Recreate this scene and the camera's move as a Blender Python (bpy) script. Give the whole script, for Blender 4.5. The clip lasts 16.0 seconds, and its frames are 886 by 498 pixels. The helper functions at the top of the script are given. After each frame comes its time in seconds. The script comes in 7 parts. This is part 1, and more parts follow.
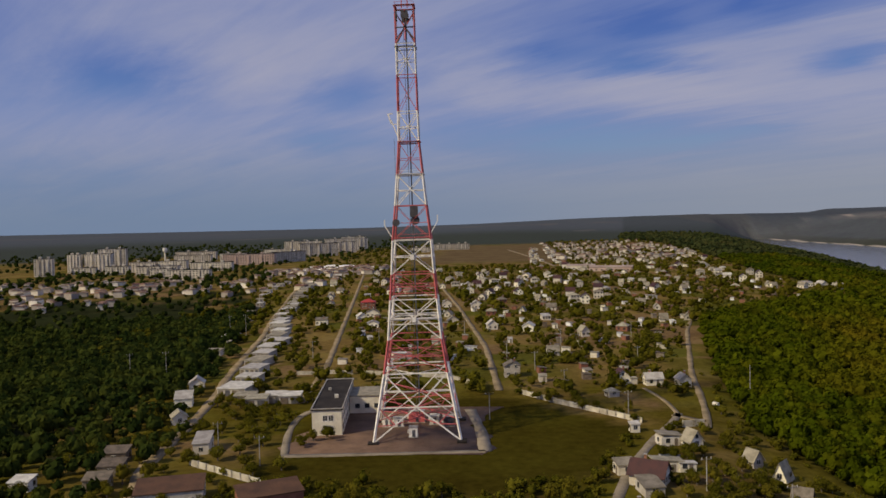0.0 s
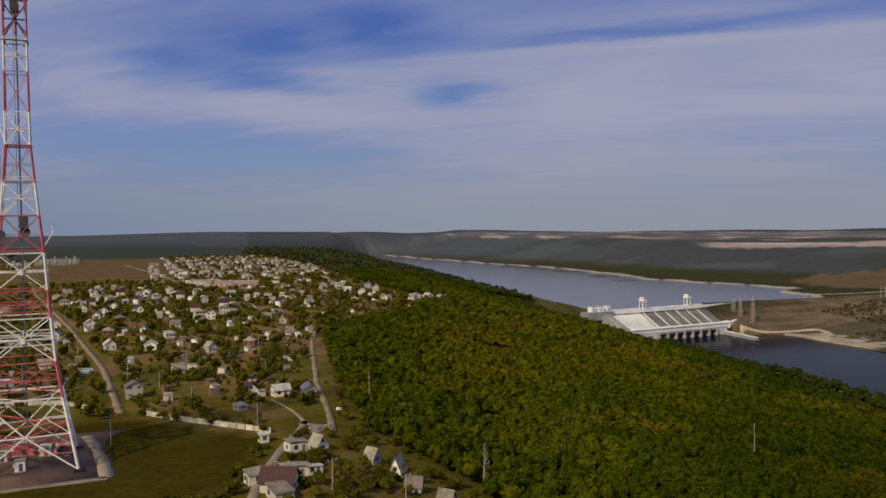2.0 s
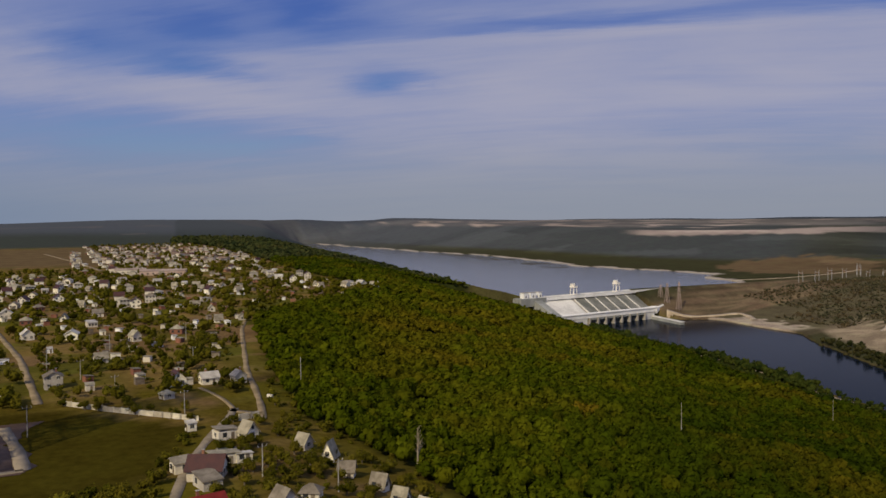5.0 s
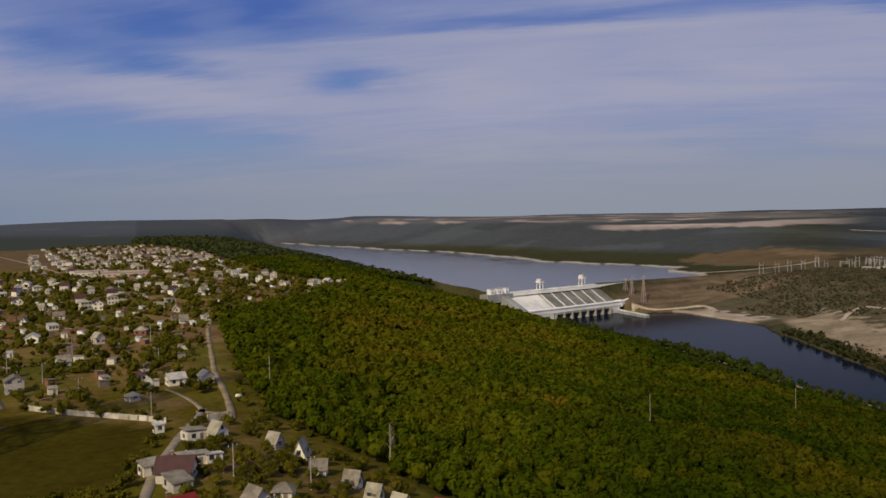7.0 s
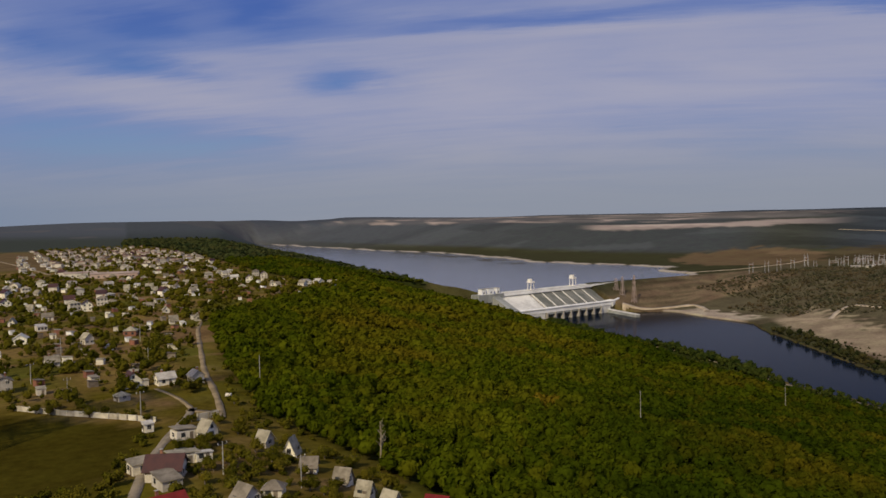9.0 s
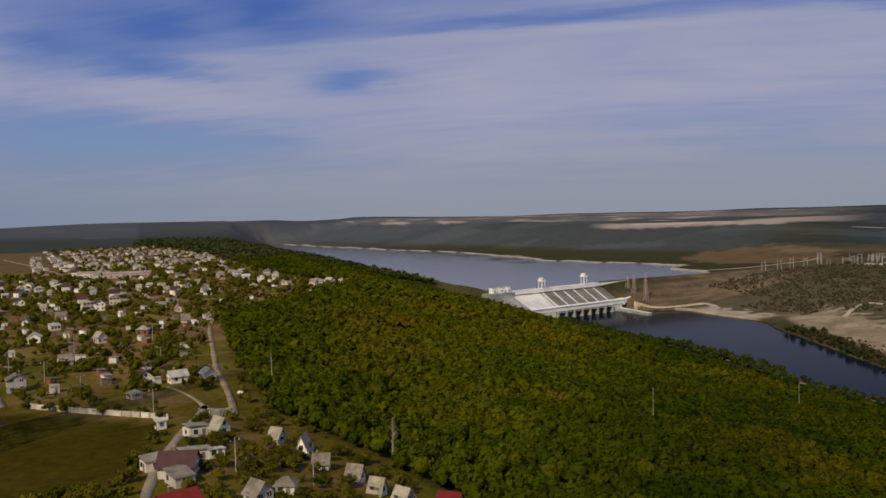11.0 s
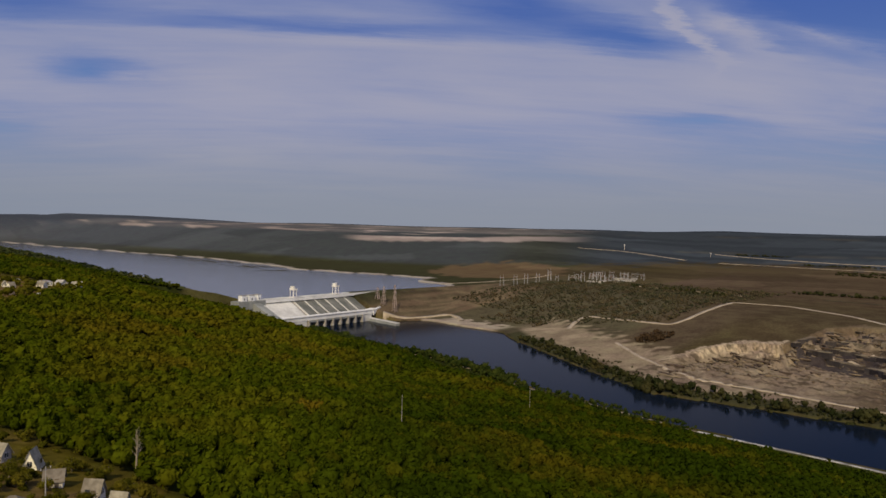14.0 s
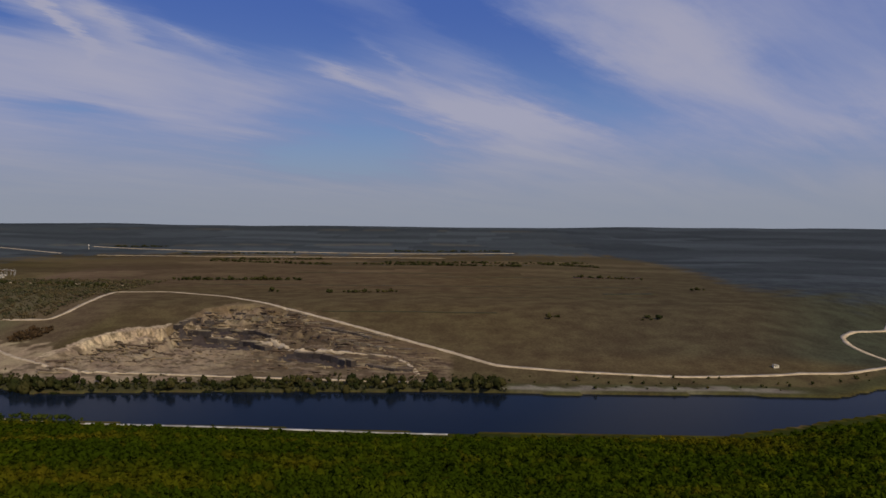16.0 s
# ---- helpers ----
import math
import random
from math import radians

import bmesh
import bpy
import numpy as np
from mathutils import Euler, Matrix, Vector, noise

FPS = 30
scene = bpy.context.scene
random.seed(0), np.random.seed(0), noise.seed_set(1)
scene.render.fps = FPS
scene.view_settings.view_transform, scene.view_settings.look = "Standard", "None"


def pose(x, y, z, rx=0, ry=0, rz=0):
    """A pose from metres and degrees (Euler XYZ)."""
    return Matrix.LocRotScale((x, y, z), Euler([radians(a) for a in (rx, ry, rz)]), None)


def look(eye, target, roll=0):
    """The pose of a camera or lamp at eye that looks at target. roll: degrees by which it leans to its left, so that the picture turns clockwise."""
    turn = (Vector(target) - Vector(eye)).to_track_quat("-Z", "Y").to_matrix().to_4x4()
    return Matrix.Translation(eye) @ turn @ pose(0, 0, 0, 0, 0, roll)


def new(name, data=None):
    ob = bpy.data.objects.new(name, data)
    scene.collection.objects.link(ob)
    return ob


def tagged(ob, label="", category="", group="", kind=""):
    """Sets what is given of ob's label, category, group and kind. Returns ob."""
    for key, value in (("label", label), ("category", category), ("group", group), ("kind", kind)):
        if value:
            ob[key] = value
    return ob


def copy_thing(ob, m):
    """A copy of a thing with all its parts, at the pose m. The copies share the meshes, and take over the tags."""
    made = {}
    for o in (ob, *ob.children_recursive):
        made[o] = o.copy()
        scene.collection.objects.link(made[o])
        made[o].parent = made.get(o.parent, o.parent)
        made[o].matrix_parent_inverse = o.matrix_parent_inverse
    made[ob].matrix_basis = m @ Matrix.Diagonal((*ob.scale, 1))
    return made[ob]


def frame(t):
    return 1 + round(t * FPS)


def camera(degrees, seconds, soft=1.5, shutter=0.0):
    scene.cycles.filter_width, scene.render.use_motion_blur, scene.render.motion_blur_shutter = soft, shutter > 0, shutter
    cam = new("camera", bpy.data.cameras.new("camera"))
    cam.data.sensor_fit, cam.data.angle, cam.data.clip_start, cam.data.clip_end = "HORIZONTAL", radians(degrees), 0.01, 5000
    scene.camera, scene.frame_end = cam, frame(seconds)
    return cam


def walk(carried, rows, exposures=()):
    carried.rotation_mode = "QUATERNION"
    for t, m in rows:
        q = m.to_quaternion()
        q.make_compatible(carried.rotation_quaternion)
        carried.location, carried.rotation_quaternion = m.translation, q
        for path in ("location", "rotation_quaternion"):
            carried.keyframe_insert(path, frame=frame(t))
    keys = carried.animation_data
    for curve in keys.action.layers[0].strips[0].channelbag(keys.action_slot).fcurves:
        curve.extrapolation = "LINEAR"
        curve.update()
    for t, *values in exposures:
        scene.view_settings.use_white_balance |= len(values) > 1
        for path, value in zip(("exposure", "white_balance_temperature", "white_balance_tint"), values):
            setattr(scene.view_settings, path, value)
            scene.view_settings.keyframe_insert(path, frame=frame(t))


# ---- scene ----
FOV = 57.58
cam = camera(FOV, 16.0, soft=1.6)
# seconds, eye x, y, z, yaw to the left of +y, pitch, roll
PATH = [
    (0, 2.17, 2.65, 63.25, 5.34, -1.97, -1.43), (0.5, 1.42, 1.58, 62.97, 1.23, -2.01, -0.99),
    (1, 1.02, -0.2, 62.97, -6.03, -1.84, -0.99), (1.5, 0.15, -2.55, 63.22, -13.24, -1.51, -0.92),
    (2, -0.44, -3.21, 63.38, -20.92, -1.3, -0.36), (2.5, -1.11, -6.15, 63.81, -28.12, -1.42, 0.34),
    (3, -1.8, -7.07, 64.09, -30.11, -1.66, 0.47), (3.5, -0.07, -5.05, 63.26, -28.04, -1.87, 0.11),
    (4, 0.44, -2.75, 62.62, -26.11, -2.1, -0.12), (4.2, 0.69, -2.3, 62.36, -25.42, -2.13, -0.2),
    (6.5, 0.01, -0.2, 60.71, -27.2, -2.28, -1.11), (7, -0.12, -0.07, 60.72, -28.09, -2.35, -1.11),
    (7.5, -0.03, -0.2, 60.35, -28.76, -2.32, -1.21), (8, 0, 0.01, 60.01, -29.08, -2.29, -1.24),
    (8.5, 0.14, -0.06, 59.71, -28.97, -2.25, -1.29), (9, 0.18, -0.12, 59.65, -28.72, -2.29, -1.29),
    (11.5, 0.23, 0.43, 58.62, -27.77, -2.34, -1.58), (12, 0.36, 0.35, 58.41, -27.53, -2.35, -1.6),
    (12.5, 0.06, 0.45, 58.05, -27.34, -2.23, -1.6), (13, -0.22, 0.07, 57.32, -28.63, -1.96, -1.61),
    (13.5, -1.47, -1.25, 58.32, -35.72, -1.84, -0.31), (14, -3.69, -0.65, 58.69, -45.48, -1.67, 1.31),
    (14.5, -5.03, -0.69, 56.29, -55.3, -1.11, 2.3), (15, -6.23, -0.48, 54.58, -64.71, -0.73, 2.07),
    (15.5, -7.79, -0.51, 53.26, -75.47, -1.06, 0.84), (16, -8.82, -0.7, 52.02, -87.63, -1.57, 0.37),
]


def gaze(x, y, z, yaw, pitch, roll):
    a, p = radians(yaw), radians(pitch)
    way = Vector((-math.sin(a) * math.cos(p), math.cos(a) * math.cos(p), math.sin(p)))
    return look((x, y, z), Vector((x, y, z)) + way * 100, roll)


walk(cam, [(row[0], gaze(*row[1:])) for row in PATH], ((0, 0.0), (13.5, 0.0), (14.5, -0.11), (15, -0.11), (15.6, -0.03), (16, 0.0)))

# ---- light ----
SUN_AZ, SUN_EL = 235.0, 38.0  # clockwise from +y
sun = new("sun", bpy.data.lights.new("sun", "SUN"))
sun.data.energy, sun.data.angle, sun.data.color = 3.2, radians(2.0), (1.0, 0.84, 0.57)
sa, se = radians(SUN_AZ), radians(SUN_EL)
sun_way = Vector((math.sin(sa) * math.cos(se), math.cos(sa) * math.cos(se), math.sin(se)))
sun.matrix_world = look(sun_way * 900, (0, 0, 0))


class Nodes:
    """Short hand for node trees."""

    def __init__(self, tree):
        self.tree = tree
        tree.nodes.clear()

    def add(self, kind, **kw):
        n = self.tree.nodes.new(kind)
        for key, value in kw.items():
            if key.startswith("i_"):
                slot = key[2:].replace("_", " ")
                n.inputs[slot].default_value = value
            else:
                setattr(n, key, value)
        return n

    def link(self, a, b):
        self.tree.links.new(a, b)

    def math(self, op, a, b=None, clamp=False):
        n = self.add("ShaderNodeMath", operation=op, use_clamp=clamp)
        for k, v in enumerate((a, b)):
            if v is None:
                continue
            if isinstance(v, (int, float)):
                n.inputs[k].default_value = v
            else:
                self.link(v, n.inputs[k])
        return n.outputs[0]

    def mix(self, f, a, b, blend="MIX"):
        n = self.add("ShaderNodeMix", data_type="RGBA", blend_type=blend)
        for slot, v in ((n.inputs[0], f), (n.inputs[6], a), (n.inputs[7], b)):
            if isinstance(v, (int, float)):
                slot.default_value = v
            elif isinstance(v, tuple):
                slot.default_value = (*v, 1)
            else:
                self.link(v, slot)
        return n.outputs[2]

    def ramp(self, f, lo, hi):
        n = self.add("ShaderNodeMapRange", clamp=True, interpolation_type="SMOOTHSTEP")
        n.inputs[1].default_value, n.inputs[2].default_value = lo, hi
        self.link(f, n.inputs[0])
        return n.outputs[0]

    def noise(self, vec, scale, detail=4.0, rough=0.55, distort=0.0):
        n = self.add("ShaderNodeTexNoise", i_Scale=scale, i_Detail=detail, i_Roughness=rough, i_Distortion=distort)
        if vec is not None:
            self.link(vec, n.inputs["Vector"])
        return n.outputs[0]


# clouds of the high sheet: azimuth and height of the middle, half length, half height, lean, amount (degrees)
BLUE_GAPS = [(-27.2, 10.1, 3.6, 1.8, -1, -0.8), (-11.6, 9.1, 2.8, 1.3, -1, -0.35), (-13.7, 5.6, 2.8, 1.2, -1, -0.4), (-32, 2.9, 8.0, 1.4, -1, -0.4),
             (2.3, 11.4, 3.6, 1.5, 9, -0.6), (9.1, 12.9, 3.2, 1.2, -1, -0.85), (8.6, 10.5, 4.0, 0.9, -9, -0.9), (16.0, 13.9, 4.0, 1.5, -1, -0.8),
             (22.0, 9.5, 3.2, 0.9, -1, -0.75), (3.7, 5.3, 9.0, 2.1, -1, -0.85), (10.6, 4.9, 4.8, 0.7, -1, -0.5), (16.1, 5.7, 3.2, 0.5, -1, -0.4)]
EAST_GAPS = [(36.0, 13.3, 16.0, 0.6, 1, -0.6), (50.1, 4.9, 6.0, 1.6, -1, -0.3), (74.0, 14.2, 10.0, 2.4, -8, -1.6), (51.3, 15.0, 6.0, 1.6, -10, -0.7),
             (57.8, 13.0, 3.8, 0.8, -13, -0.9), (82.5, 6.4, 6.0, 2.4, 2, -0.75), (63.6, 7.4, 3.6, 0.7, -3, -0.5), (94.1, 11.5, 6.0, 1.8, -30, -1.2),
             (88.2, 14.9, 4.2, 1.8, -20, -1.0), (79.0, 4.4, 9.0, 1.4, -5, -0.7), (112.6, 4.6, 8.0, 2.0, 0, -0.5), (80.5, 5.2, 5.0, 1.8, -3, -0.45)]
CLOUD_BANKS = [(-18.9, 11.1, 8.0, 4.0, -1, 0.30), (-1.2, 9.1, 6.0, 2.4, -1, 0.35), (12.9, 8.3, 8.0, 2.0, -1, 0.40), (30.0, 9.2, 12.0, 4.0, -1, 0.45),
               (31.1, 4.5, 3.6, 1.0, -1, 0.35), (7.2, 8.3, 6.0, 1.2, -1, 0.25), (49.5, 9.4, 14.0, 3.2, -2, 0.50), (65.4, 9.8, 10.0, 2.4, -18, 0.35),
               (72.9, 9.3, 8.0, 1.8, -10, 0.25), (91.0, 7.8, 6.8, 1.2, -14, 1.20), (103.7, 12.2, 9.0, 2.6, -35, 0.70), (114.1, 7.3, 3.2, 2.4, 0, 0.3)]
CLOUD_WISPS = [(61.7, 13.5, 2.8, 0.40, -48, 0.9), (64.9, 13.3, 2.6, 0.8, -38, 0.6), (80.4, 10.5, 5.0, 0.6, -24, 0.6), (94.2, 5.1, 3.2, 0.5, -10, 0.6),
               (85.8, 6.8, 3.6, 0.4, -20, 0.5), (83.5, 12.0, 3.0, 0.35, -32, 0.35), (70.0, 12.4, 4.0, 0.45, -22, 0.4), (40.0, 12.4, 10.0, 0.4, 0, 0.25)]


def build_world():
    w = bpy.data.worlds.new("sky")
    scene.world = w
    w.use_nodes = True
    n = Nodes(w.node_tree)
    out = n.add("ShaderNodeOutputWorld")
    bg = n.add("ShaderNodeBackground", i_Strength=0.1)
    n.link(bg.outputs[0], out.inputs[0])
    sky = n.add("ShaderNodeTexSky", sky_type="NISHITA", sun_disc=False, sun_elevation=se, sun_rotation=sa)
    sky.air_density, sky.dust_density, sky.ozone_density = 1.0, 1.5, 2.0
    tc = n.add("ShaderNodeTexCoord")
    sep = n.add("ShaderNodeSeparateXYZ")
    n.link(tc.outputs["Generated"], sep.inputs[0])
    up = n.math("MAXIMUM", sep.outputs[2], 0.0)
    # fine structure: a sheet seen in perspective, drawn out into long streaks that run one way
    den = n.math("ADD", up, 0.13)
    plane = n.add("ShaderNodeCombineXYZ")
    n.link(n.math("DIVIDE", sep.outputs[0], den), plane.inputs[0])
    n.link(n.math("DIVIDE", sep.outputs[1], den), plane.inputs[1])
    turn = n.add("ShaderNodeVectorRotate", rotation_type="Z_AXIS", i_Angle=radians(40))
    n.link(plane.outputs[0], turn.inputs["Vector"])
    m1 = n.add("ShaderNodeMapping")
    m1.inputs["Scale"].default_value = (0.55, 1.15, 1)
    m1.inputs["Location"].default_value = (2.3, 0.4, 0)
    n.link(turn.outputs[0], m1.inputs[0])
    big = n.noise(m1.outputs[0], 1.3, 7.0, 0.56, 0.6)
    m2 = n.add("ShaderNodeMapping")
    m2.inputs["Scale"].default_value = (0.40, 2.3, 1)
    n.link(turn.outputs[0], m2.inputs[0])
    wisp = n.noise(m2.outputs[0], 1.5, 9.0, 0.62, 0.9)
    grain = n.math("ADD", n.math("MULTIPLY", big, 1.0), n.math("MULTIPLY", wisp, 0.55))
    # large structure: banks, gaps and wisps by azimuth and height, their edges frayed
    az = n.math("MULTIPLY", n.math("ARCTAN2", sep.outputs[0], sep.outputs[1]), 180 / math.pi)
    el = n.math("MULTIPLY", n.math("ARCSINE", sep.outputs[2]), 180 / math.pi)
    fray = n.math("MULTIPLY", n.math("SUBTRACT", n.noise(m2.outputs[0], 2.2, 6.0, 0.65), 0.5), 2.6)
    fray2 = n.math("MULTIPLY", n.math("SUBTRACT", n.noise(m1.outputs[0], 3.0, 6.0, 0.65), 0.5), 9.0)
    place = n.add("ShaderNodeCombineXYZ")
    n.link(n.math("ADD", az, fray2), place.inputs[0])
    n.link(n.math("ADD", el, fray), place.inputs[1])
    low = n.math("MULTIPLY", n.math("SUBTRACT", 1.0, n.ramp(up, 0.02, 0.16)), 0.34)
    total = n.math("ADD", n.math("ADD", grain, -0.06), low)
    for a, e, long, tall, lean, amount in BLUE_GAPS + EAST_GAPS + CLOUD_BANKS + CLOUD_WISPS:
        mp = n.add("ShaderNodeMapping", vector_type="TEXTURE")
        mp.inputs["Location"].default_value = (a, e, 0)
        mp.inputs["Rotation"].default_value = (0, 0, radians(lean))
        mp.inputs["Scale"].default_value = (long * 2.0, tall * 2.0, 1)
        n.link(place.outputs[0], mp.inputs[0])
        puff = n.add("ShaderNodeTexGradient", gradient_type="QUADRATIC_SPHERE")
        n.link(mp.outputs[0], puff.inputs[0])
        total = n.math("ADD", total, n.math("MULTIPLY", puff.outputs[1], amount * 1.1))
    cover = n.ramp(total, -0.10, 1.02)
    clear = n.mix(n.ramp(up, 0.03, 0.27), (1.6, 2.7, 4.9), (0.38, 0.92, 3.7))
    clear = n.mix(0.15, clear, sky.outputs[0])
    body = n.mix(n.ramp(total, 0.40, 1.40), (2.05, 2.55, 4.6), (3.70, 3.70, 4.75))
    cloudy = n.mix(n.math("MULTIPLY", cover, 0.92), clear, body)
    # pale haze along the horizon, greyer over the reservoir
    dot = n.add("ShaderNodeVectorMath", operation="DOT_PRODUCT")
    n.link(tc.outputs["Generated"], dot.inputs[0])
    dot.inputs[1].default_value = (0.94, 0.34, 0.0)
    pale = n.mix(n.ramp(dot.outputs["Value"], 0.0, 0.78), (1.60, 2.22, 3.3), (2.60, 2.88, 3.45))
    haze = n.math("MULTIPLY", n.math("SUBTRACT", 1.0, n.ramp(up, 0.0, 0.14)), 0.92)
    n.link(n.mix(haze, cloudy, pale), bg.inputs[0])


build_world()


# ---- materials ----
def surf(name, c1, c2, scale=0.4, rough=0.85, metal=0.0, bump=0.15, fine=12.0, rand=0.0, island=False, streak=None):
    """A surface between two colours, mottled at two scales in metres, with a little relief."""
    m = bpy.data.materials.new(name)
    m.use_nodes = True
    n = Nodes(m.node_tree)
    out = n.add("ShaderNodeOutputMaterial")
    b = n.add("ShaderNodeBsdfPrincipled", i_Roughness=rough, i_Metallic=metal, i_Specular_IOR_Level=0.12 if rough > 0.75 else 0.5)
    n.link(b.outputs[0], out.inputs[0])
    geo = n.add("ShaderNodeNewGeometry")
    pos = geo.outputs["Position"]
    if streak:
        mp = n.add("ShaderNodeMapping")
        mp.inputs["Scale"].default_value = streak
        n.link(pos, mp.inputs[0])
        pos = mp.outputs[0]
    broad = n.ramp(n.noise(pos, scale, 5.0, 0.6), 0.34, 0.66)
    small = n.noise(pos, scale * fine, 4.0, 0.6)
    col = n.mix(broad, c1, c2)
    grain = n.add("ShaderNodeMapRange")
    n.link(small, grain.inputs[0])
    grain.inputs[3].default_value, grain.inputs[4].default_value = 0.72, 1.28
    gcol = n.add("ShaderNodeCombineColor")
    for k in range(3):
        n.link(grain.outputs[0], gcol.inputs[k])
    col = n.mix(1.0, col, gcol.outputs[0], "MULTIPLY")
    if rand or island:
        src = geo.outputs["Random Per Island"] if island else n.add("ShaderNodeObjectInfo").outputs["Random"]
        hsv = n.add("ShaderNodeHueSaturation")
        n.link(n.math("ADD", n.math("MULTIPLY", src, rand * 2), 1 - rand), hsv.inputs["Value"])
        n.link(n.math("ADD", n.math("MULTIPLY", src, rand * 0.08), 0.5 - rand * 0.04), hsv.inputs["Hue"])
        n.link(col, hsv.inputs["Color"])
        col = hsv.outputs[0]
    n.link(col, b.inputs["Base Color"])
    if bump:
        bp = n.add("ShaderNodeBump", i_Strength=bump, i_Distance=0.6 / (scale * fine))
        n.link(small, bp.inputs["Height"])
        n.link(bp.outputs[0], b.inputs["Normal"])
    return m


def ground_surface():
    m = bpy.data.materials.new("ground_cover")
    m.use_nodes = True
    n = Nodes(m.node_tree)
    out = n.add("ShaderNodeOutputMaterial")
    b = n.add("ShaderNodeBsdfPrincipled", i_Roughness=0.95, i_Specular_IOR_Level=0.0)
    n.link(b.outputs[0], out.inputs[0])
    att = n.add("ShaderNodeAttribute", attribute_name="cover")
    pos = n.add("ShaderNodeNewGeometry").outputs["Position"]
    a = n.noise(pos, 0.03, 6.0, 0.62)
    c = n.noise(pos, 0.35, 5.0, 0.65)
    amount = n.math("ADD", n.math("MULTIPLY", n.ramp(a, 0.3, 0.7), 0.4), n.math("MULTIPLY", n.ramp(c, 0.28, 0.72), 0.42))
    g = n.math("ADD", amount, 0.55)
    face = n.add("ShaderNodeMapping")
    face.inputs["Scale"].default_value = (0.30, 0.16, 0.05)
    n.link(pos, face.inputs[0])
    streak = n.ramp(n.noise(face.outputs[0], 1.0, 6.0, 0.7), 0.34, 0.62)
    worn = n.math("ADD", n.math("MULTIPLY", streak, 0.95), 0.35)
    g = n.math("ADD", n.math("MULTIPLY", n.math("SUBTRACT", 1.0, att.outputs["Alpha"]), g), n.math("MULTIPLY", att.outputs["Alpha"], n.math("MULTIPLY", g, worn)))
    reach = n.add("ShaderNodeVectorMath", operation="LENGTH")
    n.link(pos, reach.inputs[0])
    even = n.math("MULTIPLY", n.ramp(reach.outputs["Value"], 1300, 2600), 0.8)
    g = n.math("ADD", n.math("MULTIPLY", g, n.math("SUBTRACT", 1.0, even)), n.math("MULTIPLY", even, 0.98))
    gc = n.add("ShaderNodeCombineColor")
    n.link(g, gc.inputs[0])
    n.link(n.math("MULTIPLY", g, n.math("ADD", n.math("MULTIPLY", a, 0.3), 0.85)), gc.inputs[1])
    n.link(g, gc.inputs[2])
    n.link(n.mix(1.0, att.outputs["Color"], gc.outputs[0], "MULTIPLY"), b.inputs["Base Color"])
    bp = n.add("ShaderNodeBump", i_Strength=0.25, i_Distance=0.8)
    n.link(c, bp.inputs["Height"])
    n.link(bp.outputs[0], b.inputs["Normal"])
    return m


def leaf_surface(name, dark, light, turned, patch=0.008, turn_lo=0.50, turn_hi=0.72):
    """Foliage: each clump its own green, with drifts of yellowing leaves."""
    m = bpy.data.materials.new(name)
    m.use_nodes = True
    n = Nodes(m.node_tree)
    out = n.add("ShaderNodeOutputMaterial")
    b = n.add("ShaderNodeBsdfPrincipled", i_Roughness=0.85, i_Specular_IOR_Level=0.0)
    geo = n.add("ShaderNodeNewGeometry")
    pos, isl = geo.outputs["Position"], geo.outputs["Random Per Island"]
    crown = n.add("ShaderNodeAttribute", attribute_name="crown").outputs["Fac"]
    col = n.mix(n.ramp(crown, 0.0, 1.0), dark, light)
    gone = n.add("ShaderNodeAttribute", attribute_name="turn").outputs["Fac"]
    # negative turn darkens the green, painted falloff towards the east included
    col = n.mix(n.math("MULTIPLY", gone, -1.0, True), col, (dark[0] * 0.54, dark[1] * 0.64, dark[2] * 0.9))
    drift = n.ramp(n.noise(pos, patch, 5.0, 0.65), turn_lo, turn_hi)
    single = n.ramp(n.math("FRACT", n.math("MULTIPLY", crown, 7.31)), 0.86, 0.95)
    col = n.mix(n.math("MULTIPLY", n.math("MAXIMUM", n.math("MAXIMUM", n.math("MULTIPLY", drift, 0.8), gone), n.math("MULTIPLY", single, 0.22)), 0.8), col, turned)
    hsv = n.add("ShaderNodeHueSaturation")
    shade = n.math("ADD", n.math("MULTIPLY", n.math("FRACT", n.math("MULTIPLY", crown, 3.7)), 0.30), 0.80)
    n.link(n.math("MULTIPLY", shade, n.math("ADD", n.math("MULTIPLY", isl, 0.16), 0.93)), hsv.inputs["Value"])
    n.link(col, hsv.inputs["Color"])
    fine = n.add("ShaderNodeMapRange")
    n.link(n.noise(pos, 1.1, 4.0, 0.7), fine.inputs[0])
    fine.inputs[1].default_value, fine.inputs[2].default_value = 0.32, 0.68
    fine.inputs[3].default_value, fine.inputs[4].default_value = 0.82, 1.18
    speck = n.add("ShaderNodeCombineColor")
    for k in range(3):
        n.link(fine.outputs[0], speck.inputs[k])
    leaf = n.mix(1.0, hsv.outputs[0], speck.outputs[0], "MULTIPLY")
    n.link(leaf, b.inputs["Base Color"])
    # sunlight shines through the leaves
    glow = n.add("ShaderNodeBsdfTranslucent")
    n.link(leaf, glow.inputs["Color"])
    both = n.add("ShaderNodeMixShader", i_Fac=0.32)
    n.link(b.outputs[0], both.inputs[1])
    n.link(glow.outputs[0], both.inputs[2])
    n.link(both.outputs[0], out.inputs[0])
    return m


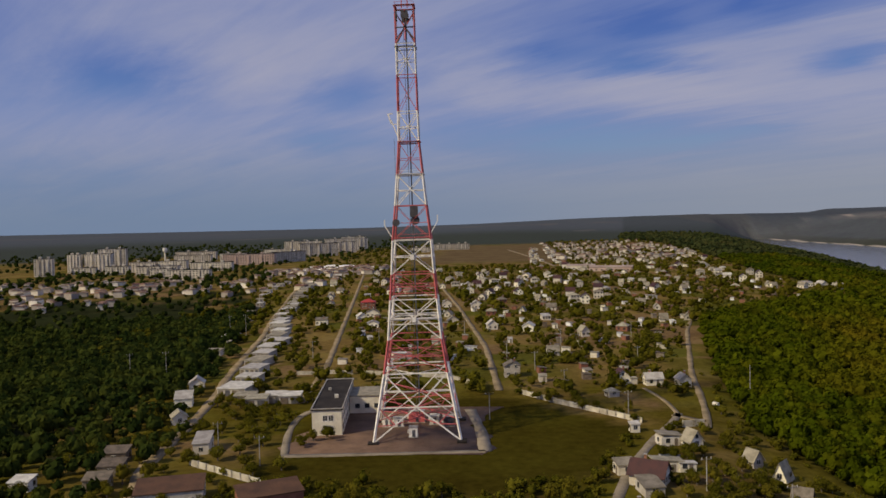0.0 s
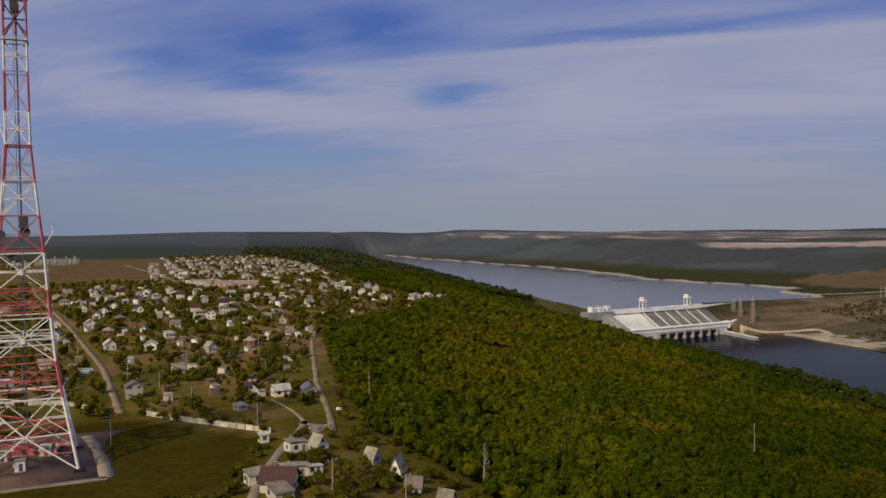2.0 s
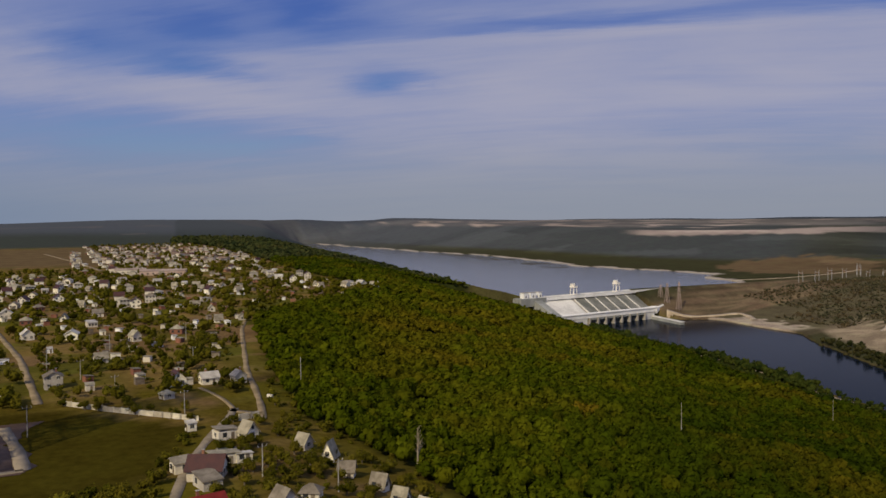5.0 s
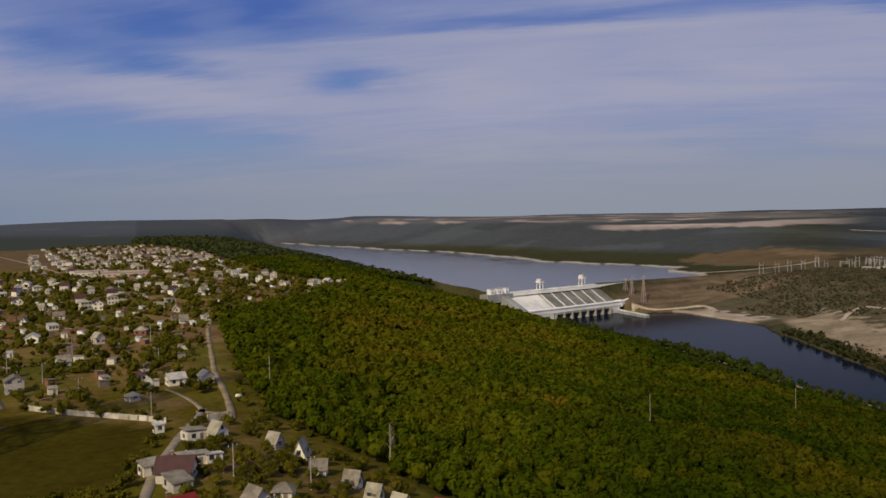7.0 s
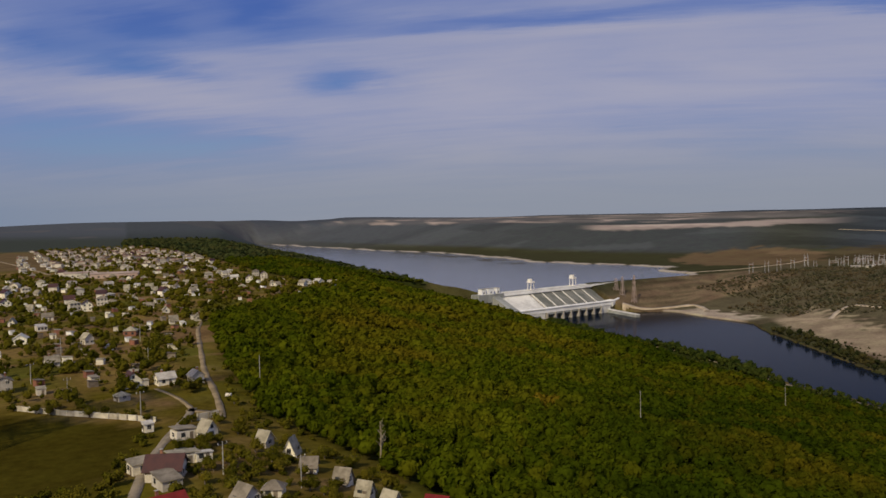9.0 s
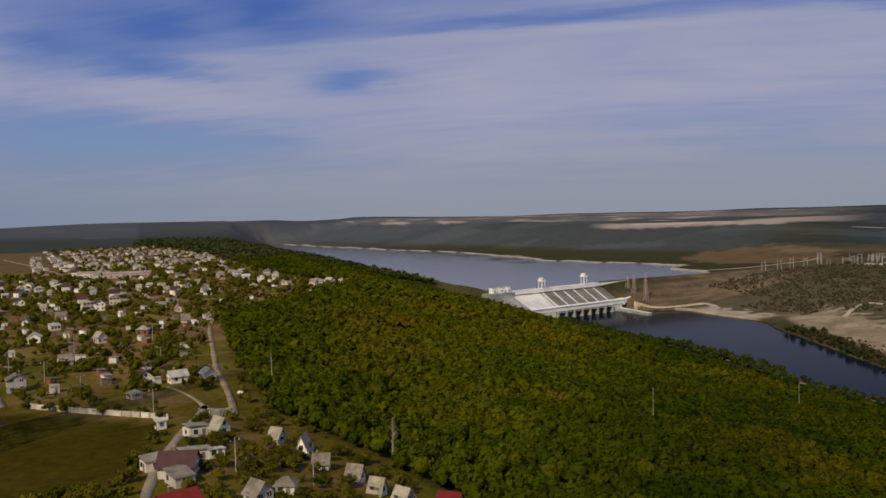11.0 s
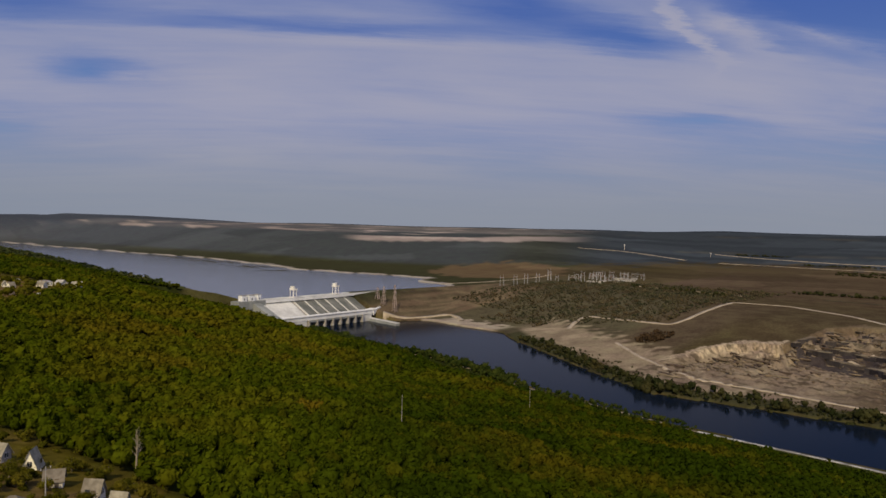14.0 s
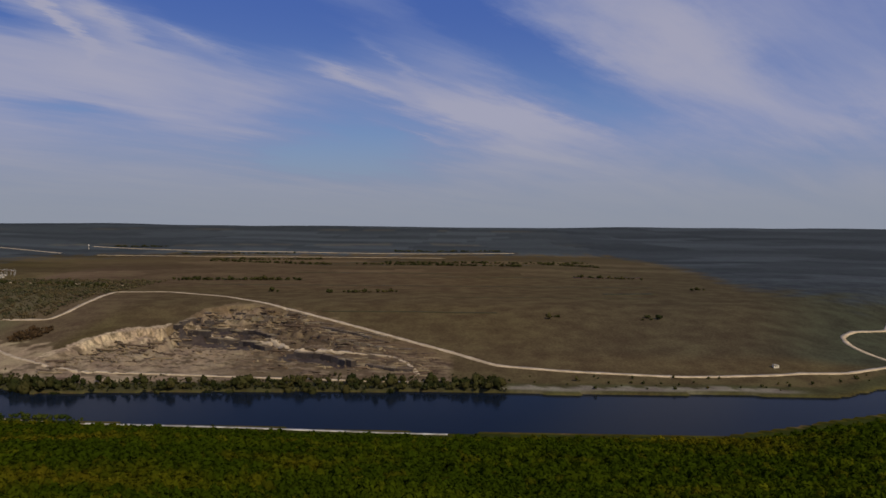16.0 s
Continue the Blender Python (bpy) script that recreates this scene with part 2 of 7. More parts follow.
def water_surface(name, base, ripple, spec=0.5):
    m = bpy.data.materials.new(name)
    m.use_nodes = True
    n = Nodes(m.node_tree)
    out = n.add("ShaderNodeOutputMaterial")
    b = n.add("ShaderNodeBsdfPrincipled", i_Roughness=0.12, i_IOR=1.33, i_Specular_IOR_Level=spec)
    b.inputs["Base Color"].default_value = (*base, 1)
    n.link(b.outputs[0], out.inputs[0])
    pos = n.add("ShaderNodeNewGeometry").outputs["Position"]
    bp = n.add("ShaderNodeBump", i_Strength=ripple, i_Distance=0.5)
    n.link(n.noise(pos, 0.25, 4.0, 0.6), bp.inputs["Height"])
    n.link(bp.outputs[0], b.inputs["Normal"])
    return m


GROUND = ground_surface()
LEAF = leaf_surface("forest_leaves", (0.058, 0.077, 0.003), (0.094, 0.110, 0.005), (0.172, 0.126, 0.009))
GARDEN = leaf_surface("garden_leaves", (0.070, 0.070, 0.006), (0.135, 0.120, 0.012), (0.200, 0.140, 0.018), 0.03, 0.55, 0.75)
# the same wood farther off, in a bluer, duller green
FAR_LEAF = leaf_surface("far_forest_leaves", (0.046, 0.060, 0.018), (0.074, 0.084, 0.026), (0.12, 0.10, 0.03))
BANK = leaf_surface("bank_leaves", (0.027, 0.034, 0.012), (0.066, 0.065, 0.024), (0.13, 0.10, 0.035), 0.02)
# darker leaves: cloud shade over the hollow put into their green
HOLLOW = leaf_surface("hollow_leaves", (0.026, 0.041, 0.009), (0.058, 0.072, 0.013), (0.100, 0.085, 0.014), 0.008, 0.6, 0.8)
SCRUB = leaf_surface("scrub_leaves", (0.058, 0.062, 0.032), (0.112, 0.106, 0.056), (0.15, 0.105, 0.055), 0.02, 0.42, 0.62)
WHITE_PAINT = surf("white_paint", (0.90, 0.90, 0.88), (0.80, 0.80, 0.78), 0.2, 0.6)
BARK = surf("bark", (0.10, 0.08, 0.06), (0.20, 0.17, 0.13), 1.0)
RIVER = water_surface("river_water", (0.006, 0.010, 0.018), 0.16, 0.018)
LAKE = water_surface("reservoir_water", (0.068, 0.068, 0.076), 0.35)
WHITE_STEEL = surf("white_painted_steel", (0.90, 0.86, 0.78), (0.76, 0.71, 0.62), 0.5, 0.55)
RED_STEEL = surf("red_painted_steel", (0.58, 0.125, 0.120), (0.44, 0.10, 0.098), 0.5, 0.55)
GREY_STEEL = surf("grey_steel", (0.16, 0.16, 0.17), (0.10, 0.10, 0.11), 0.8, 0.5, 0.4)
DARK_STEEL = surf("dark_antenna_plastic", (0.05, 0.045, 0.05), (0.09, 0.08, 0.08), 0.8, 0.6)
CONCRETE = surf("concrete", (0.42, 0.40, 0.36), (0.30, 0.28, 0.25), 0.12, 0.9)
DECK = surf("whitened_concrete", (0.86, 0.85, 0.81), (0.74, 0.73, 0.69), 0.05, 0.8)
PALE_CONCRETE = surf("pale_concrete", (0.72, 0.71, 0.66), (0.54, 0.53, 0.49), 0.05, 0.85)
FADED_CONCRETE = surf("faded_concrete", (0.52, 0.50, 0.45), (0.20, 0.19, 0.165), 0.06, 0.9)
DAM_FACE = surf("stained_dam_concrete", (0.33, 0.34, 0.32), (0.21, 0.22, 0.21), 0.06, 0.9, streak=(1, 1, 0.25))
GATE = surf("dark_gate_steel", (0.10, 0.105, 0.10), (0.15, 0.155, 0.15), 0.1, 0.6)
PLASTER = surf("plaster", (0.84, 0.79, 0.66), (0.66, 0.60, 0.47), 0.25, 0.9, rand=0.25)
CREAM = surf("cream_plaster", (0.80, 0.74, 0.58), (0.66, 0.60, 0.46), 0.25, 0.9)
BRICK = surf("red_brick", (0.30, 0.14, 0.09), (0.22, 0.10, 0.065), 0.6, 0.9, rand=0.25)
SILICATE = surf("pale_brick", (0.58, 0.54, 0.46), (0.44, 0.40, 0.33), 0.4, 0.9, rand=0.25)
SLATE = surf("asbestos_slate", (0.30, 0.265, 0.20), (0.18, 0.158, 0.115), 0.5, 0.9, rand=0.35)
RED_ROOF = surf("dark_red_roof", (0.055, 0.015, 0.013), (0.038, 0.012, 0.011), 0.6, 0.7, rand=0.3)
BRIGHT_RED = surf("bright_red_roof", (0.19, 0.018, 0.018), (0.14, 0.016, 0.016), 0.6, 0.8, rand=0.1)
SCARLET = surf("scarlet_roof", (0.42, 0.042, 0.034), (0.30, 0.034, 0.028), 0.6, 0.7)
TIN = surf("zinc_roof", (0.50, 0.47, 0.40), (0.33, 0.30, 0.25), 0.4, 0.7, 0.0, rand=0.3)
DULL_SLATE = surf("sooty_slate", (0.17, 0.135, 0.10), (0.10, 0.082, 0.062), 0.5, 0.9, rand=0.3)
BROWN_ROOF = surf("brown_sheet_roof", (0.115, 0.062, 0.038), (0.075, 0.044, 0.030), 0.2, 0.9)
TAR = surf("tar_roof", (0.020, 0.017, 0.015), (0.036, 0.030, 0.026), 0.2, 0.95, rand=0.2)
GLASS = surf("window_glass", (0.03, 0.035, 0.04), (0.05, 0.055, 0.06), 0.8, 0.12, bump=0)
WOOD = surf("weathered_wood", (0.24, 0.20, 0.15), (0.15, 0.12, 0.09), 0.8, 0.9, rand=0.3)
DIRT_ROAD = surf("dirt_road", (0.30, 0.23, 0.135), (0.19, 0.145, 0.080), 0.15, 0.95)
PALE_ROAD = surf("dusty_road", (0.50, 0.41, 0.29), (0.34, 0.275, 0.19), 0.08, 0.95)
ASPHALT = surf("worn_asphalt", (0.28, 0.235, 0.17), (0.18, 0.15, 0.105), 0.15, 0.95)
YARD = surf("gravel_yard", (0.185, 0.118, 0.080), (0.125, 0.080, 0.055), 0.12, 0.95)


# ---- lie of the land ----
def ease(v):
    v = np.clip(v, 0, 1)
    return v * v * (3 - 2 * v)


def curve(y, *pairs):
    ys, xs = zip(*pairs)
    return np.interp(y, ys, xs)


RIVER_Z, LAKE_Z, CREST_Z = -109.0, -69.5, -64.6


def rim(y):  # where the wooded slope begins to fall
    return curve(y, (-700, 160), (-350, 90), (-150, 30), (0, 10), (180, 45), (365, 80), (500, 150), (600, 215), (670, 262), (820, 305), (1090, 355),
                 (1730, 420), (2270, 520), (3900, 930), (5500, 1250))


def village_edge(y):  # where the gardens give way to the wood
    return curve(y, (-700, -60), (60, 92), (130, 92), (170, 88), (207, 80), (230, 75), (251, 67), (284, 72), (342, 79), (400, 88), (457, 99), (500, 112), (600, 205),
                 (640, 250), (720, 264), (790, 258), (908, 256), (1123, 278), (1354, 303), (1607, 318), (1867, 325), (2040, 310), (2140, 268), (2450, 300), (3000, 380), (5500, 700))


def west_shore(y):
    return curve(y, (-1600, 2200), (-900, 1150), (-357, 703), (-196, 618), (35, 611), (198, 622), (310, 626), (517, 658), (606, 688), (719, 715), (810, 708),
                 (1000, 745), (1076, 783), (1128, 682), (1194, 705), (1597, 760), (2234, 880), (4188, 1181), (5500, 1380))


def east_shore(y):
    return curve(y, (-1600, 2330), (-900, 1290), (-414, 820), (-373, 788), (-343, 768), (-251, 777), (-87, 767), (22, 772), (238, 758), (343, 746),
                 (420, 735), (520, 785), (602, 832), (690, 885), (756, 920), (822, 972), (920, 975), (990, 985), (1012, 975), (1030, 938), (1062, 920), (1108, 914))


def lake_shore(y):
    return curve(y, (1145, 1193), (1329, 1267), (1377, 1337), (1530, 1340), (1616, 1322), (1786, 1273), (2391, 1372), (2796, 1331), (3289, 1297),
                 (4388, 1246), (5500, 1400)) + 14 * np.sin(y / 61.0) * np.sin(y / 143.0) + 8 * np.sin(y / 27.0)


def quarry_edge(y):
    return curve(y, (12, 0), (24, 885), (45, 905), (100, 950), (150, 996), (200, 1036), (250, 1085), (300, 1120), (345, 1125), (375, 1090), (392, 1008), (420, 996), (445, 982), (466, 938), (492, 885), (520, 0))


def wobble(x, y, size, seed):
    """Smooth, cheap unevenness made of crossed waves."""
    rng = np.random.default_rng(seed)
    out = np.zeros(np.shape(x))
    for k in range(7):
        a, f, p = rng.uniform(0, 6.28), rng.uniform(0.6, 2.2) / size, rng.uniform(0, 6.28)
        out = out + np.sin((x * math.cos(a) + y * math.sin(a)) * f * 6.28 + p + 1.3 * np.sin((y * math.cos(a) - x * math.sin(a)) * f * 3.1))
    return out / 3.0


def height(x, y):
    x, y = np.asarray(x, float), np.asarray(y, float)
    r, az = np.hypot(x, y), np.degrees(np.arctan2(x, y))
    w, e, k = west_shore(y), east_shore(y), rim(y)
    bend = ease((az + 1) / 13)
    top = np.interp(r, [0, 2300, 4700, 6000], [0, 0, 40, 55]) * (1 - bend) + np.interp(r, [0, 1950, 2700, 4700, 6000], [0, 0, -16, 44, 55]) * bend
    top = top + 11 * np.exp(-((az - 10) / 4.0) ** 2) * ease((r - 1800) / 500) * ease((3400 - r) / 500)
    top = top + 0.0105 * np.clip(x + 75, -900, 0)
    foot = np.where(y < 1102, RIVER_Z + 2.5, LAKE_Z + 1.5)
    s = np.clip((x - k) / np.maximum(w - 34 - k, 30), 0, 1)
    west = top + (foot - top) * s ** 1.05 + wobble(x, y, 260, 3) * 3.0 * ease(s * 4) * ease((1 - s) * 5)
    dip = np.clip((-130 - x) / 120, 0, 1) * ease((900 - y) / 300) * ease((y + 100) / 200)
    west = west - 9 * ease(dip)
    far_n = np.interp(r, [0, 2000, 2950, 3700, 4700, 6000], [-66, -66, 10, 30, 50, 62])
    far_e = np.interp(r, [0, 1550, 2750, 3600, 4700, 6000], [-60, -60, -46, -10, 50, 62])
    hill = far_n + (far_e - far_n) * ease((az - 45) / 20) + wobble(x, y, 1500, 8) * 4 * ease((r - 2000) / 1500)
    d = x - e
    east = RIVER_Z + 2.5 + (hill - RIVER_Z - 2.5) * ease((d + 10) / 430)
    east = east - 9 * np.exp(-((x - 1035) / 60) ** 2 - ((y - 415) / 50) ** 2)
    q = quarry_edge(y) + wobble(x, y, 60, 5) * 6 + wobble(x, y, 22, 15) * 2.5
    cliff = np.interp(q - x, [-6, 0, 5, 60, 400], [60, 34, 4, 1, 0])
    steps = np.interp(q - x, [-6, 0, 3, 13, 16, 30, 34, 54, 61, 66, 94, 102, 130, 400], [60, 38, 34, 33, 28, 27, 22, 21, 13, 12, 10, 3, 1, 0])
    bench = steps + (cliff - steps) * ease((y - 375) / 25) + RIVER_Z + 6.5 + wobble(x, y, 45, 6) * 1.0 + wobble(x, y, 17, 7) * 1.2 + wobble(x * 1.6, y * 0.6, 9, 37) * 0.7
    bench = bench + 8 * ease((y - 392) / 20) * ease((530 - y) / 25) * ease((50 - (q - x)) / 45)
    bench = bench + (np.abs(wobble(x, y, 26, 38)) * 4.5 + wobble(x, y, 12, 39) * 1.6) * ease((360 - y) / 40) * ease((70 - (q - x)) / 30)
    east = np.where((x > e + 35) & (x < q + 6), np.minimum(east, bench), east)
    # the earth dam and the shore behind it
    bank = np.interp(y, [1025, 1130, 1140, 1170], [RIVER_Z, CREST_Z, CREST_Z, -80])
    east = np.where((y > 1000) & (x > 910) & (x < 1340) & (y < 1170), np.maximum(east - 30 * ease((y - 1142) / 20) * (x < lake_shore(y)), bank), east)
    ls = lake_shore(y)
    shore_n = LAKE_Z + 1.5 + (hill - LAKE_Z - 1.5) * ease((x - ls) / 600)
    shoal = np.where((wobble(x, y * 0.45, 120, 44) > 0.25) & (ls - x > 22) & (ls - x < 105) & (y > 1750) & (y < 2750), -69.0, -84)
    east = np.where(y > 1145, np.where(x > ls, shore_n, shoal), east)
    closing = ease((y - 4250) / 450) * (x > 300)
    z = np.where(x < w, west, np.where((x < e) & (y < 1102), RIVER_Z - 5, east))
    z = np.where((x >= w) & (y >= 1102) & (x < ls), np.where((y < 1170) & (x > 910), z, shoal), z)
    z = z + (np.maximum(z, 42 + wobble(x, y, 900, 9) * 5) - z) * closing
    return z + 24 * ease((az + 4) / 10) * ease((34 - az) / 10) * ease((r - 4300) / 1300)


def land(x, y):
    return float(height(x, y))


# ---- end of the land ----


# ---- mesh helpers ----
class Build:
    """Collects boxes, beams and prisms into one mesh."""

    def __init__(self):
        self.v, self.f = [], []

    def add(self, verts, faces):
        k = len(self.v)
        self.v += [tuple(p) for p in verts]
        self.f += [tuple(i + k for i in f) for f in faces]
        return self

    def box(self, x, y, z, sx, sy, sz, rz=0.0):
        """A box that stands on z, centred on x, y."""
        c, s = math.cos(radians(rz)), math.sin(radians(rz))
        pts = []
        for dz in (0, sz):
            for dx, dy in ((-1, -1), (1, -1), (1, 1), (-1, 1)):
                a, b = dx * sx / 2, dy * sy / 2
                pts.append((x + a * c - b * s, y + a * s + b * c, z + dz))
        return self.add(pts, [(3, 2, 1, 0), (4, 5, 6, 7), (0, 1, 5, 4), (1, 2, 6, 5), (2, 3, 7, 6), (3, 0, 4, 7)])

    def beam(self, p, q, wide, sides=4, wide2=None):
        p, q = Vector(p), Vector(q)
        rot = (q - p).to_track_quat("Z", "Y")
        pts = []
        for end, r in ((p, wide / 2), (q, (wide2 or wide) / 2)):
            for k in range(sides):
                a = 2 * math.pi * (k + 0.5) / sides
                pts.append(end + rot @ Vector((math.cos(a) * r * 1.2, math.sin(a) * r * 1.2, 0)))
        n = sides
        faces = [tuple(reversed(range(n))), tuple(range(n, 2 * n))] + [(k, (k + 1) % n, n + (k + 1) % n, n + k) for k in range(n)]
        return self.add(pts, faces)

    def prism(self, profile, x0, x1):
        """A profile of (y, z) points drawn out along x."""
        n = len(profile)
        pts = [(x0, y, z) for y, z in profile] + [(x1, y, z) for y, z in profile]
        faces = [tuple(reversed(range(n))), tuple(range(n, 2 * n))] + [(k, (k + 1) % n, n + (k + 1) % n, n + k) for k in range(n)]
        return self.add(pts, [tuple(reversed(f)) for f in faces])

    def mesh(self, name, material):
        me = bpy.data.meshes.new(name)
        me.from_pydata(self.v, [], self.f)
        me.materials.append(material)
        bm = bmesh.new()
        bm.from_mesh(me)
        bmesh.ops.recalc_face_normals(bm, faces=bm.faces)
        bm.to_mesh(me)
        bm.free()
        return me


def part(name, made, material, parent, label="", at=None):
    """One mesh object under a thing or a part; made is a Build or a mesh."""
    ob = new(name, made.mesh(name, material) if isinstance(made, Build) else made)
    ob.parent = parent
    if at is not None:
        ob.matrix_local = at
    return tagged(ob, label)


def thing(name, x, y, z, rz, label, category, group="", kind=""):
    ob = new(name)
    ob.matrix_world = pose(x, y, z, 0, 0, rz)
    return tagged(ob, label, category, group, kind)


def solid(name, made, material, label, category, kind="", group=""):
    return tagged(new(name, made.mesh(name, material) if isinstance(made, Build) else made), label, category, group, kind)


def raw_mesh(name, co, quads, material, smooth=False):
    """A mesh from arrays of places (n, 3) and four-cornered faces (m, 4)."""
    me = bpy.data.meshes.new(name)
    me.vertices.add(len(co))
    me.vertices.foreach_set("co", np.asarray(co, np.float32).ravel())
    me.loops.add(quads.size)
    me.loops.foreach_set("vertex_index", quads.astype(np.int32).ravel())
    me.polygons.add(len(quads))
    me.polygons.foreach_set("loop_start", np.arange(0, quads.size, 4, dtype=np.int32))
    me.update(calc_edges=True)
    if smooth:
        me.polygons.foreach_set("use_smooth", np.ones(len(quads), bool))
    me.materials.append(material)
    return me


# ---- ground ----
def graded(lo, hi, step, end_lo, end_hi, fine, growth=1.036):
    mid = np.arange(lo, hi + step, step)
    mid = np.concatenate([mid[mid < fine[0]], np.arange(fine[0], fine[1], fine[2]), mid[mid >= fine[1]]])
    out, s = [], step
    p = mid[-1]
    while p < end_hi:
        s *= growth
        p += s
        out.append(p)
    back, s, p = [], step, mid[0]
    while p > end_lo:
        s *= 1.09
        p -= s
        back.append(p)
    return np.array(back[::-1] + list(mid) + out)


def blend(a, b, f):
    return a + (np.array(b) - a) * f[..., None]


def land_cover(x, y, z):
    """Base colours of what covers the ground: gardens, meadow, wood floor, sand, quarry, ploughland; haze tints the far
    land.
    """
    r, az = np.hypot(x, y), np.degrees(np.arctan2(x, y))
    w, e, ve, ls = west_shore(y), east_shore(y), village_edge(y), lake_shore(y)
    n1, n2 = wobble(x, y, 90, 11), wobble(x, y, 30, 12)
    col = np.zeros(x.shape + (3,)) + (0.172, 0.116, 0.036)
    col = blend(col, (0.104, 0.086, 0.016), ease(0.5 + n1))
    col = blend(col, (0.180, 0.125, 0.052), ease(n2 - 0.2) * 0.5)
    # garden plots, each dug, mown or overgrown in its own way
    pu, pv = np.floor((x * 0.97 + y * 0.24) / 19), np.floor((y * 0.97 - x * 0.24) / 31)
    luck = np.mod(np.sin(pu * 12.9898 + pv * 78.233) * 43758.5453, 1.0)
    col = np.where((luck < 0.24)[..., None], np.array((0.170, 0.110, 0.048)), col)
    col = np.where((luck > 0.80)[..., None], np.array((0.086, 0.080, 0.014)), col)
    rough = ease((345 - y) / 50) * ease(0.75 + 0.5 * n2)
    col = blend(col, (0.086, 0.068, 0.007), rough * 0.8)
    meadow = ease((x + 72) / 8) * ease((np.interp(y, [155, 187, 214, 240, 305], [13, 20.5, 28.5, 39, 46]) - x) / 6) * ease((y - 178) / 12) * ease((290 - 1.1 * np.maximum(x, 0) - y) / 6)
    col = blend(col, (0.047, 0.038, 0.005), meadow)
    open_field = ease((x + 190) / 60) * ease((150 - x) / 80) * ease((y - 1150) / 120) * ease((2100 - y) / 200)
    col = blend(col, (0.125, 0.088, 0.045), open_field)
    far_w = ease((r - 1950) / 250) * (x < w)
    # haze put into the colour: the far west turns bluer with distance
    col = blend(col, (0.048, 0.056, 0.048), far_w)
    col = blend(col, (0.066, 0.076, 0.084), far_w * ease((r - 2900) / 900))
    reach = r + wobble(x, y, 900, 61) * 90
    for r0, r1, gate in ((3300, 3420, 0.3), (4200, 4400, 0.1)):
        col = blend(col, (0.105, 0.098, 0.088), far_w * ease((reach - r0) / 40) * ease((r1 - reach) / 40) * ease((wobble(az * 60, reach * 0.2, 500, 62) - gate) / 0.2))
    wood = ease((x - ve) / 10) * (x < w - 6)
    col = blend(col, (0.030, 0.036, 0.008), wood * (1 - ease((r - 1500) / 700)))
    # farther off the wood floor takes on the same painted haze
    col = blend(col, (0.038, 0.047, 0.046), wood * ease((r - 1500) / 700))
    glade = ease((17 - np.hypot((x - 224) / 1.6, y - 483)) / 4)
    col = blend(col, (0.150, 0.105, 0.040), glade * 0.9)
    slope = ease((y - 975) / 20) * ease((1460 - y) / 30) * ease((x - 540 - 0.2 * (y - 985)) / 20) * (x < w - 6)
    col = blend(col, (0.082, 0.074, 0.026), slope)
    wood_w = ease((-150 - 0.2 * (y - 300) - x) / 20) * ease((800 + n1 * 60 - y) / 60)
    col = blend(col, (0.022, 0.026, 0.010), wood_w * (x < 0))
    # east bank
    E = (x > e) | ((y > 1102) & (x > w))
    d = x - e
    ec = np.zeros(x.shape + (3,)) + (0.080, 0.063, 0.033)
    ec = blend(ec, (0.080, 0.064, 0.028), ease(wobble(x, y, 700, 21) * 0.8 + 0.3))
    ec = blend(ec, (0.098, 0.073, 0.044), ease((y - 470) / 50) * ease((700 - y) / 60) * ease((1330 - x) / 60))
    scrub = ease((y - 590 - (x - 900) * 0.06) / 50) * ease((1650 - x) / 150) * ease((1250 - y) / 100)
    ec = blend(ec, (0.088, 0.075, 0.043), scrub)
    dug = ease((x - 1480) / 30) * ease((2050 - x) / 60) * ease((y - 560 - 0.1 * (x - 1480)) / 40) * ease((900 + 0.1 * (x - 1480) - y) / 40)
    ec = blend(ec, (0.105, 0.072, 0.050), dug * 0.9)
    sandy = ease((y - 430) / 40) * ease((150 + n2 * 22 - d) / 25) * ease((d - 30) / 20) * ease((850 - y) / 60)
    ec = blend(ec, (0.33, 0.26, 0.17), sandy * (0.66 + 0.3 * ease(n1)))
    beach = ease((y - 830) / 25) * ease((1000 - y) / 25) * ease((52 + n2 * 14 - d) / 12)
    ec = blend(ec, (0.36, 0.30, 0.22), beach)
    foot_strip = ease((y - 930) / 20) * ease((1075 - y) / 10) * ease((16 - np.abs(d)) / 4) * (d > 0)
    ec = blend(ec, (0.36, 0.30, 0.22), foot_strip)
    bank = (y > 1015) & (y < 1145) & (x < 1330)
    ec = blend(ec, (0.145, 0.105, 0.064), bank * 1.0)
    ec = blend(ec, (0.095, 0.074, 0.044), bank * ease(wobble(x * 0.2, y * 3.0, 60, 50) * 1.5 + 0.2))
    parcel = np.digitize(x + 0.06 * y, (1085, 1350, 1500, 1760, 2130, 2400, 2800))
    tone = np.array((1.0, 1.08, 0.94, 1.06, 0.90, 1.04, 0.86, 1.0))[parcel]
    ec = ec * tone[..., None]
    line = np.minimum.reduce([np.abs(x + 0.06 * y - k) for k in (1085, 1350, 1500, 1760, 2130, 2400, 2800)])
    ec = blend(ec, (0.045, 0.040, 0.020), ease((9 - line) / 6) * 0.7 * (wobble(x, y, 240, 48) > -0.3) * (x > 1300))
    ec = blend(ec, (0.112, 0.073, 0.044), ease((x - 1300) / 200) * ease((2700 - x) / 300) * ease((96 - az) / 10) * ease((az - 66) / 8) * 0.6)
    ec = blend(ec, (0.040, 0.046, 0.034), ease((az - 90) / 16) * ease((x - 880) / 60) * 0.85)
    green = ease((az - 62) / 5) * ease((d - 40) / 60) * ease((115 - az) / 8)
    ec = blend(ec, (0.080, 0.059, 0.034), green * 0.65)
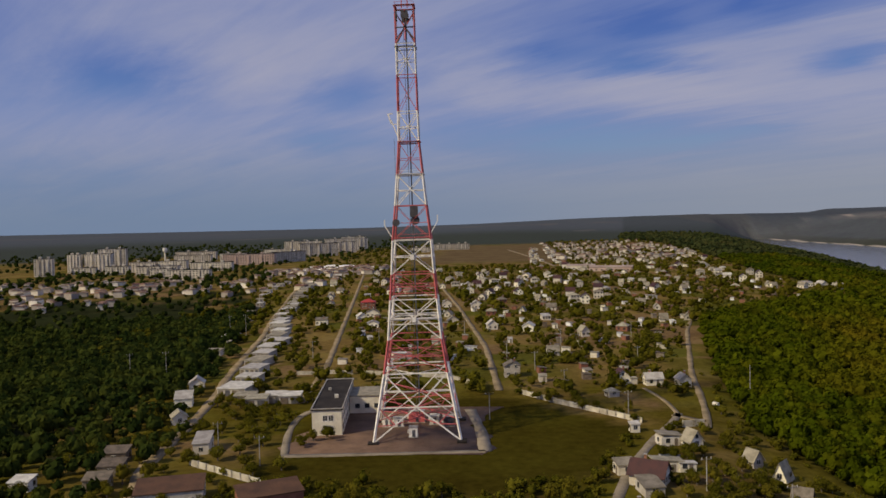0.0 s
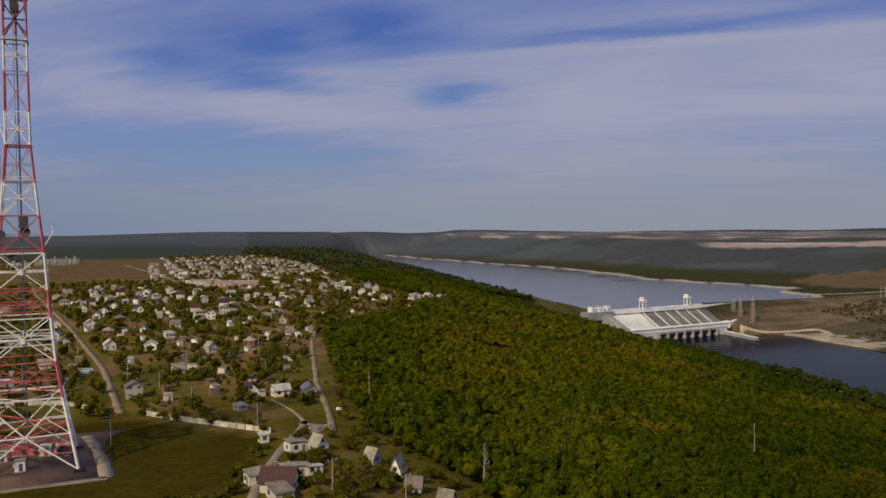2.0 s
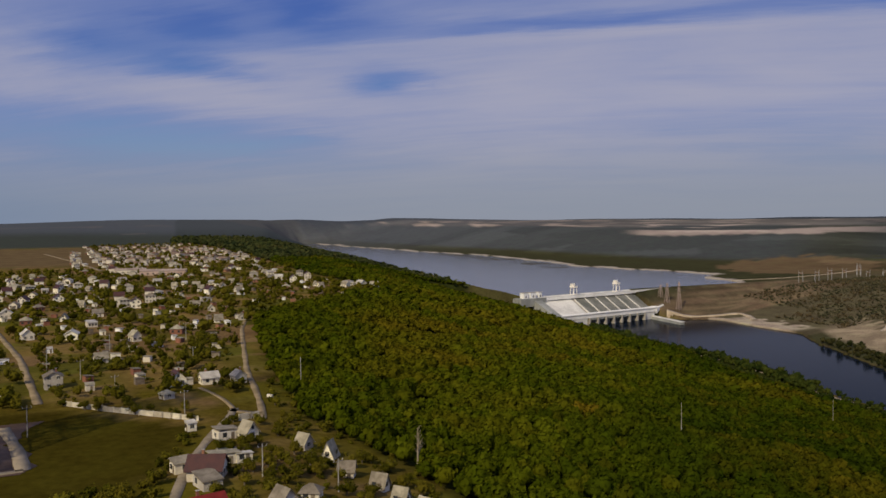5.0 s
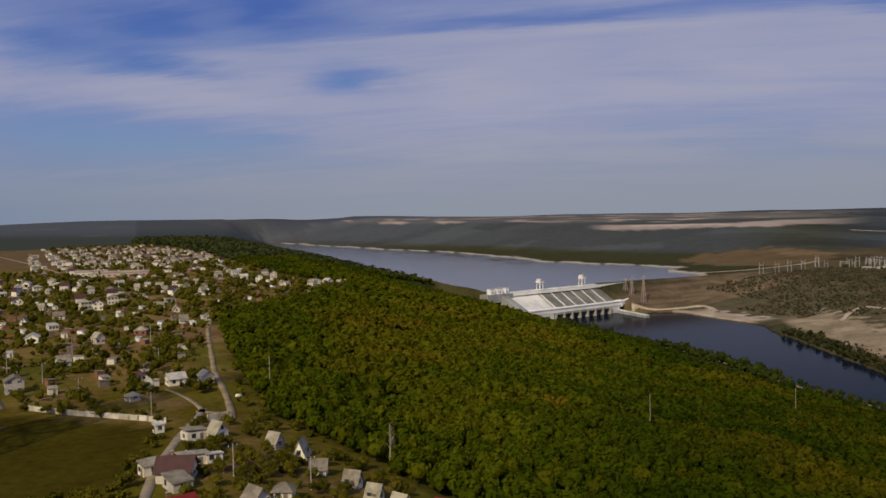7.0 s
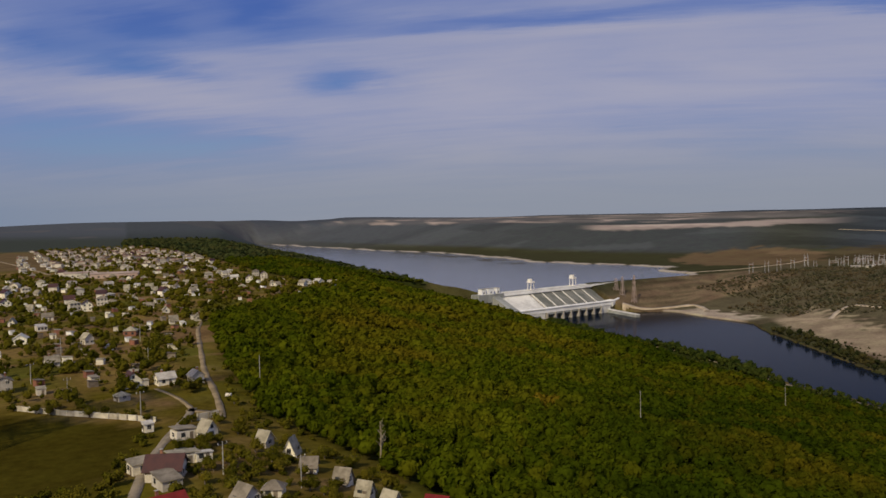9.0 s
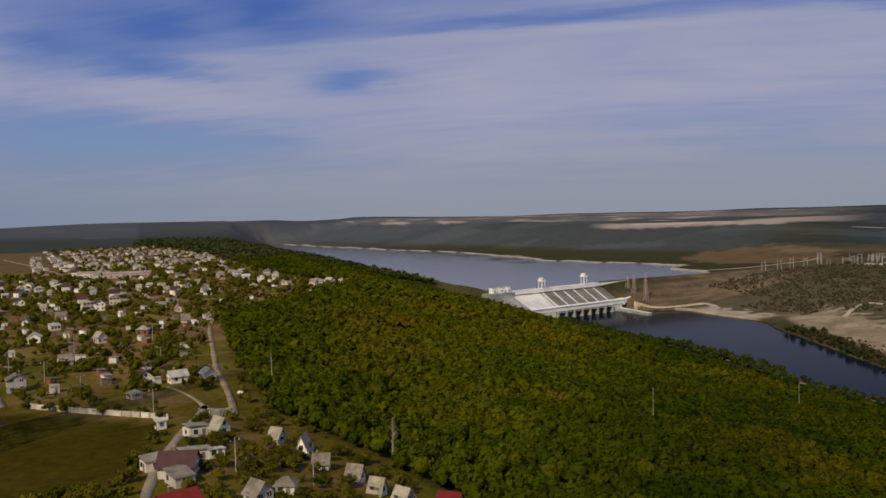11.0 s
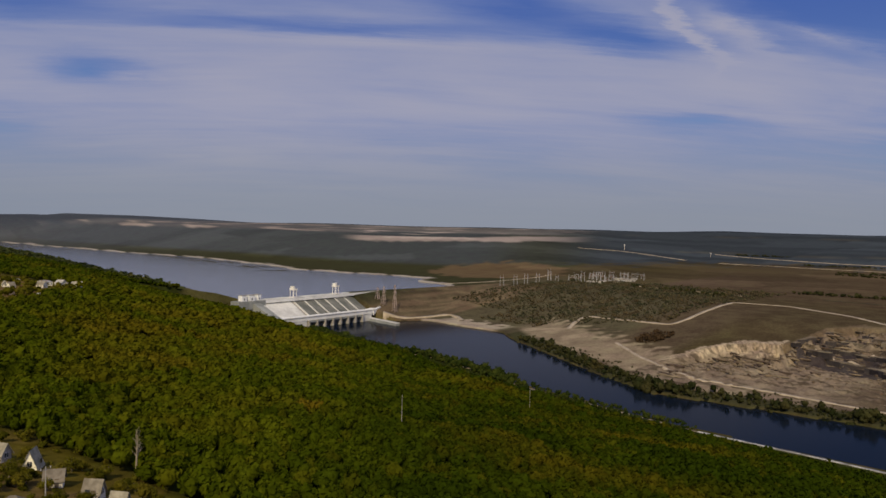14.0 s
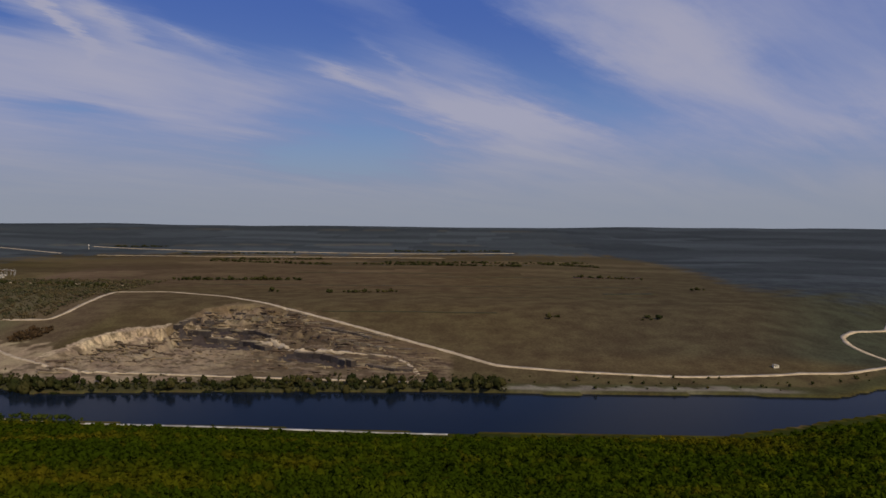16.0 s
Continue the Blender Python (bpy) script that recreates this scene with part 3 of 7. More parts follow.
    ec = blend(ec, (0.088, 0.063, 0.038), ease((x - 1420) / 60) * ease((2250 - x) / 100) * ease((az - 58) / 6) * ease((92 - az) / 12) * 0.55)
    qe = quarry_edge(y) + wobble(x, y, 60, 5) * 6
    q = (x < qe + 22 + n2 * 10) & (d > 30)
    ec = blend(ec, (0.250, 0.192, 0.130), q * 1.0)
    ec = blend(ec, (0.088, 0.064, 0.040), q * ease((310 - y) / 80) * 0.88)
    into = qe - x + wobble(x, y, 40, 16) * 9
    ec = blend(ec, (0.088, 0.068, 0.044), q * ease(wobble(x * 2.4, y * 0.7, 26, 24) * 1.6) * 0.9)
    ec = blend(ec, (0.200, 0.155, 0.108), q * ease(wobble(x * 2.6, y * 0.6, 40, 25) * 1.5 - 0.5) * 0.8)
    for ax, ay, bx, by, half in ((1056, 372, 1031, 284, 10), (1012, 374, 978, 280, 15), (916, 214, 868, 140, 17), (1080, 300, 1050, 262, 7)):
        t = np.clip(((x - ax) * (bx - ax) + (y - ay) * (by - ay)) / ((bx - ax) ** 2 + (by - ay) ** 2), 0, 1)
        far = np.hypot(x - ax - t * (bx - ax), y - ay - t * (by - ay)) + wobble(x, y, 30, 46) * 4
        ec = blend(ec, (0.052, 0.043, 0.042), ease((half - far) / 4) * 0.95)
    face = q & (into < 16) & (y > 398) & (y < 505)
    ec = blend(ec, (0.38, 0.30, 0.20), face * 1.0)
    gully = wobble(x * 1.5, y * 0.9, 30, 41)
    ec = blend(ec, (0.070, 0.050, 0.034), q * ease((330 - y) / 40) * ease((70 - into) / 25) * ease(gully * 1.4 + 0.35) * 0.9)
    ec = blend(ec, (0.165, 0.125, 0.080), q * ease((330 - y) / 40) * ease((80 - into) / 25) * ease(-gully * 1.6 - 0.1) * 0.9)
    scree = q & (into < 12) & (y < 398)
    ec = blend(ec, (0.13, 0.095, 0.055), scree * 0.8)
    verge = ease((36 - d) / 6) * (d > 0) * (y < 800)
    ec = blend(ec, (0.055, 0.053, 0.026), verge)
    shingle = ease((d - 4) / 5) * ease((24 + n2 * 6 - d) / 5) * ease((-18 - y) / 12) * ease((y + 330) / 40)
    ec = blend(ec, (0.185, 0.165, 0.135), shingle * 0.85)
    # far hills: woods below, pale stubble fields in long strips above
    north = ease((y - 1150 - 0.25 * (x - 1300)) / 60) * ease((62 - az) / 6)
    ec = blend(ec, (0.045, 0.045, 0.022), north)

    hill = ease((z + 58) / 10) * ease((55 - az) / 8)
    # wooded slopes, their green greyed by haze put into the colour
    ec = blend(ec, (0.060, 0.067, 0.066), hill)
    patch = ease((1.15 - ((x - 1640) / 190) ** 2 - ((y - 1400) / 170) ** 2 + n1 * 0.25) / 0.2)
    ec = blend(ec, (0.125, 0.088, 0.048), patch)
    zz = z + wobble(x, y, 900, 31) * 3
    along = wobble(az * 100, r * 0.3, 600, 33)
    ec = blend(ec, (0.125, 0.115, 0.103), ease((zz - 20) / 10) * ease((60 - az) / 8))
    for z0, z1, a0, a1, gate in ((1, 18, 38, 57, -2.0), (24, 29, 22, 54, -0.1), (29, 37, 22, 38, -0.2), (34, 38, 36, 58, 0.0), (42, 47, 20, 62, -0.2)):
        fld = ease((zz - z0) / 2) * ease((z1 - zz) / 2) * ease((az - a0) / 2) * ease((a1 - az) / 3) * ease((along - gate) / 0.15)
        ec = blend(ec, (0.34, 0.28, 0.235), fld)
    fallow = ease((az - 13.5) / 1.5) * ease((21 - az) / 4) * ease((r - 4150) / 100) * ease((18 - z) / 14)
    ec = blend(ec, (0.105, 0.098, 0.078), fallow * 0.3)
    # far land: a patchwork of fields and copses
    cell = np.floor(az / 6.5 + 0.35 * np.sin(r / 170)) * 7.13 + np.floor(np.log(np.maximum(r, 10)) * 21 + 0.5 * np.sin(az / 3.1)) * 3.77
    field = np.mod(np.sin(cell * 12.9898) * 43758.5453, 1.0)
    quilt = ease((r - 1750) / 150) * ease((z + 62) / 4)
    east_patch = np.where(field > 0.80, 1.30, 0.80 + 0.42 * field)
    strip2 = np.maximum(ease((3 - np.abs(zz + 22)) / 2), ease((3 - np.abs(zz - 34)) / 2)) * ease((along + 0.1) / 0.2) * ease((az - 55) / 8) * ease((100 - az) / 10)
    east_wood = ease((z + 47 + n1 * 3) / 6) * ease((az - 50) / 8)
    # eastern woods, blued by haze in the base colour
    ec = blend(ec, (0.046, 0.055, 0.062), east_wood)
    # southern woods, with haze and cloud shade put into their colour
    south_wood_shade = ease((r - np.interp(az, [95, 96, 98, 101, 104, 107.7, 112, 117, 130], [4600, 3900, 2800, 2450, 2080, 1500, 1380, 1400, 1100]) + n1 * 80) / 260)
    ec = blend(ec, (0.042, 0.051, 0.060), south_wood_shade)
    ec = blend(ec, (0.12, 0.105, 0.075), strip2 * 0.4)
    ec = ec * (1 + (east_patch - 1) * quilt)[..., None]
    bare = (x > ls) & (x < ls + 22 + n2 * 10) & (y > 1165) & (y < 4200) & (x > w)
    ec = blend(ec, (0.34, 0.30, 0.25), bare * 1.0)
    ec = blend(ec, (0.060, 0.058, 0.050), (x < ls) & (y > 1700) & (z > -70))
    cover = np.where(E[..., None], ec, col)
    # distance haze blended into the northern land's base colour
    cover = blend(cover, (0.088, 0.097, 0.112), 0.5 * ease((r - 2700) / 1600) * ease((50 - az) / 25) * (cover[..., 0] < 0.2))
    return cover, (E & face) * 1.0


def build_ground():
    xs = graded(-220, 1180, 6.5, -5600, 5600, (850, 1130, 2.6))
    ys = graded(-420, 1160, 6.5, -3500, 5600, (30, 500, 3.4))
    gx, gy = np.meshgrid(xs, ys)
    gz = height(gx, gy)
    co = np.stack([gx, gy, gz], -1).reshape(-1, 3)
    nx, ny = len(xs), len(ys)
    i = (np.arange(ny - 1)[:, None] * nx + np.arange(nx - 1)[None]).ravel()
    me = raw_mesh("ground", co, np.stack([i, i + 1, i + 1 + nx, i + nx], 1), GROUND, True)
    att = me.color_attributes.new("cover", "FLOAT_COLOR", "POINT")
    rgb = np.ones((len(co), 4), np.float32)
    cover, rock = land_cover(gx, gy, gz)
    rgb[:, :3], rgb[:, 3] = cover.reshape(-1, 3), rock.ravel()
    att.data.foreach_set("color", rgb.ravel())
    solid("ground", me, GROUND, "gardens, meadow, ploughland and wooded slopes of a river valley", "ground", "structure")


build_ground()


def sheet(name, z, x0, x1, y0, y1, material, label):
    me = raw_mesh(name, np.array([(x0, y0, z), (x1, y0, z), (x1, y1, z), (x0, y1, z)]), np.array([[0, 1, 2, 3]]), material)
    return solid(name, me, material, label, "water", "structure")


sheet("water", RIVER_Z, 540, 2700, -1700, 1112, RIVER, "dark blue river below the dam, almost still")
sheet("water", LAKE_Z, 560, 1600, 1117, 5600, LAKE, "wide grey-blue reservoir behind the dam")


def ribbon(name, pts, wide, material, label, kind="structure", lift=0.35, step=5.0, category="road"):
    """A strip along points in plan, draped over the land, with a kerb's thickness."""
    fine = []
    for (ax, ay), (bx, by) in zip(pts, pts[1:]):
        n = max(1, int(math.hypot(bx - ax, by - ay) / step))
        fine += [(ax + (bx - ax) * k / n, ay + (by - ay) * k / n) for k in range(n)]
    fine.append(pts[-1])
    p = np.array(fine)
    for _ in range(6):
        p[1:-1] = p[1:-1] * 0.5 + (p[:-2] + p[2:]) * 0.25
    t = np.gradient(p, axis=0)
    t /= np.linalg.norm(t, axis=1)[:, None] + 1e-9
    nrm = np.stack([-t[:, 1], t[:, 0]], 1)
    wob = 1 + 0.12 * np.sin(np.arange(len(p)) * 0.9) + 0.08 * np.sin(np.arange(len(p)) * 2.3)
    L, R_ = p + nrm * wide / 2 * wob[:, None], p - nrm * wide / 2 * wob[:, None]
    rows = []
    for q, dz in ((L, -0.6), (L, lift), (R_, lift), (R_, -0.6)):
        zz = np.maximum(height(q[:, 0], q[:, 1]), height(p[:, 0], p[:, 1])) if dz > 0 else height(q[:, 0], q[:, 1])
        rows.append(np.column_stack([q, zz + dz]))
    co = np.stack(rows, 1).reshape(-1, 3)
    k = np.arange(len(p) - 1) * 4
    quads = np.concatenate([np.stack([k + j, k + j + 4, k + j + 5, k + j + 1], 1) for j in range(3)])
    return solid(name, raw_mesh(name, co, quads, material), material, label, category, kind)


# ---- woods ----
def lobe_form():
    """A rounded lump of 24 four-cornered faces."""
    pts, index, faces = [], {}, []
    for axis in range(3):
        for side in (-1, 1):
            for i in range(2):
                for j in range(2):
                    ring = []
                    for di, dj in ((0, 0), (1, 0), (1, 1), (0, 1)):
                        p = [0.0, 0.0, 0.0]
                        p[axis], p[(axis + 1) % 3], p[(axis + 2) % 3] = side, i + di - 1.0, j + dj - 1.0
                        key = tuple(p)
                        if key not in index:
                            index[key] = len(pts)
                            pts.append(np.array(p) / np.linalg.norm(p))
                        ring.append(index[key])
                    faces.append(ring if side > 0 else ring[::-1])
    return np.array(pts), np.array(faces)


LOBE = lobe_form()


def crown_template(rng, lumps, quads, leaf, core=1.0, loose=1.16):
    """A crown of about unit radius: uneven lumps of foliage, with loose leaf clumps round them."""
    lobes = [(0, 0, 0.22, 0.66)] + [(rng.normal(0, 0.36), rng.normal(0, 0.36), rng.uniform(-0.1, 0.62), rng.uniform(0.34, 0.56)) for _ in range(lumps - 1)]
    co, fc = [], []
    for lx, ly, lz, lr in lobes:
        k0 = len(co)
        swell = rng.uniform(0.62, 1.12, len(LOBE[0]))
        for p, s in zip(LOBE[0], swell):
            co.append(np.array([lx, ly, lz]) + p * lr * s * core * (1, 1, 0.92))
        fc += [tuple(i + k0 for i in f) for f in LOBE[1]]
    for k in range(quads):
        lx, ly, lz, lr = lobes[k % len(lobes)]
        v = rng.normal(size=3)
        v[2] = abs(v[2]) * 1.1 - 0.3
        v /= np.linalg.norm(v)
        c = np.array([lx, ly, lz]) + v * lr * rng.uniform(0.80, loose)
        nrm = v + rng.normal(0, 0.5, 3)
        nrm /= np.linalg.norm(nrm)
        a = np.cross(nrm, rng.normal(size=3))
        a /= np.linalg.norm(a) + 1e-9
        b = np.cross(nrm, a)
        s = leaf * rng.uniform(0.6, 1.25)
        k0 = len(co)
        for p, q in ((-1, -0.7), (0.75, -1), (1, 0.8), (-0.6, 1)):
            co.append(c + a * p * s * rng.uniform(0.7, 1.1) + b * q * s * rng.uniform(0.7, 1.1))
        fc.append((k0, k0 + 1, k0 + 2, k0 + 3))
    return np.array(co), np.array(fc)


def wood(name, x, y, size, form, leaf, material, label, seed, category="trees", tall=1.0, sink=0.3, forms=10, turn=None, core=1.0, loose=1.16):
    """Many trees as one mass."""
    rng = np.random.default_rng(seed)
    z = height(x, y)
    cos, fcs, tints, turns, base = [], [], [], [], 0
    pick = rng.integers(0, forms, len(x))
    for k in range(forms):
        tc, tf = crown_template(rng, *form, leaf, core, loose)
        idx = np.nonzero(pick == k)[0]
        if not len(idx):
            continue
        a = rng.uniform(0, 6.28, len(idx))
        r = size[idx] * rng.uniform(0.7, 1.3, len(idx))
        h = r * rng.uniform(0.85, 1.2, len(idx)) * tall
        c, s = np.cos(a)[:, None], np.sin(a)[:, None]
        px = x[idx][:, None] + (tc[None, :, 0] * c - tc[None, :, 1] * s) * r[:, None]
        py = y[idx][:, None] + (tc[None, :, 0] * s + tc[None, :, 1] * c) * r[:, None]
        pz = z[idx][:, None] + (tc[None, :, 2] + 0.62) * h[:, None] - sink
        cos.append(np.stack([px, py, pz], -1).reshape(-1, 3))
        fcs.append((tf[None] + (np.arange(len(idx)) * len(tc))[:, None, None] + base).reshape(-1, 4))
        tints.append(np.repeat(rng.random(len(idx)), len(tc)))
        turns.append(np.repeat(turn[idx] if turn is not None else np.zeros(len(idx)), len(tc)))
        base += len(idx) * len(tc)
    me = raw_mesh(name, np.concatenate(cos), np.concatenate(fcs), material, True)
    me.attributes.new("crown", "FLOAT", "POINT").data.foreach_set("value", np.concatenate(tints).astype(np.float32))
    me.attributes.new("turn", "FLOAT", "POINT").data.foreach_set("value", np.concatenate(turns).astype(np.float32))
    return solid(name, me, material, label, category, "stuff")


def scatter(x0, x1, y0, y1, gap, seed, keep):
    rng = np.random.default_rng(seed)
    gx, gy = np.meshgrid(np.arange(x0, x1, gap), np.arange(y0, y1, gap))
    gx = (gx + rng.uniform(-0.48, 0.48, gx.shape) * gap).ravel()
    gy = (gy + rng.uniform(-0.48, 0.48, gy.shape) * gap).ravel()
    ok = keep(gx, gy, rng)
    return gx[ok], gy[ok]


def in_east_wood(x, y):
    glade = (np.hypot((x - 224) / 1.6, y - 483) < 15) | (np.hypot((x - 128) / 2.4, y - 292) < 6)
    abutment = (y > 985) & (y < 1450) & (x > 555 + 0.2 * (y - 985))
    strip = 46 + 20 * ((y > 560) & (y < 840))
    return (x > village_edge(y) + 3) & (x < west_shore(y) - strip) & ~glade & ~abutment


def wood_by_distance():
    for name, lo, hi, gap, size, form, leaf, seed, lab in (
            ("forest", 135, 330, 4.1, 3.15, (2, 58), 0.19, 1, "dense deciduous wood turning yellow on the slope below the village"),
            ("forest", 330, 620, 5.2, 3.8, (1, 34), 0.22, 2, "dense deciduous wood, green with yellowing crowns, above the river"),
            ("forest", 620, 1250, 6.7, 4.6, (1, 18), 0.26, 3, "deciduous wood along the plateau's edge above the dam"),
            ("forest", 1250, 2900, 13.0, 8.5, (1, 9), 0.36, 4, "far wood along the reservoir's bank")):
        reach = min(hi, 1400)

        def keep(x, y, rng):
            r = np.hypot(x, y)
            return in_east_wood(x, y) & (r >= lo) & (r < hi) & (np.degrees(np.arctan2(x, y)) < 121) & (np.degrees(np.arctan2(x, y)) > 2)

        x, y = scatter(0, reach, -900 if hi < 2000 else 900, min(hi, 4600), gap, seed, keep)
        # the upper slope has turned brown and yellow in a broad drift, the lower one is green
        drift = ease((y - 270) / 170) * ease((x - village_edge(y) - 20) / 70) * ease((800 - y) / 200) * ease((600 - x) / 220) * 0.46 + wobble(x, y, 150, 91) * 0.30 + wobble(x, y, 45, 92) * 0.18
        # one clump has turned wholly russet
        drift = np.where(np.hypot(x - 195, y - 271) < 5.5, 1.6, drift)
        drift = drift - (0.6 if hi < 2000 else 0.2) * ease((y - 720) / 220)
        # deeper green by the gardens; eastward, lens falloff is put into the colour
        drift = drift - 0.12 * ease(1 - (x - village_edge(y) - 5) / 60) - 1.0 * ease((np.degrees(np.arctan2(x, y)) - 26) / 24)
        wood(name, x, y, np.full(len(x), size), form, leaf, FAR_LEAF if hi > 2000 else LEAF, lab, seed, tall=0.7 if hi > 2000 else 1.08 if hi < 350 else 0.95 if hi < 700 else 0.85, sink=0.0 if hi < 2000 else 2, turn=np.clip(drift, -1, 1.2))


wood_by_distance()


# ---- lattice tower ----
def lattice_tower(x, y, rz):
    tw = thing("lattice_tower", x, y, 0, rz, "tall red and white lattice broadcasting tower on four splayed legs", "tower")
    tw.scale = (0.957, 0.957, 0.957)
    tw.rotation_euler.y = radians(-0.55)
    prof_z = (0, 10.4, 20.3, 24, 30.3, 42.5, 50.2, 60.6, 71.2, 80.7, 90.7, 111, 140)
    prof_h = (13.2, 11.3, 9.6, 8.95, 8.1, 7.1, 6.5, 5.85, 4.75, 3.95, 3.12, 2.92, 2.9)

    def corner(k, z):
        h = float(np.interp(z, prof_z, prof_h))
        return Vector(((-1, -1), (1, -1), (1, 1), (-1, 1))[k % 4]).to_3d() * h + Vector((0, 0, z))

    def mid(k, z):
        return (corner(k, z) + corner(k + 1, z)) / 2

    def bar(name, a, b, wide, material, label=""):
        return part(name, Build().beam(a, b, wide), material, tw, label)

    # panels: bottom, top, colour, bracing
    panels = ((0, 20.3, RED_STEEL, "base"), (20.3, 30.3, RED_STEEL, "k"), (30.3, 42.5, WHITE_STEEL, "x2"), (42.5, 50.2, RED_STEEL, "k"),
              (50.2, 60.6, WHITE_STEEL, "x"), (60.6, 71.2, RED_STEEL, "k"), (71.2, 80.7, WHITE_STEEL, "x"), (80.7, 90.7, RED_STEEL, "k"),
              (90.7, 100.2, WHITE_STEEL, "x"), (100.2, 111.4, RED_STEEL, "k"), (111.4, 120.9, WHITE_STEEL, "x"), (120.9, 132.4, RED_STEEL, "star"))
    for z0, z1, mat, how in panels:
        leg_w = 0.70 - 0.42 * z0 / 132
        br = 0.42 - 0.24 * z0 / 132
        thin = br * 0.62
        zm = (z0 + z1) / 2
        leg_mat = WHITE_STEEL if how == "base" else mat
        for k in range(4):
            bar("leg", corner(k, z0), corner(k, z1), leg_w, leg_mat)
            bar("cross_beam", corner(k, z1), corner(k + 1, z1), br, WHITE_STEEL if how == "base" else mat)
            if how == "base":
                c = mid(k, 10.4)
                bar("cross_beam", corner(k, 10.4), corner(k + 1, 10.4), br * 0.9, WHITE_STEEL)
                for j in (k, k + 1):
                    bar("brace", c, corner(j, 0.4), br, WHITE_STEEL)
                    bar("brace", c, corner(j, 20.3), br, WHITE_STEEL)
                    bar("strut", (c + corner(j, 20.3)) / 2, corner(j, 15.3), thin, WHITE_STEEL)
                    bar("strut", (c + corner(j, 20.3)) / 2, corner(j, 10.4), thin, WHITE_STEEL)
                    bar("strut", (c + corner(j, 0.4)) / 2, corner(j, 5.2), thin * 1.25, RED_STEEL)
                    bar("strut", (c + corner(j, 0.4)) / 2, corner(j, 10.4), thin * 1.25, RED_STEEL)
                    bar("strut", (c + corner(j, 0.4)) / 2, (c + corner(j + 2, 0.4)) / 2 + Vector((0, 0, 1.5)), thin * 1.1, RED_STEEL)
                    bar("strut", mid(k, 10.4), corner(j + 1, 14.0), thin, RED_STEEL)
                bar("plan_brace", mid(k, 10.4), mid(k + 1, 10.4), thin, RED_STEEL)
                bar("plan_brace", mid(k, 20.3), mid(k + 1, 20.3), thin, WHITE_STEEL)
            elif how in ("x", "x2"):
                bar("brace", corner(k, z0), corner(k + 1, z1), br, mat)
                bar("brace", corner(k + 1, z0), corner(k, z1), br, mat)
                bar("cross_beam", corner(k, zm), corner(k + 1, zm), br * 0.8, mat)
                if how == "x2":
                    bar("cross_beam", corner(k, zm - 1.3), corner(k + 1, zm - 1.3), br * 0.8, mat)
                    bar("cross_beam", corner(k, zm + 1.3), corner(k + 1, zm + 1.3), br * 0.7, mat)
                bar("plan_brace", mid(k, zm), mid(k + 1, zm), thin, mat)
                if z0 < 60:
                    part("gusset", Build().beam(mid(k, zm - 0.8), mid(k, zm + 0.8), 1.3), mat, tw)
            elif how == "k":
                bar("brace", corner(k, z0), mid(k, zm), thin, mat)
                bar("brace", corner(k + 1, z0), mid(k, zm), thin, mat)
                bar("brace", corner(k, z1), mid(k, zm), thin, mat)
                bar("brace", corner(k + 1, z1), mid(k, zm), thin, mat)
                if z1 < 100:
                    bar("cross_beam", corner(k, zm), corner(k + 1, zm), thin * 1.2, mat)
                if z0 < 60:
                    bar("cross_beam", corner(k, z0 + (z1 - z0) * 0.25), corner(k + 1, z0 + (z1 - z0) * 0.25), thin, mat)
                    bar("plan_brace", mid(k, zm), mid(k + 1, zm), thin, mat)
            else:
                c = Vector((0, 0, 126.5))
                bar("antenna_arm", c, corner(k, 126.0) * 0.97, 0.32, DARK_STEEL)
                bar("antenna_arm", c, mid(k, 131.0), 0.42, RED_STEEL)
                bar("antenna_arm", c, mid(k, 122.0), 0.36, RED_STEEL)
                bar("antenna_arm", c, mid(k, 126.5), 0.4, DARK_STEEL)
                part("panel_antenna", Build().box(*(mid(k, 128.6) * 0.9).to_2d(), 128.6, 2.2 if k % 2 == 0 else 0.4, 0.4 if k % 2 == 0 else 2.2, 2.6), DARK_STEEL, tw, "dark flat panel antenna")
    # inner cable ladder, platforms, mast
    for k in range(11):
        a, b = 4 + k * 11.6, 4 + (k + 1) * 11.6
        part("cable_ladder", Build().beam((0.3, 0, a), (0.3, 0, b), 0.5).beam((-0.5, 0, a), (-0.5, 0, b), 0.16), GREY_STEEL, tw)
    for z, mat in ((36.6, WHITE_STEEL), (61.2, RED_STEEL), (80.9, WHITE_STEEL), (90.9, RED_STEEL), (120.0, GREY_STEEL), (132.6, RED_STEEL)):
        h = float(np.interp(z, prof_z, prof_h)) + 0.15
        b = Build()
        for k in range(4):
            b.box(*((corner(k, z) + corner(k + 1, z)) / 2).to_2d(), z, 2 * h if k % 2 == 0 else 0.9, 0.9 if k % 2 == 0 else 2 * h, 0.14)
        pl = part("platform", b, mat, tw)
        for k in range(4):
            part("guard_rail", Build().beam(corner(k, z) + Vector((0, 0, 1.1)), corner(k + 1, z) + Vector((0, 0, 1.1)), 0.09), mat, pl)
    part("mast", Build().beam((-0.9, 0, 132.4), (-0.9, 0, 143), 0.36).beam((0.9, 0, 132.4), (0.9, 0, 143), 0.36), RED_STEEL, tw)
    part("mast", Build().beam((-0.9, 0, 143), (0, 0, 150), 0.3).beam((0.9, 0, 143), (0, 0, 150), 0.3), WHITE_STEEL, tw)
    # aerials
    part("drum_antenna", Build().beam((1.2, -3.2, 66.6), (1.2, -4.4, 66.6), 2.3, 12).box(1.0, -4.3, 67.6, 2.3, 1.6, 3.4), DARK_STEEL, tw, "dark drum antenna with its shelter")
    part("drum_antenna", Build().beam((-4.6, -5.2, 66.0), (-4.6, -6.0, 66.0), 1.9, 12), DARK_STEEL, tw)
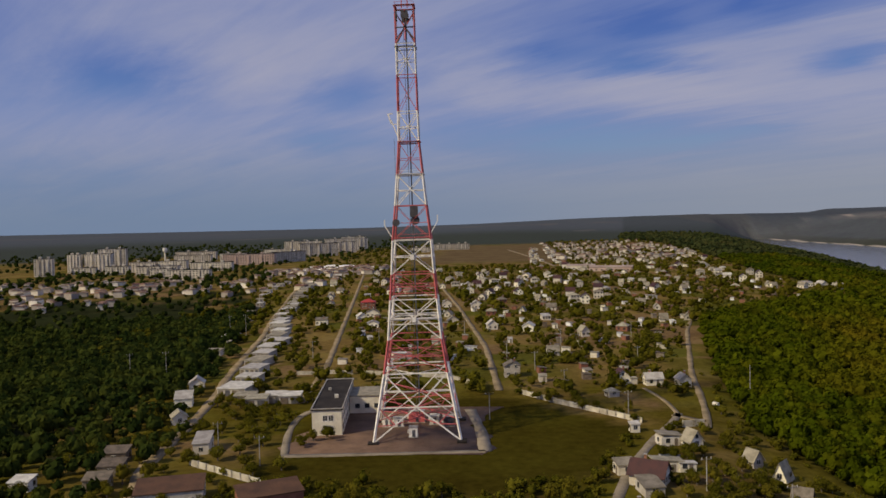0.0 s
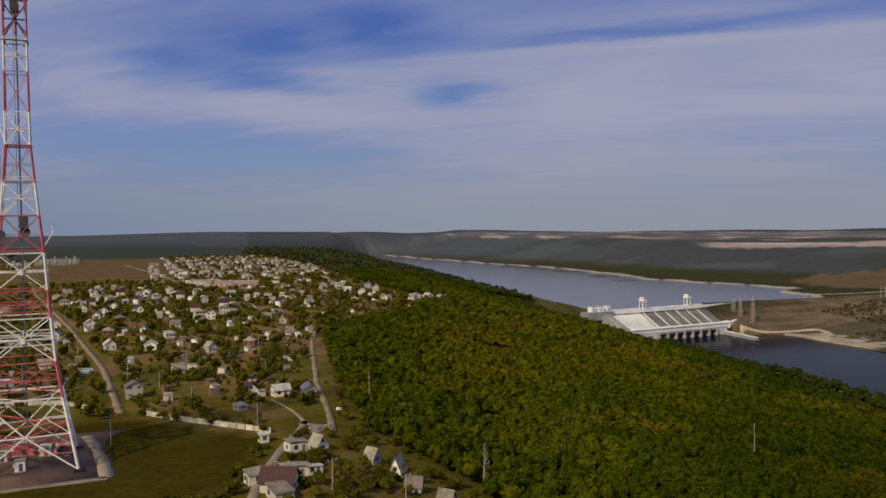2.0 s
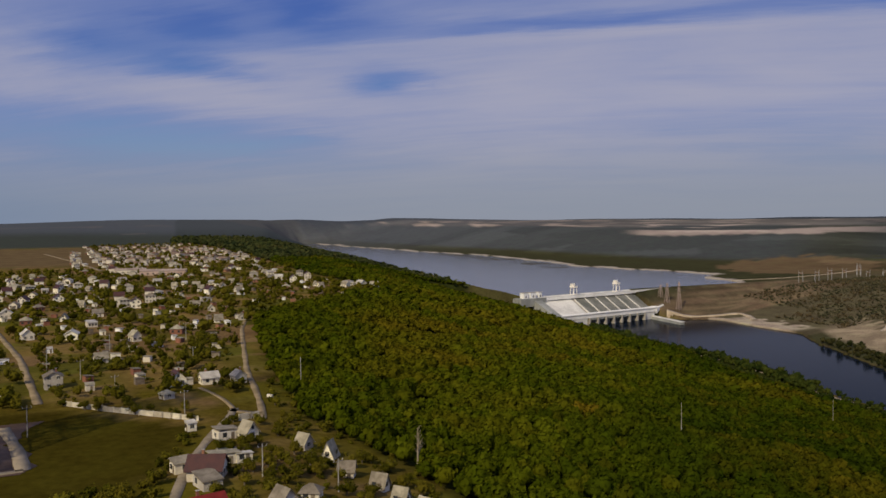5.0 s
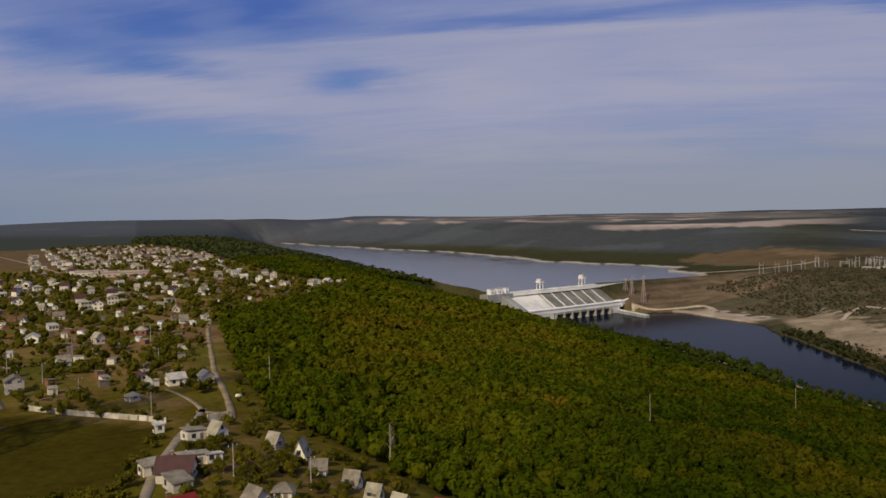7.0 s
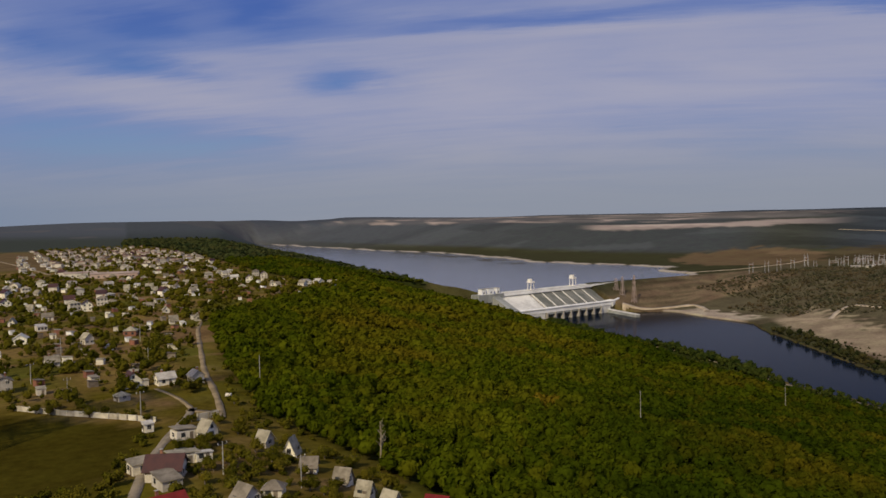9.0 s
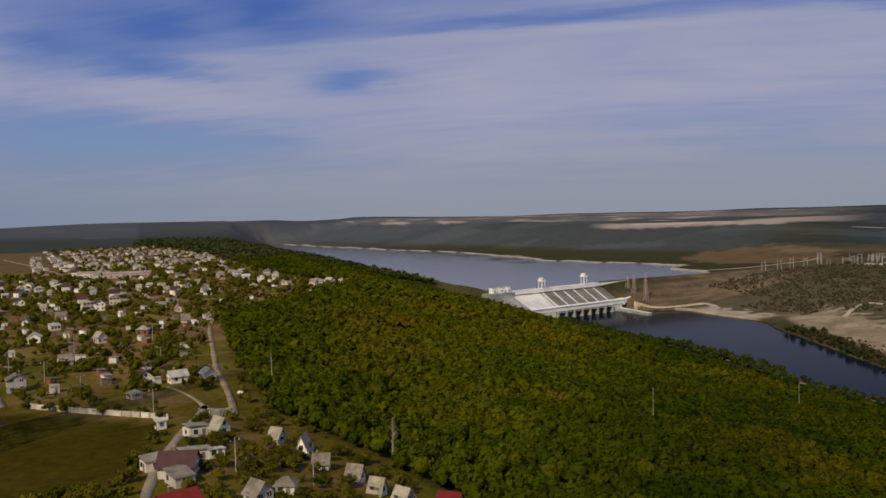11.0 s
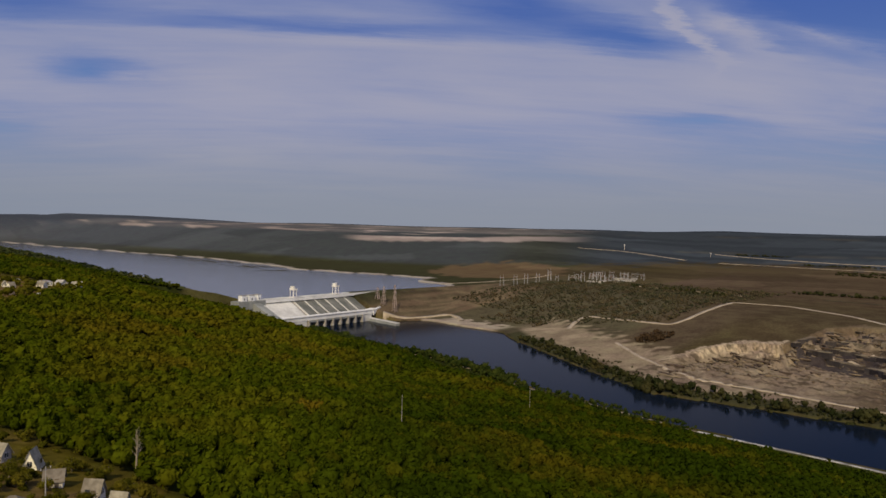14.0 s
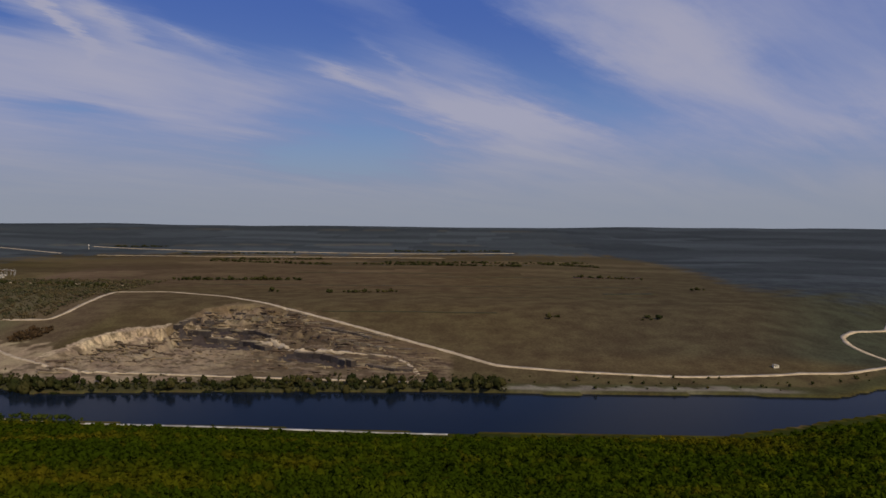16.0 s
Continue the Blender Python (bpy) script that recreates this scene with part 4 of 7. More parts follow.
    for sx, zz in ((-1, 60.6), (1, 61.6)):
        out = Vector((sx * 8.1, -5.4, zz + 4.6))
        part("side_arm", Build().beam((sx * 5.4, -5.4, zz), out, 0.3), WHITE_STEEL, tw)
        part("whip_antenna", Build().beam(out, out + Vector((0, 0, 1.8)), 0.36), WHITE_STEEL, tw)
    part("antenna_bracket", Build().beam((-2.9, -2.9, 91.6), (-5.2, -3, 97.6), 0.42).beam((-2.9, -2.9, 96.2), (-5.2, -3, 96.4), 0.26), WHITE_STEEL, tw)
    part("antenna_bracket", Build().beam((-5.2, -3, 96.6), (-6.0, -3, 99.4), 0.5).beam((-6.2, -3, 99.4), (-4.6, -3, 99.6), 0.4), WHITE_STEEL, tw)
    part("whip_antenna", Build().beam((-4.4, -3, 76), (-4.4, -3, 92), 0.12), GREY_STEEL, tw)
    for k in range(4):
        part("footing", Build().box(*(corner(k, 0) * 1.01).to_2d(), -0.4, 3.0, 3.0, 1.1), TAR, tw, "dark tarred leg footing")
    return tw


lattice_tower(-28.7, 242.0, 4.5)

# ---- yard, roads, fences ----
ribbon("yard", [(-36, 218), (-36, 274)], 54, YARD, "bare gravel yard round the tower's feet", lift=0.12, step=6, category="yard")
ribbon("path", [(-64, 216), (-36, 218.5), (-8, 221)], 2.4, ASPHALT, "pale path along the yard's edge", lift=0.2, category="path")
ribbon("path", [(-8, 221), (-9.5, 240), (-15, 270)], 3.4, ASPHALT, "pale concrete path beside the tower yard", lift=0.2, category="path")
ribbon("path", [(-63, 217), (-69, 240), (-72, 266), (-66, 276)], 2.2, ASPHALT, "pale path round the equipment building", lift=0.16, category="path")
ribbon("road", [(-86, 165), (-88, 181), (-99, 203), (-99, 215), (-104, 250), (-111, 290), (-121, 330), (-131, 380), (-147, 460), (-178, 580), (-212, 740), (-246, 937), (-330, 1300)], 3.8, DIRT_ROAD,
       "pale dirt road past the garages", lift=0.15)
ribbon("road", [(-76, 280), (-82, 343), (-101, 457), (-138, 680), (-198, 1038)], 2.9, DIRT_ROAD, "straight dirt track between gardens", lift=0.15)
ribbon("road", [(-6, 300), (-15, 404), (-42, 589), (-96, 921), (-130, 1180)], 2.9, DIRT_ROAD, "dirt track between gardens", lift=0.15)
ribbon("road", [(17, 155), (23.5, 187), (31.5, 214), (42, 240), (49, 252), (52, 264)], 2.7, ASPHALT, "narrow worn lane between the cottages", lift=0.15)
ribbon("track", [(51.5, 261), (52.4, 272), (51, 286), (47, 303)], 1.5, DIRT_ROAD, "narrow dirt track into the upper gardens", lift=0.15, category="track")
ribbon("track", [(57, 246), (59, 254), (64, 285), (70, 331), (76, 362), (85, 410), (94, 457), (104, 495)], 2.3, DIRT_ROAD, "dirt track along the edge of the wood", lift=0.15)
ribbon("track", [(50, 262), (58, 253)], 2.4, DIRT_ROAD, "short dirt track by the last gardens", lift=0.15)
ribbon("road", [(50, 1080), (30, 1300), (-20, 1700)], 5.0, DIRT_ROAD, "far track over the open field", lift=0.15)
ribbon("road", [(110, 1030), (90, 1180), (60, 1400)], 4.0, DIRT_ROAD, "far track at the village's edge", lift=0.15)
ribbon("embankment_road", [(float(west_shore(yy)) - 9, yy) for yy in (20, 60, 110, 160, 198, 250, 310)], 3.6, FADED_CONCRETE, "pale concrete embankment road along the river")
ribbon("embankment_road", [(float(west_shore(yy)) - 10, yy) for yy in (310, 400, 517, 606, 719, 810, 900)], 2.6, ASPHALT, "narrow grey embankment road behind the bank's trees")
ribbon("road", [(1022, 732), (1076, 757), (1118, 764), (1104, 720), (1092, 677), (1070, 610), (1060, 578), (1097, 572), (1190, 578), (1310, 600), (1322, 513), (1246, 394), (1110, 271), (1060, 213), (970, 97), (916, 26), (868, -24),
                (850, -96), (837, -212), (848, -324), (871, -400), (930, -480)], 6.5, PALE_ROAD, "dusty haul road round the quarry and along the river", lift=0.5)
ribbon("road", [(1290, -660), (1138, -573), (1099, -510), (1056, -476), (1020, -467), (987, -473), (950, -490)], 6.5, PALE_ROAD, "looping pale track on the far bank", lift=0.5)
ribbon("road", [(1243, 1226), (1370, 1212), (1500, 1225), (1651, 1240)], 5.0, PALE_ROAD, "road from the dam to the switchyard", lift=0.5)
ribbon("embankment", [(926, 1056), (945, 1036), (1000, 1020), (1048, 1012), (1036, 980), (1012, 948)], 8.0, PALE_ROAD, "pale embankment at the foot of the earth dam", lift=1.2, category="embankment")
ribbon("road", [(800, 60), (806, 200), (812, 330), (815, 420), (880, 520), (950, 600)], 4.5, PALE_ROAD, "track between quarry and river", lift=0.5)

ribbon("road", [(1031, 367), (1023, 303), (990, 254)], 5.0, PALE_ROAD, "pale ramp between two quarry benches", lift=0.5)
ribbon("road", [(1060, 310), (1044, 291), (983, 244), (933, 204), (905, 139), (896, 90), (870, 72), (830, 59)], 5.0, PALE_ROAD, "pale ramp winding down the quarry", lift=0.5)

ribbon("road", [(2500, 1200), (2560, 1017), (2530, 474), (2560, 100)], 8.0, PALE_ROAD, "far pale road along the foot of the hills", lift=0.6, step=20)
ribbon("road", [(2521, 1772), (2619, 1641), (2505, 1318)], 12.0, PALE_ROAD, "far pale road over the hills behind the switchyard", lift=0.6, step=20)
ribbon("road", [(2891, 1400), (2778, 900), (2771, 483), (2868, -135)], 12.0, PALE_ROAD, "far pale road between the distant fields", lift=0.6, step=20)
ribbon("road", [(1560, 1000), (1481, 873), (1461, 734), (1446, 640)], 4.5, PALE_ROAD, "pale track between the scrub and the fields", lift=0.5)
MARGIN = surf("field_margin", (0.050, 0.044, 0.020), (0.036, 0.034, 0.016), 0.05, 0.95)
for ax, ay, bx, by, wide in ((1090, 210, 1096, -30, 6), (1640, 560, 1622, 347, 8), (2140, 470, 2461, 160, 18), (1500, 520, 1512, -330, 9), (1745, 140, 1752, -160, 10), (2130, 420, 2225, -300, 16), (1270, 40, 1280, -280, 4.5), (1850, 420, 1862, 60, 11), (2420, 300, 2440, -350, 16)):
    ribbon("field_margin", [(ax, ay), ((ax + bx) / 2 + 4, (ay + by) / 2), (bx, by)], wide, MARGIN, "strip of dark grass between two fields", lift=0.3, category="field margin")

PLOUGHED = surf("ploughed_strip", (0.070, 0.042, 0.028), (0.050, 0.032, 0.022), 0.05, 0.95)
ribbon("ploughed_strip", [(1752, -211), (1756, -290), (1764, -362)], 30, PLOUGHED, "dark freshly ploughed strip in the fields", lift=0.4, category="field")
ribbon("ploughed_strip", [(1352, -215), (1360, -260), (1372, -305)], 26, MARGIN, "overgrown olive patch in the fields", lift=0.4, category="field")


def wall_run(name, pts, high, thick, material, label, panel=3.0):
    """A fence of concrete panels between posts."""
    fence = thing(name, pts[0][0], pts[0][1], land(*pts[0]), 0, label, "fence")
    x0, y0, z0 = pts[0][0], pts[0][1], land(*pts[0])
    rng = random.Random(len(pts) * 7 + int(pts[0][0]))
    for (ax, ay), (bx, by) in zip(pts, pts[1:]):
        n = max(1, int(math.hypot(bx - ax, by - ay) / panel))
        ang = math.degrees(math.atan2(by - ay, bx - ax))
        for k in range(n):
            cx, cy = ax + (bx - ax) * (k + 0.5) / n - x0, ay + (by - ay) * (k + 0.5) / n - y0
            lz = land(cx + x0, cy + y0) - z0
            part("panel", Build().box(0, 0, -0.2, panel * 0.97, thick, high + rng.uniform(-0.08, 0.06)), material, fence, "", pose(cx, cy, lz, 0, rng.uniform(-1, 1), ang))
            px, py = ax + (bx - ax) * k / n - x0, ay + (by - ay) * k / n - y0
            part("post", Build().box(0, 0, -0.2, 0.22, thick + 0.12, high + 0.15), material, fence, "", pose(px, py, lz, 0, 0, ang))
    return fence


FENCE = surf("whitewashed_fence", (0.62, 0.57, 0.46), (0.42, 0.38, 0.29), 0.4, 0.9, rand=0.2)
wall_run("concrete_fence", [(2, 294), (14, 279), (27, 265), (39, 252)], 1.9, 0.16, FENCE, "weathered concrete panel fence round the meadow")
wall_run("concrete_fence", [(-64, 334), (-46, 330), (-27, 324), (-14, 309)], 1.8, 0.16, FENCE, "weathered concrete panel fence behind the tower")
wall_run("concrete_fence", [(-86, 208), (-74, 200), (-62, 192), (-56, 186)], 1.9, 0.16, FENCE, "weathered concrete panel fence by the lane")
wall_run("concrete_fence", [(-92, 334), (-80, 336), (-68, 334)], 1.8, 0.16, FENCE, "weathered concrete panel fence beside the garden track")
wall_run("garden_wall", [(50, 247), (57, 249)], 2.2, 0.3, FENCE, "low pale wall at the lane's bend")


# ---- houses ----
def house(x, y, rz, w, l, h, rh=2.2, walls=PLASTER, roof=SLATE, style="gable", label="small plastered cottage with a grey slate roof", wins=2, chimney=True, door=True,
          name="house", group="", storeys=1, eave=0.45, annex=None, framed=True):
    """w along x, l along y (the ridge runs along y), walls h high, roof rh above them."""
    if 400 < y < 760 and not group:
        w, l = w * 0.84, l * 0.84
    ho = thing(name, x, y, land(x, y), rz, label, "house", group)
    b = Build()
    if style in ("gable", "a"):
        b.add([(-w / 2, -l / 2, -1), (w / 2, -l / 2, -1), (w / 2, -l / 2, h), (0, -l / 2, h + rh), (-w / 2, -l / 2, h),
               (-w / 2, l / 2, -1), (w / 2, l / 2, -1), (w / 2, l / 2, h), (0, l / 2, h + rh), (-w / 2, l / 2, h)],
              [(0, 1, 2, 3, 4), (9, 8, 7, 6, 5), (0, 5, 6, 1), (1, 6, 7, 2), (2, 7, 8, 3), (3, 8, 9, 4), (4, 9, 5, 0)])
    else:
        b.box(0, 0, -1, w, l, h + 1)
    part("wall", b, walls, ho)
    r = Build()
    t = 0.16
    if style in ("gable", "a"):
        sl = rh / (w / 2)
        for s in (-1, 1):
            e, ez = s * (w / 2 + eave), h - sl * eave
            pr = [(e, ez), (0, h + rh), (0, h + rh + t * 1.4), (e, ez + t)]
            r.add([(px, -l / 2 - eave, pz) for px, pz in pr] + [(px, l / 2 + eave, pz) for px, pz in pr],
                  [(0, 1, 2, 3), (7, 6, 5, 4), (0, 4, 5, 1), (1, 5, 6, 2), (2, 6, 7, 3), (3, 7, 4, 0)])
    elif style == "hip":
        e = eave
        k = min(w, l) / 2 * 0.9
        r.add([(-w / 2 - e, -l / 2 - e, h), (w / 2 + e, -l / 2 - e, h), (w / 2 + e, l / 2 + e, h), (-w / 2 - e, l / 2 + e, h), (0, -l / 2 + k, h + rh), (0, l / 2 - k, h + rh)],
              [(0, 1, 4), (2, 3, 5), (1, 2, 5, 4), (3, 0, 4, 5), (3, 2, 1, 0)])
    else:
        r.add([(-w / 2 - 0.25, -l / 2 - 0.25, h), (w / 2 + 0.25, -l / 2 - 0.25, h), (w / 2 + 0.25, l / 2 + 0.25, h + rh), (-w / 2 - 0.25, l / 2 + 0.25, h + rh),
               (-w / 2 - 0.25, -l / 2 - 0.25, h + 0.25), (w / 2 + 0.25, -l / 2 - 0.25, h + 0.25), (w / 2 + 0.25, l / 2 + 0.25, h + rh + 0.25), (-w / 2 - 0.25, l / 2 + 0.25, h + rh + 0.25)],
              [(3, 2, 1, 0), (4, 5, 6, 7), (0, 1, 5, 4), (1, 2, 6, 5), (2, 3, 7, 6), (3, 0, 4, 7)])
    part("roof", r, roof, ho)
    if chimney:
        ch = part("chimney", Build().box(w * 0.18, l * 0.15, h + rh * 0.3, 0.5, 0.6, rh * 0.7 + 0.9), BRICK, ho)
        part("chimney_cap", Build().box(w * 0.18, l * 0.15, h + rh + 0.9, 0.7, 0.8, 0.12), CONCRETE, ch)
    for sy in (-1, 1):
        for st in range(storeys):
            for k in range(wins):
                wx = (k + 0.5) / wins * w - w / 2
                win = part("window", Build().box(wx, sy * (l / 2 + 0.01), 0.9 + st * 2.8, 1.1, 0.08, 1.25), GLASS, ho)
                if framed:
                    part("window_frame", Build().box(wx, sy * (l / 2 + 0.03), 0.82 + st * 2.8, 1.26, 0.07, 0.09).box(wx, sy * (l / 2 + 0.03), 2.12 + st * 2.8, 1.26, 0.07, 0.09)
                     .box(wx, sy * (l / 2 + 0.03), 0.9 + st * 2.8, 0.07, 0.07, 1.25), WHITE_STEEL, win)
    if style == "gable" and rh > 2.4:
        part("attic_window", Build().box(0, -l / 2 - 0.01, h + rh * 0.25, 0.9, 0.08, min(1.1, rh * 0.4)), GLASS, ho)
    if door:
        part("door", Build().box(-w / 2 - 0.01, -l * 0.18, 0, 0.1, 0.95, 2.05), WOOD, ho)
    for sx in (1, -1):
        for st in range(storeys):
            if framed or sx > 0:
                part("window", Build().box(sx * (w / 2 + 0.01), l * 0.2, 0.9 + st * 2.8, 0.08, 1.2, 1.25), GLASS, ho)
    if annex:
        aw, al, ah, ax, ay = annex
        an = part("annex", Build().box(ax, ay, -1, aw, al, ah + 1), walls, ho)
        part("annex_roof", Build().box(ax, ay, ah, aw + 0.5, al + 0.5, 0.2), SLATE, an)
    return ho


def equipment_building():
    bd = thing("equipment_building", -59.0, 261.2, 0, 7.5, "two-storey cream equipment building with a dark tarred roof", "building")
    part("wall", Build().box(0, -1, -0.8, 9.0, 46, 8.4), CREAM, bd)
    part("roof", Build().box(0, -1, 7.6, 9.6, 46.6, 0.4), TAR, bd, "dark tarred flat roof")
    part("parapet", Build().box(0, -24.1, 8.0, 9.6, 0.3, 0.3).box(0, 22.1, 8.0, 9.6, 0.3, 0.3).box(4.65, -1, 8.0, 0.3, 46, 0.3).box(-4.65, -1, 8.0, 0.3, 46, 0.3), TIN, bd)
    for st in (1.3, 4.5):
        for k in (-0.75, 0.95):
            win = part("window", Build().box(k + 0.2, -24.02, st, 1.35, 0.1, 1.6), GLASS, bd)
            part("window_frame", Build().box(k + 0.2, -24.06, st - 0.12, 1.6, 0.1, 0.12).box(k + 0.2, -24.06, st + 1.6, 1.6, 0.1, 0.12).box(k + 0.2, -24.06, st, 0.1, 0.08, 1.6)
                 .box(k - 0.52, -24.06, st, 0.1, 0.08, 1.6).box(k + 0.92, -24.06, st, 0.1, 0.08, 1.6), WHITE_STEEL, win)
    for k in range(8):
        for st in (1.3, 4.5):
            part("window", Build().box(4.52, -21 + k * 5.6, st, 0.1, 2.0, 1.6), GLASS, bd)
            part("window", Build().box(-4.52, -21 + k * 5.6, st, 0.1, 2.0, 1.6), GLASS, bd)
    an = part("annex", Build().box(10.4, 10, -0.6, 11.4, 14, 6.4), CREAM, bd, "low whitewashed annex")
    part("annex_roof", Build().box(10.4, 10, 5.8, 11.9, 14.6, 0.3), SLATE, an)
    for k in range(3):
        part("annex_window", Build().box(7.2 + k * 3.2, 2.98, 1.8, 1.6, 0.1, 1.5), GLASS, an)
    part("vent_hood", Build().box(1.5, -8, 8.0, 1.2, 1.2, 1.0), TIN, bd)
    part("vent_hood", Build().box(-1.8, 4, 8.0, 1.0, 1.0, 0.8), TIN, bd)
    part("downpipe", Build().beam((4.4, -24.06, 0), (4.4, -24.06, 7.6), 0.14), TIN, bd)


equipment_building()


def shelter(x, y, rz, w, l, h, mat, label):
    s = thing("equipment_shelter", x, y, 0, rz, label, "shelter", "shelters under the tower")
    part("body", Build().box(0, 0, 0.3, w, l, h), mat, s)
    part("roof", Build().box(0, 0, h + 0.3, w + 0.3, l + 0.3, 0.15), TIN, s)
    part("door", Build().box(0.2, -l / 2 - 0.03, 0.35, 0.9, 0.08, 2.0), GREY_STEEL, s)
    part("plinth", Build().box(0, 0, -0.3, w + 0.5, l + 0.5, 0.6), CONCRETE, s)
    part("cooler", Build().box(-w / 2 - 0.25, 0, 1.2, 0.5, 0.9, 0.8), WHITE_STEEL, s)


shelter(-29.8, 236.5, 4, 2.4, 2.8, 2.6, WHITE_STEEL, "white equipment shelter between the tower legs")
shelter(-36, 248, 12, 3.0, 2.4, 2.5, WHITE_STEEL, "white equipment shelter beside the cable duct")
shelter(-39.5, 248, -8, 2.2, 2.2, 2.3, WHITE_STEEL, "small white equipment shelter")
shelter(-25, 251, 0, 2.8, 2.6, 2.6, SILICATE, "pale equipment shelter by the back leg")
shelter(-20.5, 249, 8, 3.2, 2.6, 2.8, DARK_STEEL, "dark green transformer hut")
shelter(-31, 254, 5, 5.0, 3.4, 3.4, RED_STEEL, "red-painted equipment hut under the tower")


# ---- cottages round the lane ----
GREYC, WHITEC = "small cottage with a grey slate gable roof", "whitewashed cottage with a grey gable roof"
house(32.0, 195.5, 66, 6.6, 8.0, 2.9, 2.6, PLASTER, RED_ROOF, "gable", "white house under a dark red gable roof", 3, eave=0.6)
house(31.0, 188.6, 12, 4.6, 6.6, 2.1, 0.9, SILICATE, SLATE, "flat", "grey-roofed wing built against the red-roofed house", 1, False, False)
house(27.3, 169.5, 102, 6.6, 7.6, 2.6, 1.8, BRICK, BRIGHT_RED, "gable", "low house with a bright red metal roof", 2)
house(27.2, 203.0, 14, 4.8, 3.6, 2.4, 0.8, PLASTER, SLATE, "flat", "lean-to shed with a grey slate roof", 1, False)
house(37.6, 205.0, 100, 3.4, 7.6, 2.5, 0.8, PLASTER, SLATE, "flat", "long low outbuilding with a pale flat roof", 2, False)
house(42.5, 204.6, 100, 1.8, 4.2, 2.0, 0.4, PLASTER, TIN, "flat", "small pale lean-to at the end of the outbuilding", 1, False)
house(42.6, 229, 104, 4.4, 6.2, 2.5, 0.8, PLASTER, SLATE, "flat", "carport with a flat grey roof and open front", 1, False)
house(48.3, 226, 24, 4.0, 4.2, 2.2, 2.7, PLASTER, SLATE, "gable", "narrow cottage with a steep slate gable", 1, False)
house(61, 214, 30, 3.3, 3.6, 2.1, 2.2, SILICATE, SLATE, "gable", "pale brick cottage with a steep slate roof", 1, False)
house(66.0, 206.5, -38, 3.3, 4.1, 1.0, 3.6, PLASTER, SLATE, "a", "tall A-frame cottage with a pale slate roof", 1, False)
house(65.5, 191, 62, 3.5, 3.9, 1.7, 2.0, PLASTER, SLATE, "gable", "whitewashed cottage with a steep grey roof", 1, False)
house(70.5, 181, 40, 3.1, 3.8, 1.2, 2.8, PLASTER, SLATE, "a", "A-frame cottage with a grey slate roof", 1, False)
house(72, 171, 36, 2.9, 3.4, 1.3, 2.6, PLASTER, SLATE, "a", "small whitewashed A-frame cottage", 1, False)
house(75.5, 164.5, 24, 3.3, 3.7, 1.5, 2.2, SILICATE, SLATE, "gable", "pale brick cottage with a grey gable", 1, False)
house(84, 158, 40, 4.6, 5.0, 2.0, 2.6, PLASTER, BRIGHT_RED, "gable", "cottage with a red gable roof at the wood's edge", 1, False)
house(43.5, 168, 20, 4.4, 4.4, 1.9, 2.4, PLASTER, SLATE, "gable", WHITEC, 2, False)
house(51, 173, 60, 3.8, 4.4, 1.9, 1.7, SILICATE, SLATE, "hip", "small cottage under a hipped slate roof", 1, False)
house(40, 312, 8, 6.2, 5.4, 2.6, 3.0, PLASTER, RED_ROOF, "gable", "white cottage with a dark brown gable roof", 2, annex=(2.6, 3, 2.2, 4.2, -1))
house(51.5, 310, 98, 4.8, 6.4, 2.6, 1.8, PLASTER, TIN, "gable", "white cottage with a zinc roof", 2)
house(62.0, 307, 10, 4.6, 4.8, 3.0, 1.6, PLASTER, TIN, "gable", "small white house with a pale metal roof", 1)
house(34, 290, 20, 4.0, 3.8, 1.8, 1.4, SILICATE, SLATE, "hip", "garden hut with a grey hipped roof", 1, False)
house(35, 242, 10, 2.6, 2.4, 2.3, 0.4, PLASTER, TIN, "flat", "small white kiosk beside the lane", 1, False)
house(-1.5, 328, 4, 6.2, 6.2, 4.6, 1.6, SILICATE, SLATE, "gable", "two-storey pale brick house with a grey roof", 2, storeys=2)
house(36, 438, 20, 5.4, 6.5, 3.2, 2.4, PLASTER, SLATE, "gable", WHITEC, 2)
house(-110, 594, 5, 13, 9, 5.0, 2.6, BRICK, SCARLET, "hip", "large house under a bright red hipped roof", 4, storeys=2)
house(-97, 541, 3, 10, 7, 3.2, 2.2, PLASTER, SLATE, "gable", WHITEC, 3)
house(-87, 484, 6, 9, 6, 2.8, 1.6, PLASTER, TIN, "gable", "low white house with a zinc roof", 3)
house(-123, 503, 8, 9, 6.5, 3.2, 1.2, PLASTER, SLATE, "flat", "flat-roofed whitewashed house beside the garden track", 3)
house(-39, 494, 8, 8, 6, 2.8, 2.4, PLASTER, SLATE, "gable", WHITEC, 2)
house(-29, 580, 4, 9, 7, 3.4, 2.6, PLASTER, TIN, "gable", "white house with a pale zinc roof", 3)
house(-14, 469, 12, 7, 6.5, 3.2, 2.4, PLASTER, TIN, "gable", "white cottage with a zinc roof", 2)
house(-51, 592, 4, 8, 6.5, 3.4, 2.4, PLASTER, SLATE, "gable", WHITEC, 2)
house(-41, 704, 4, 9, 7, 3.4, 2.4, PLASTER, SLATE, "gable", WHITEC, 2)
house(-88, 222, 12, 4.4, 8.4, 3.0, 1.4, PLASTER, TIN, "flat", "long whitewashed shed with a zinc roof", 1, False)
house(-118, 279, 18, 6.0, 6.4, 3.0, 1.8, PLASTER, TIN, "flat", "white shed with a pale metal roof", 1, False)
house(-125, 308, 18, 5.6, 6.0, 3.0, 2.0, PLASTER, TIN, "gable", "small white garden house with a zinc roof", 1, False)
house(-109, 254, 30, 4.6, 5.0, 2.6, 1.6, PLASTER, SLATE, "gable", GREYC, 1, False)
